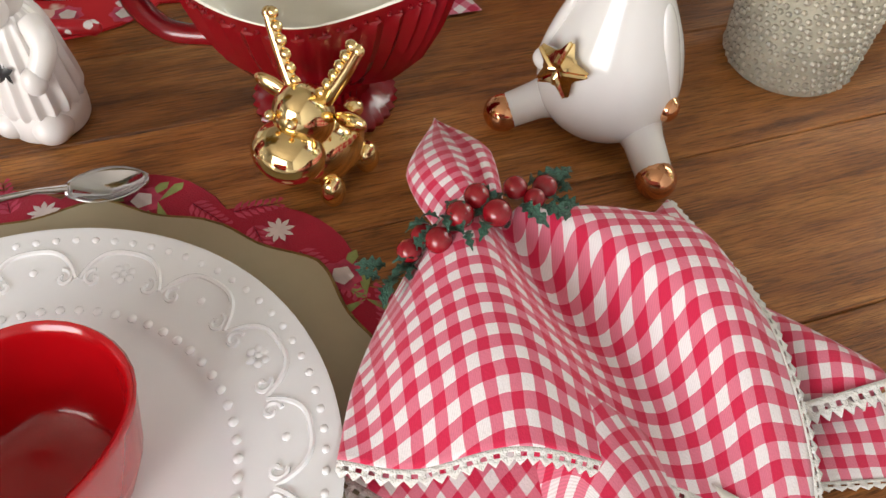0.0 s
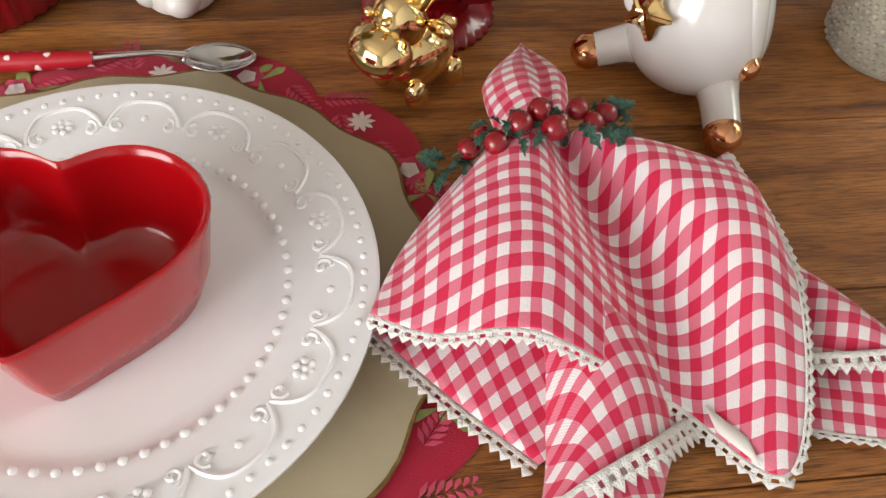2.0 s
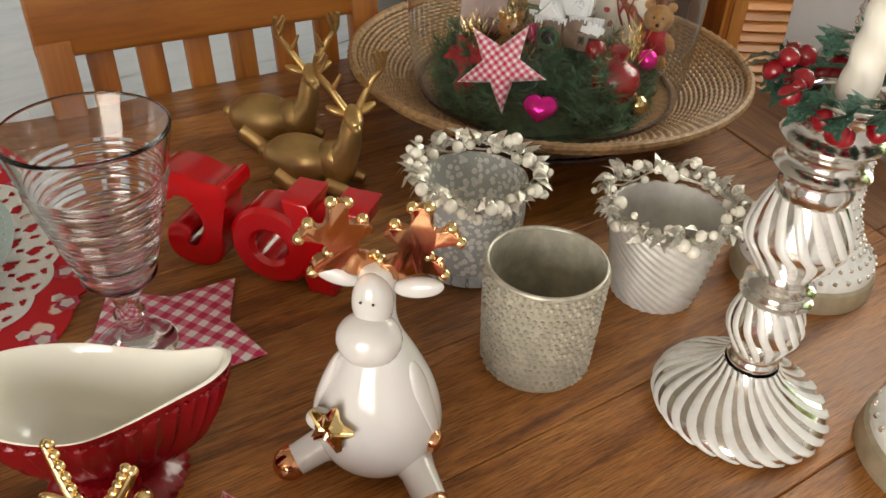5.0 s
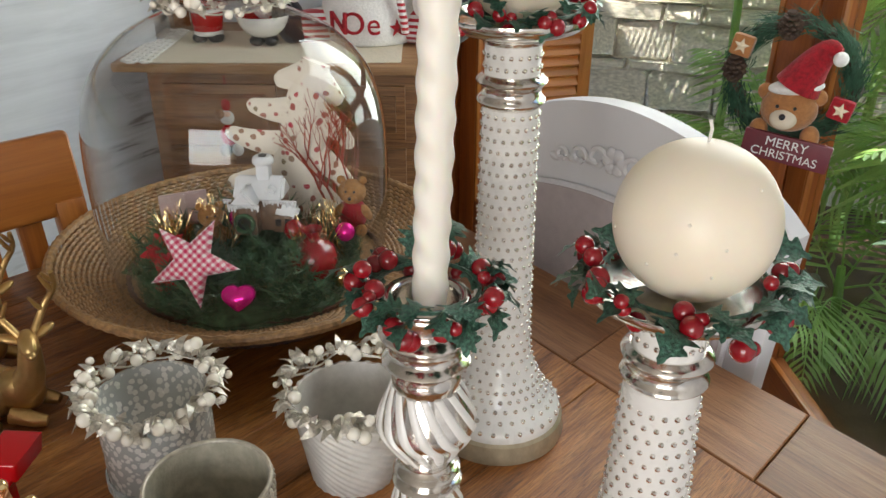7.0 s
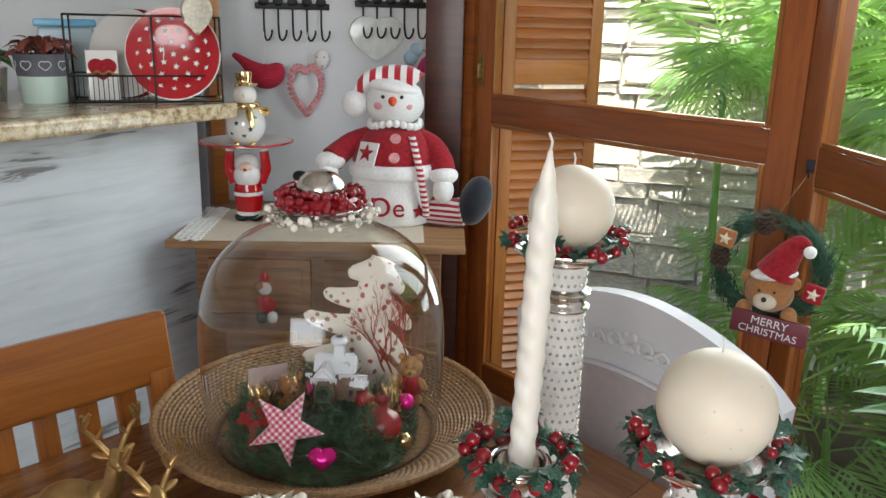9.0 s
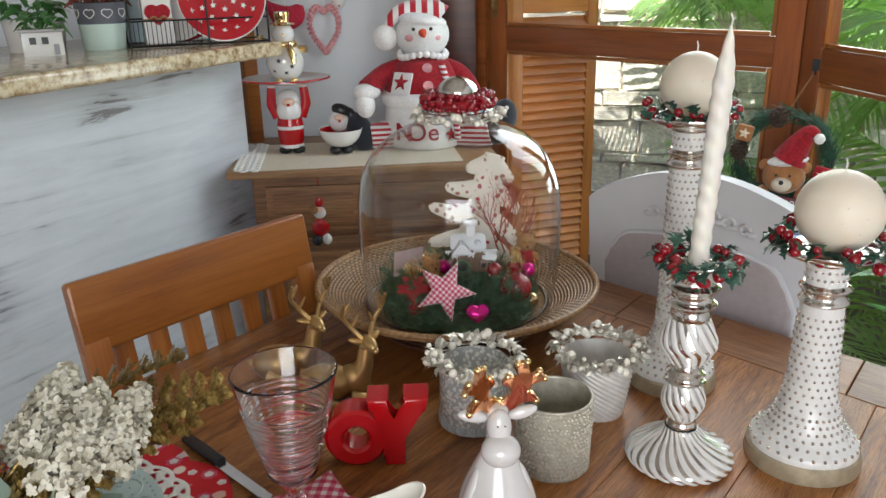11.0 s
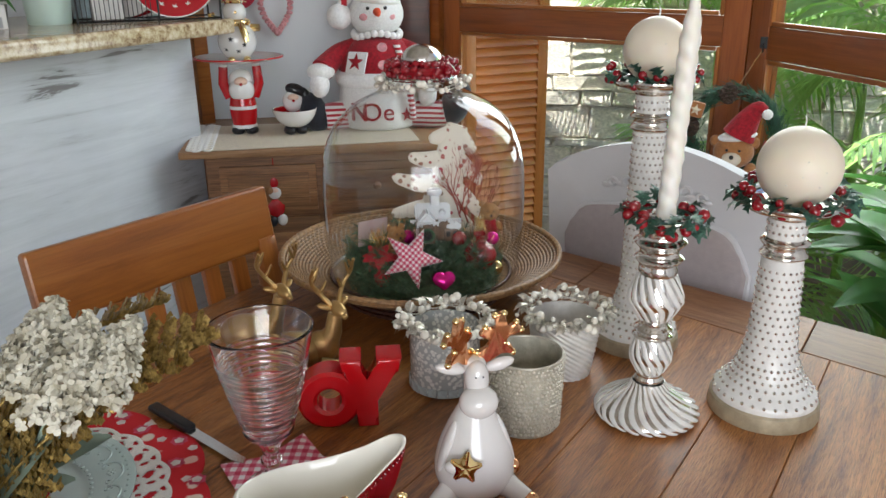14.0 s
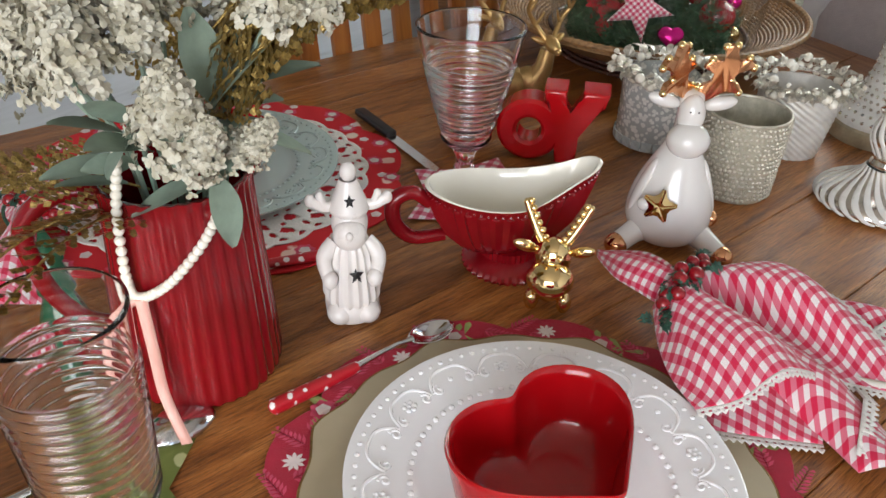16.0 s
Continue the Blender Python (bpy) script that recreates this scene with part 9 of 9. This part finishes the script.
for i in range(3400):
    a = gw.uniform(0, 2 * math.pi)
    if (0.9 < a < 1.9 or 2.7 < a < 3.3 or 5.6 < a < 6.1) and gw.random() < 0.7:
        continue
    rr = WR + gw.gauss(0, 0.010)
    p = Vector((rr * math.cos(a), gw.uniform(-0.02, 0.008), rr * math.sin(a)))
    d = Vector((math.cos(a) * gw.uniform(-0.6, 1) - math.sin(a) * 1.2, gw.uniform(-1, 0.3), math.sin(a) * gw.uniform(-0.6, 1) + math.cos(a) * 1.2)).normalized() * gw.uniform(0.018, 0.046)
    s = d.orthogonal().normalized() * 0.0015
    bm.faces.new([bm.verts.new(p - s), bm.verts.new(p + s), bm.verts.new(p + d)])
tagged(part("pine_needles", bm, surface("wreath_needle", (0.015, 0.06, 0.03), rough=0.6, var=0.5, scale=60, col2=(0.05, 0.14, 0.08)), wr, sharp=180), kind="stuff")
M_CONE = surface("pine_cone", (0.06, 0.035, 0.022), rough=0.8, var=0.4, scale=80)
for a in (172, 100):
    c = bmesh.new()
    for j in range(7):
        for k in range(8):
            t = j / 6
            add(c, ball(0.0075, (0.018 * math.sin(math.pi * (0.15 + 0.8 * t)) * math.cos(k * 0.785 + j * 0.4), 0.018 * math.sin(math.pi * (0.15 + 0.8 * t)) * math.sin(k * 0.785 + j * 0.4), 0.05 * t - 0.025), (1, 1, 0.5), 6, 4))
    part("pine_cone", c, M_CONE, wr, at=pose(WR * math.cos(radians(a)), -0.025, WR * math.sin(radians(a)), 20, 0, 0))
M_BEARFUR = surface("bear_felt", (0.36, 0.15, 0.05), rough=0.95, var=0.2, scale=150, bump=0.6, bscale=400, sheen=0.3)
BX, BZ = 0.010, -0.045
part("bear_head", egg((BX, -0.045, BZ), 0.048, (1.1, 0.8, 0.95)), M_BEARFUR, wr, "brown felt bear head")
part("bear_muzzle", egg((BX - 0.002, -0.078, BZ - 0.014), 0.021, (1.2, 0.8, 0.95)), surface("cream_felt", (0.66, 0.56, 0.44), rough=0.95, bump=0.5), wr, "cream muzzle")
part("nose", egg((BX - 0.002, -0.094, BZ - 0.006), 0.006), M_BLACK, wr)
for s in (-1, 1):
    part("ear", egg((BX + s * 0.048, -0.040, BZ + 0.026), 0.016, (1, 0.6, 1)), M_BEARFUR, wr)
    part("eye", egg((BX + s * 0.016, -0.082, BZ + 0.010), 0.0035), M_BLACK, wr)
    part("paw", egg((BX + s * 0.048, -0.052, BZ - 0.050), 0.020, (0.9, 0.7, 1.2)), M_BEARFUR, wr)
part("hat_trim", egg((BX + 0.006, -0.050, BZ + 0.044), 0.046, (1.1, 0.75, 0.32), (0, -10, 0)), M_FLEECE, wr, "white fleece hat trim")
part("santa_hat", tube(through_points([(BX + 0.008, -0.048, BZ + 0.044), (BX + 0.026, -0.048, BZ + 0.085), (BX + 0.050, -0.050, BZ + 0.120), (BX + 0.072, -0.056, BZ + 0.118)], 14), [0.044 - 0.0026 * i for i in range(15)], 16), M_FELT_RED, wr, "red santa hat")
part("pompom", egg((BX + 0.074, -0.066, BZ + 0.108), 0.0135), M_FLEECE, wr, "white pompom")
sign = part("sign", box(0.165, 0.012, 0.055, (0, 0, 0), 0.004), surface("maroon_board", (0.13, 0.014, 0.024), rough=0.5, var=0.15, scale=30), wr, "maroon wooden sign reading Merry Christmas", at=pose(0.022, -0.066, -0.122, 0, 5, 0))
for txt, z, s in (("MERRY", 0.011, 0.026), ("CHRISTMAS", -0.012, 0.024)):
    L0 = lettering(txt, s, 0.0006)
    part("lettering", L0, M_WHITE, sign, "white painted letters", at=pose(0, -0.0068, z, 90, 0, 0))
for x, z, m in ((-0.098, 0.062, M_BEARFUR), (0.100, -0.036, M_FELT_RED)):
    b = part("charm", box(0.042, 0.02, 0.042, (0, 0, 0), 0.006), m, wr, "small padded house charm", at=pose(x, -0.035, z, 0, 12, 0))
    st = star_solid(0.016, 0.007, 0.004)
    part("charm_star", st, surface("cream_star", (0.72, 0.62, 0.45), rough=0.8), b, at=pose(0, -0.011, 0, 90, 0, 0))
part("cord", tube(through_points([(0.0, -0.006, 0.118), (0.03, -0.012, 0.18), (0.052, -0.012, 0.222)], 10), 0.0018, 6), M_RATTAN, wr, "hanging cord")
part("hook", add(tube([(0.052, 0.0, 0.235), (0.052, -0.016, 0.232), (0.052, -0.020, 0.222), (0.052, -0.014, 0.216)], 0.0024, 6), box(0.018, 0.004, 0.03, (0.052, 0.002, 0.238), 0.001, 1)), M_IRON, wr)
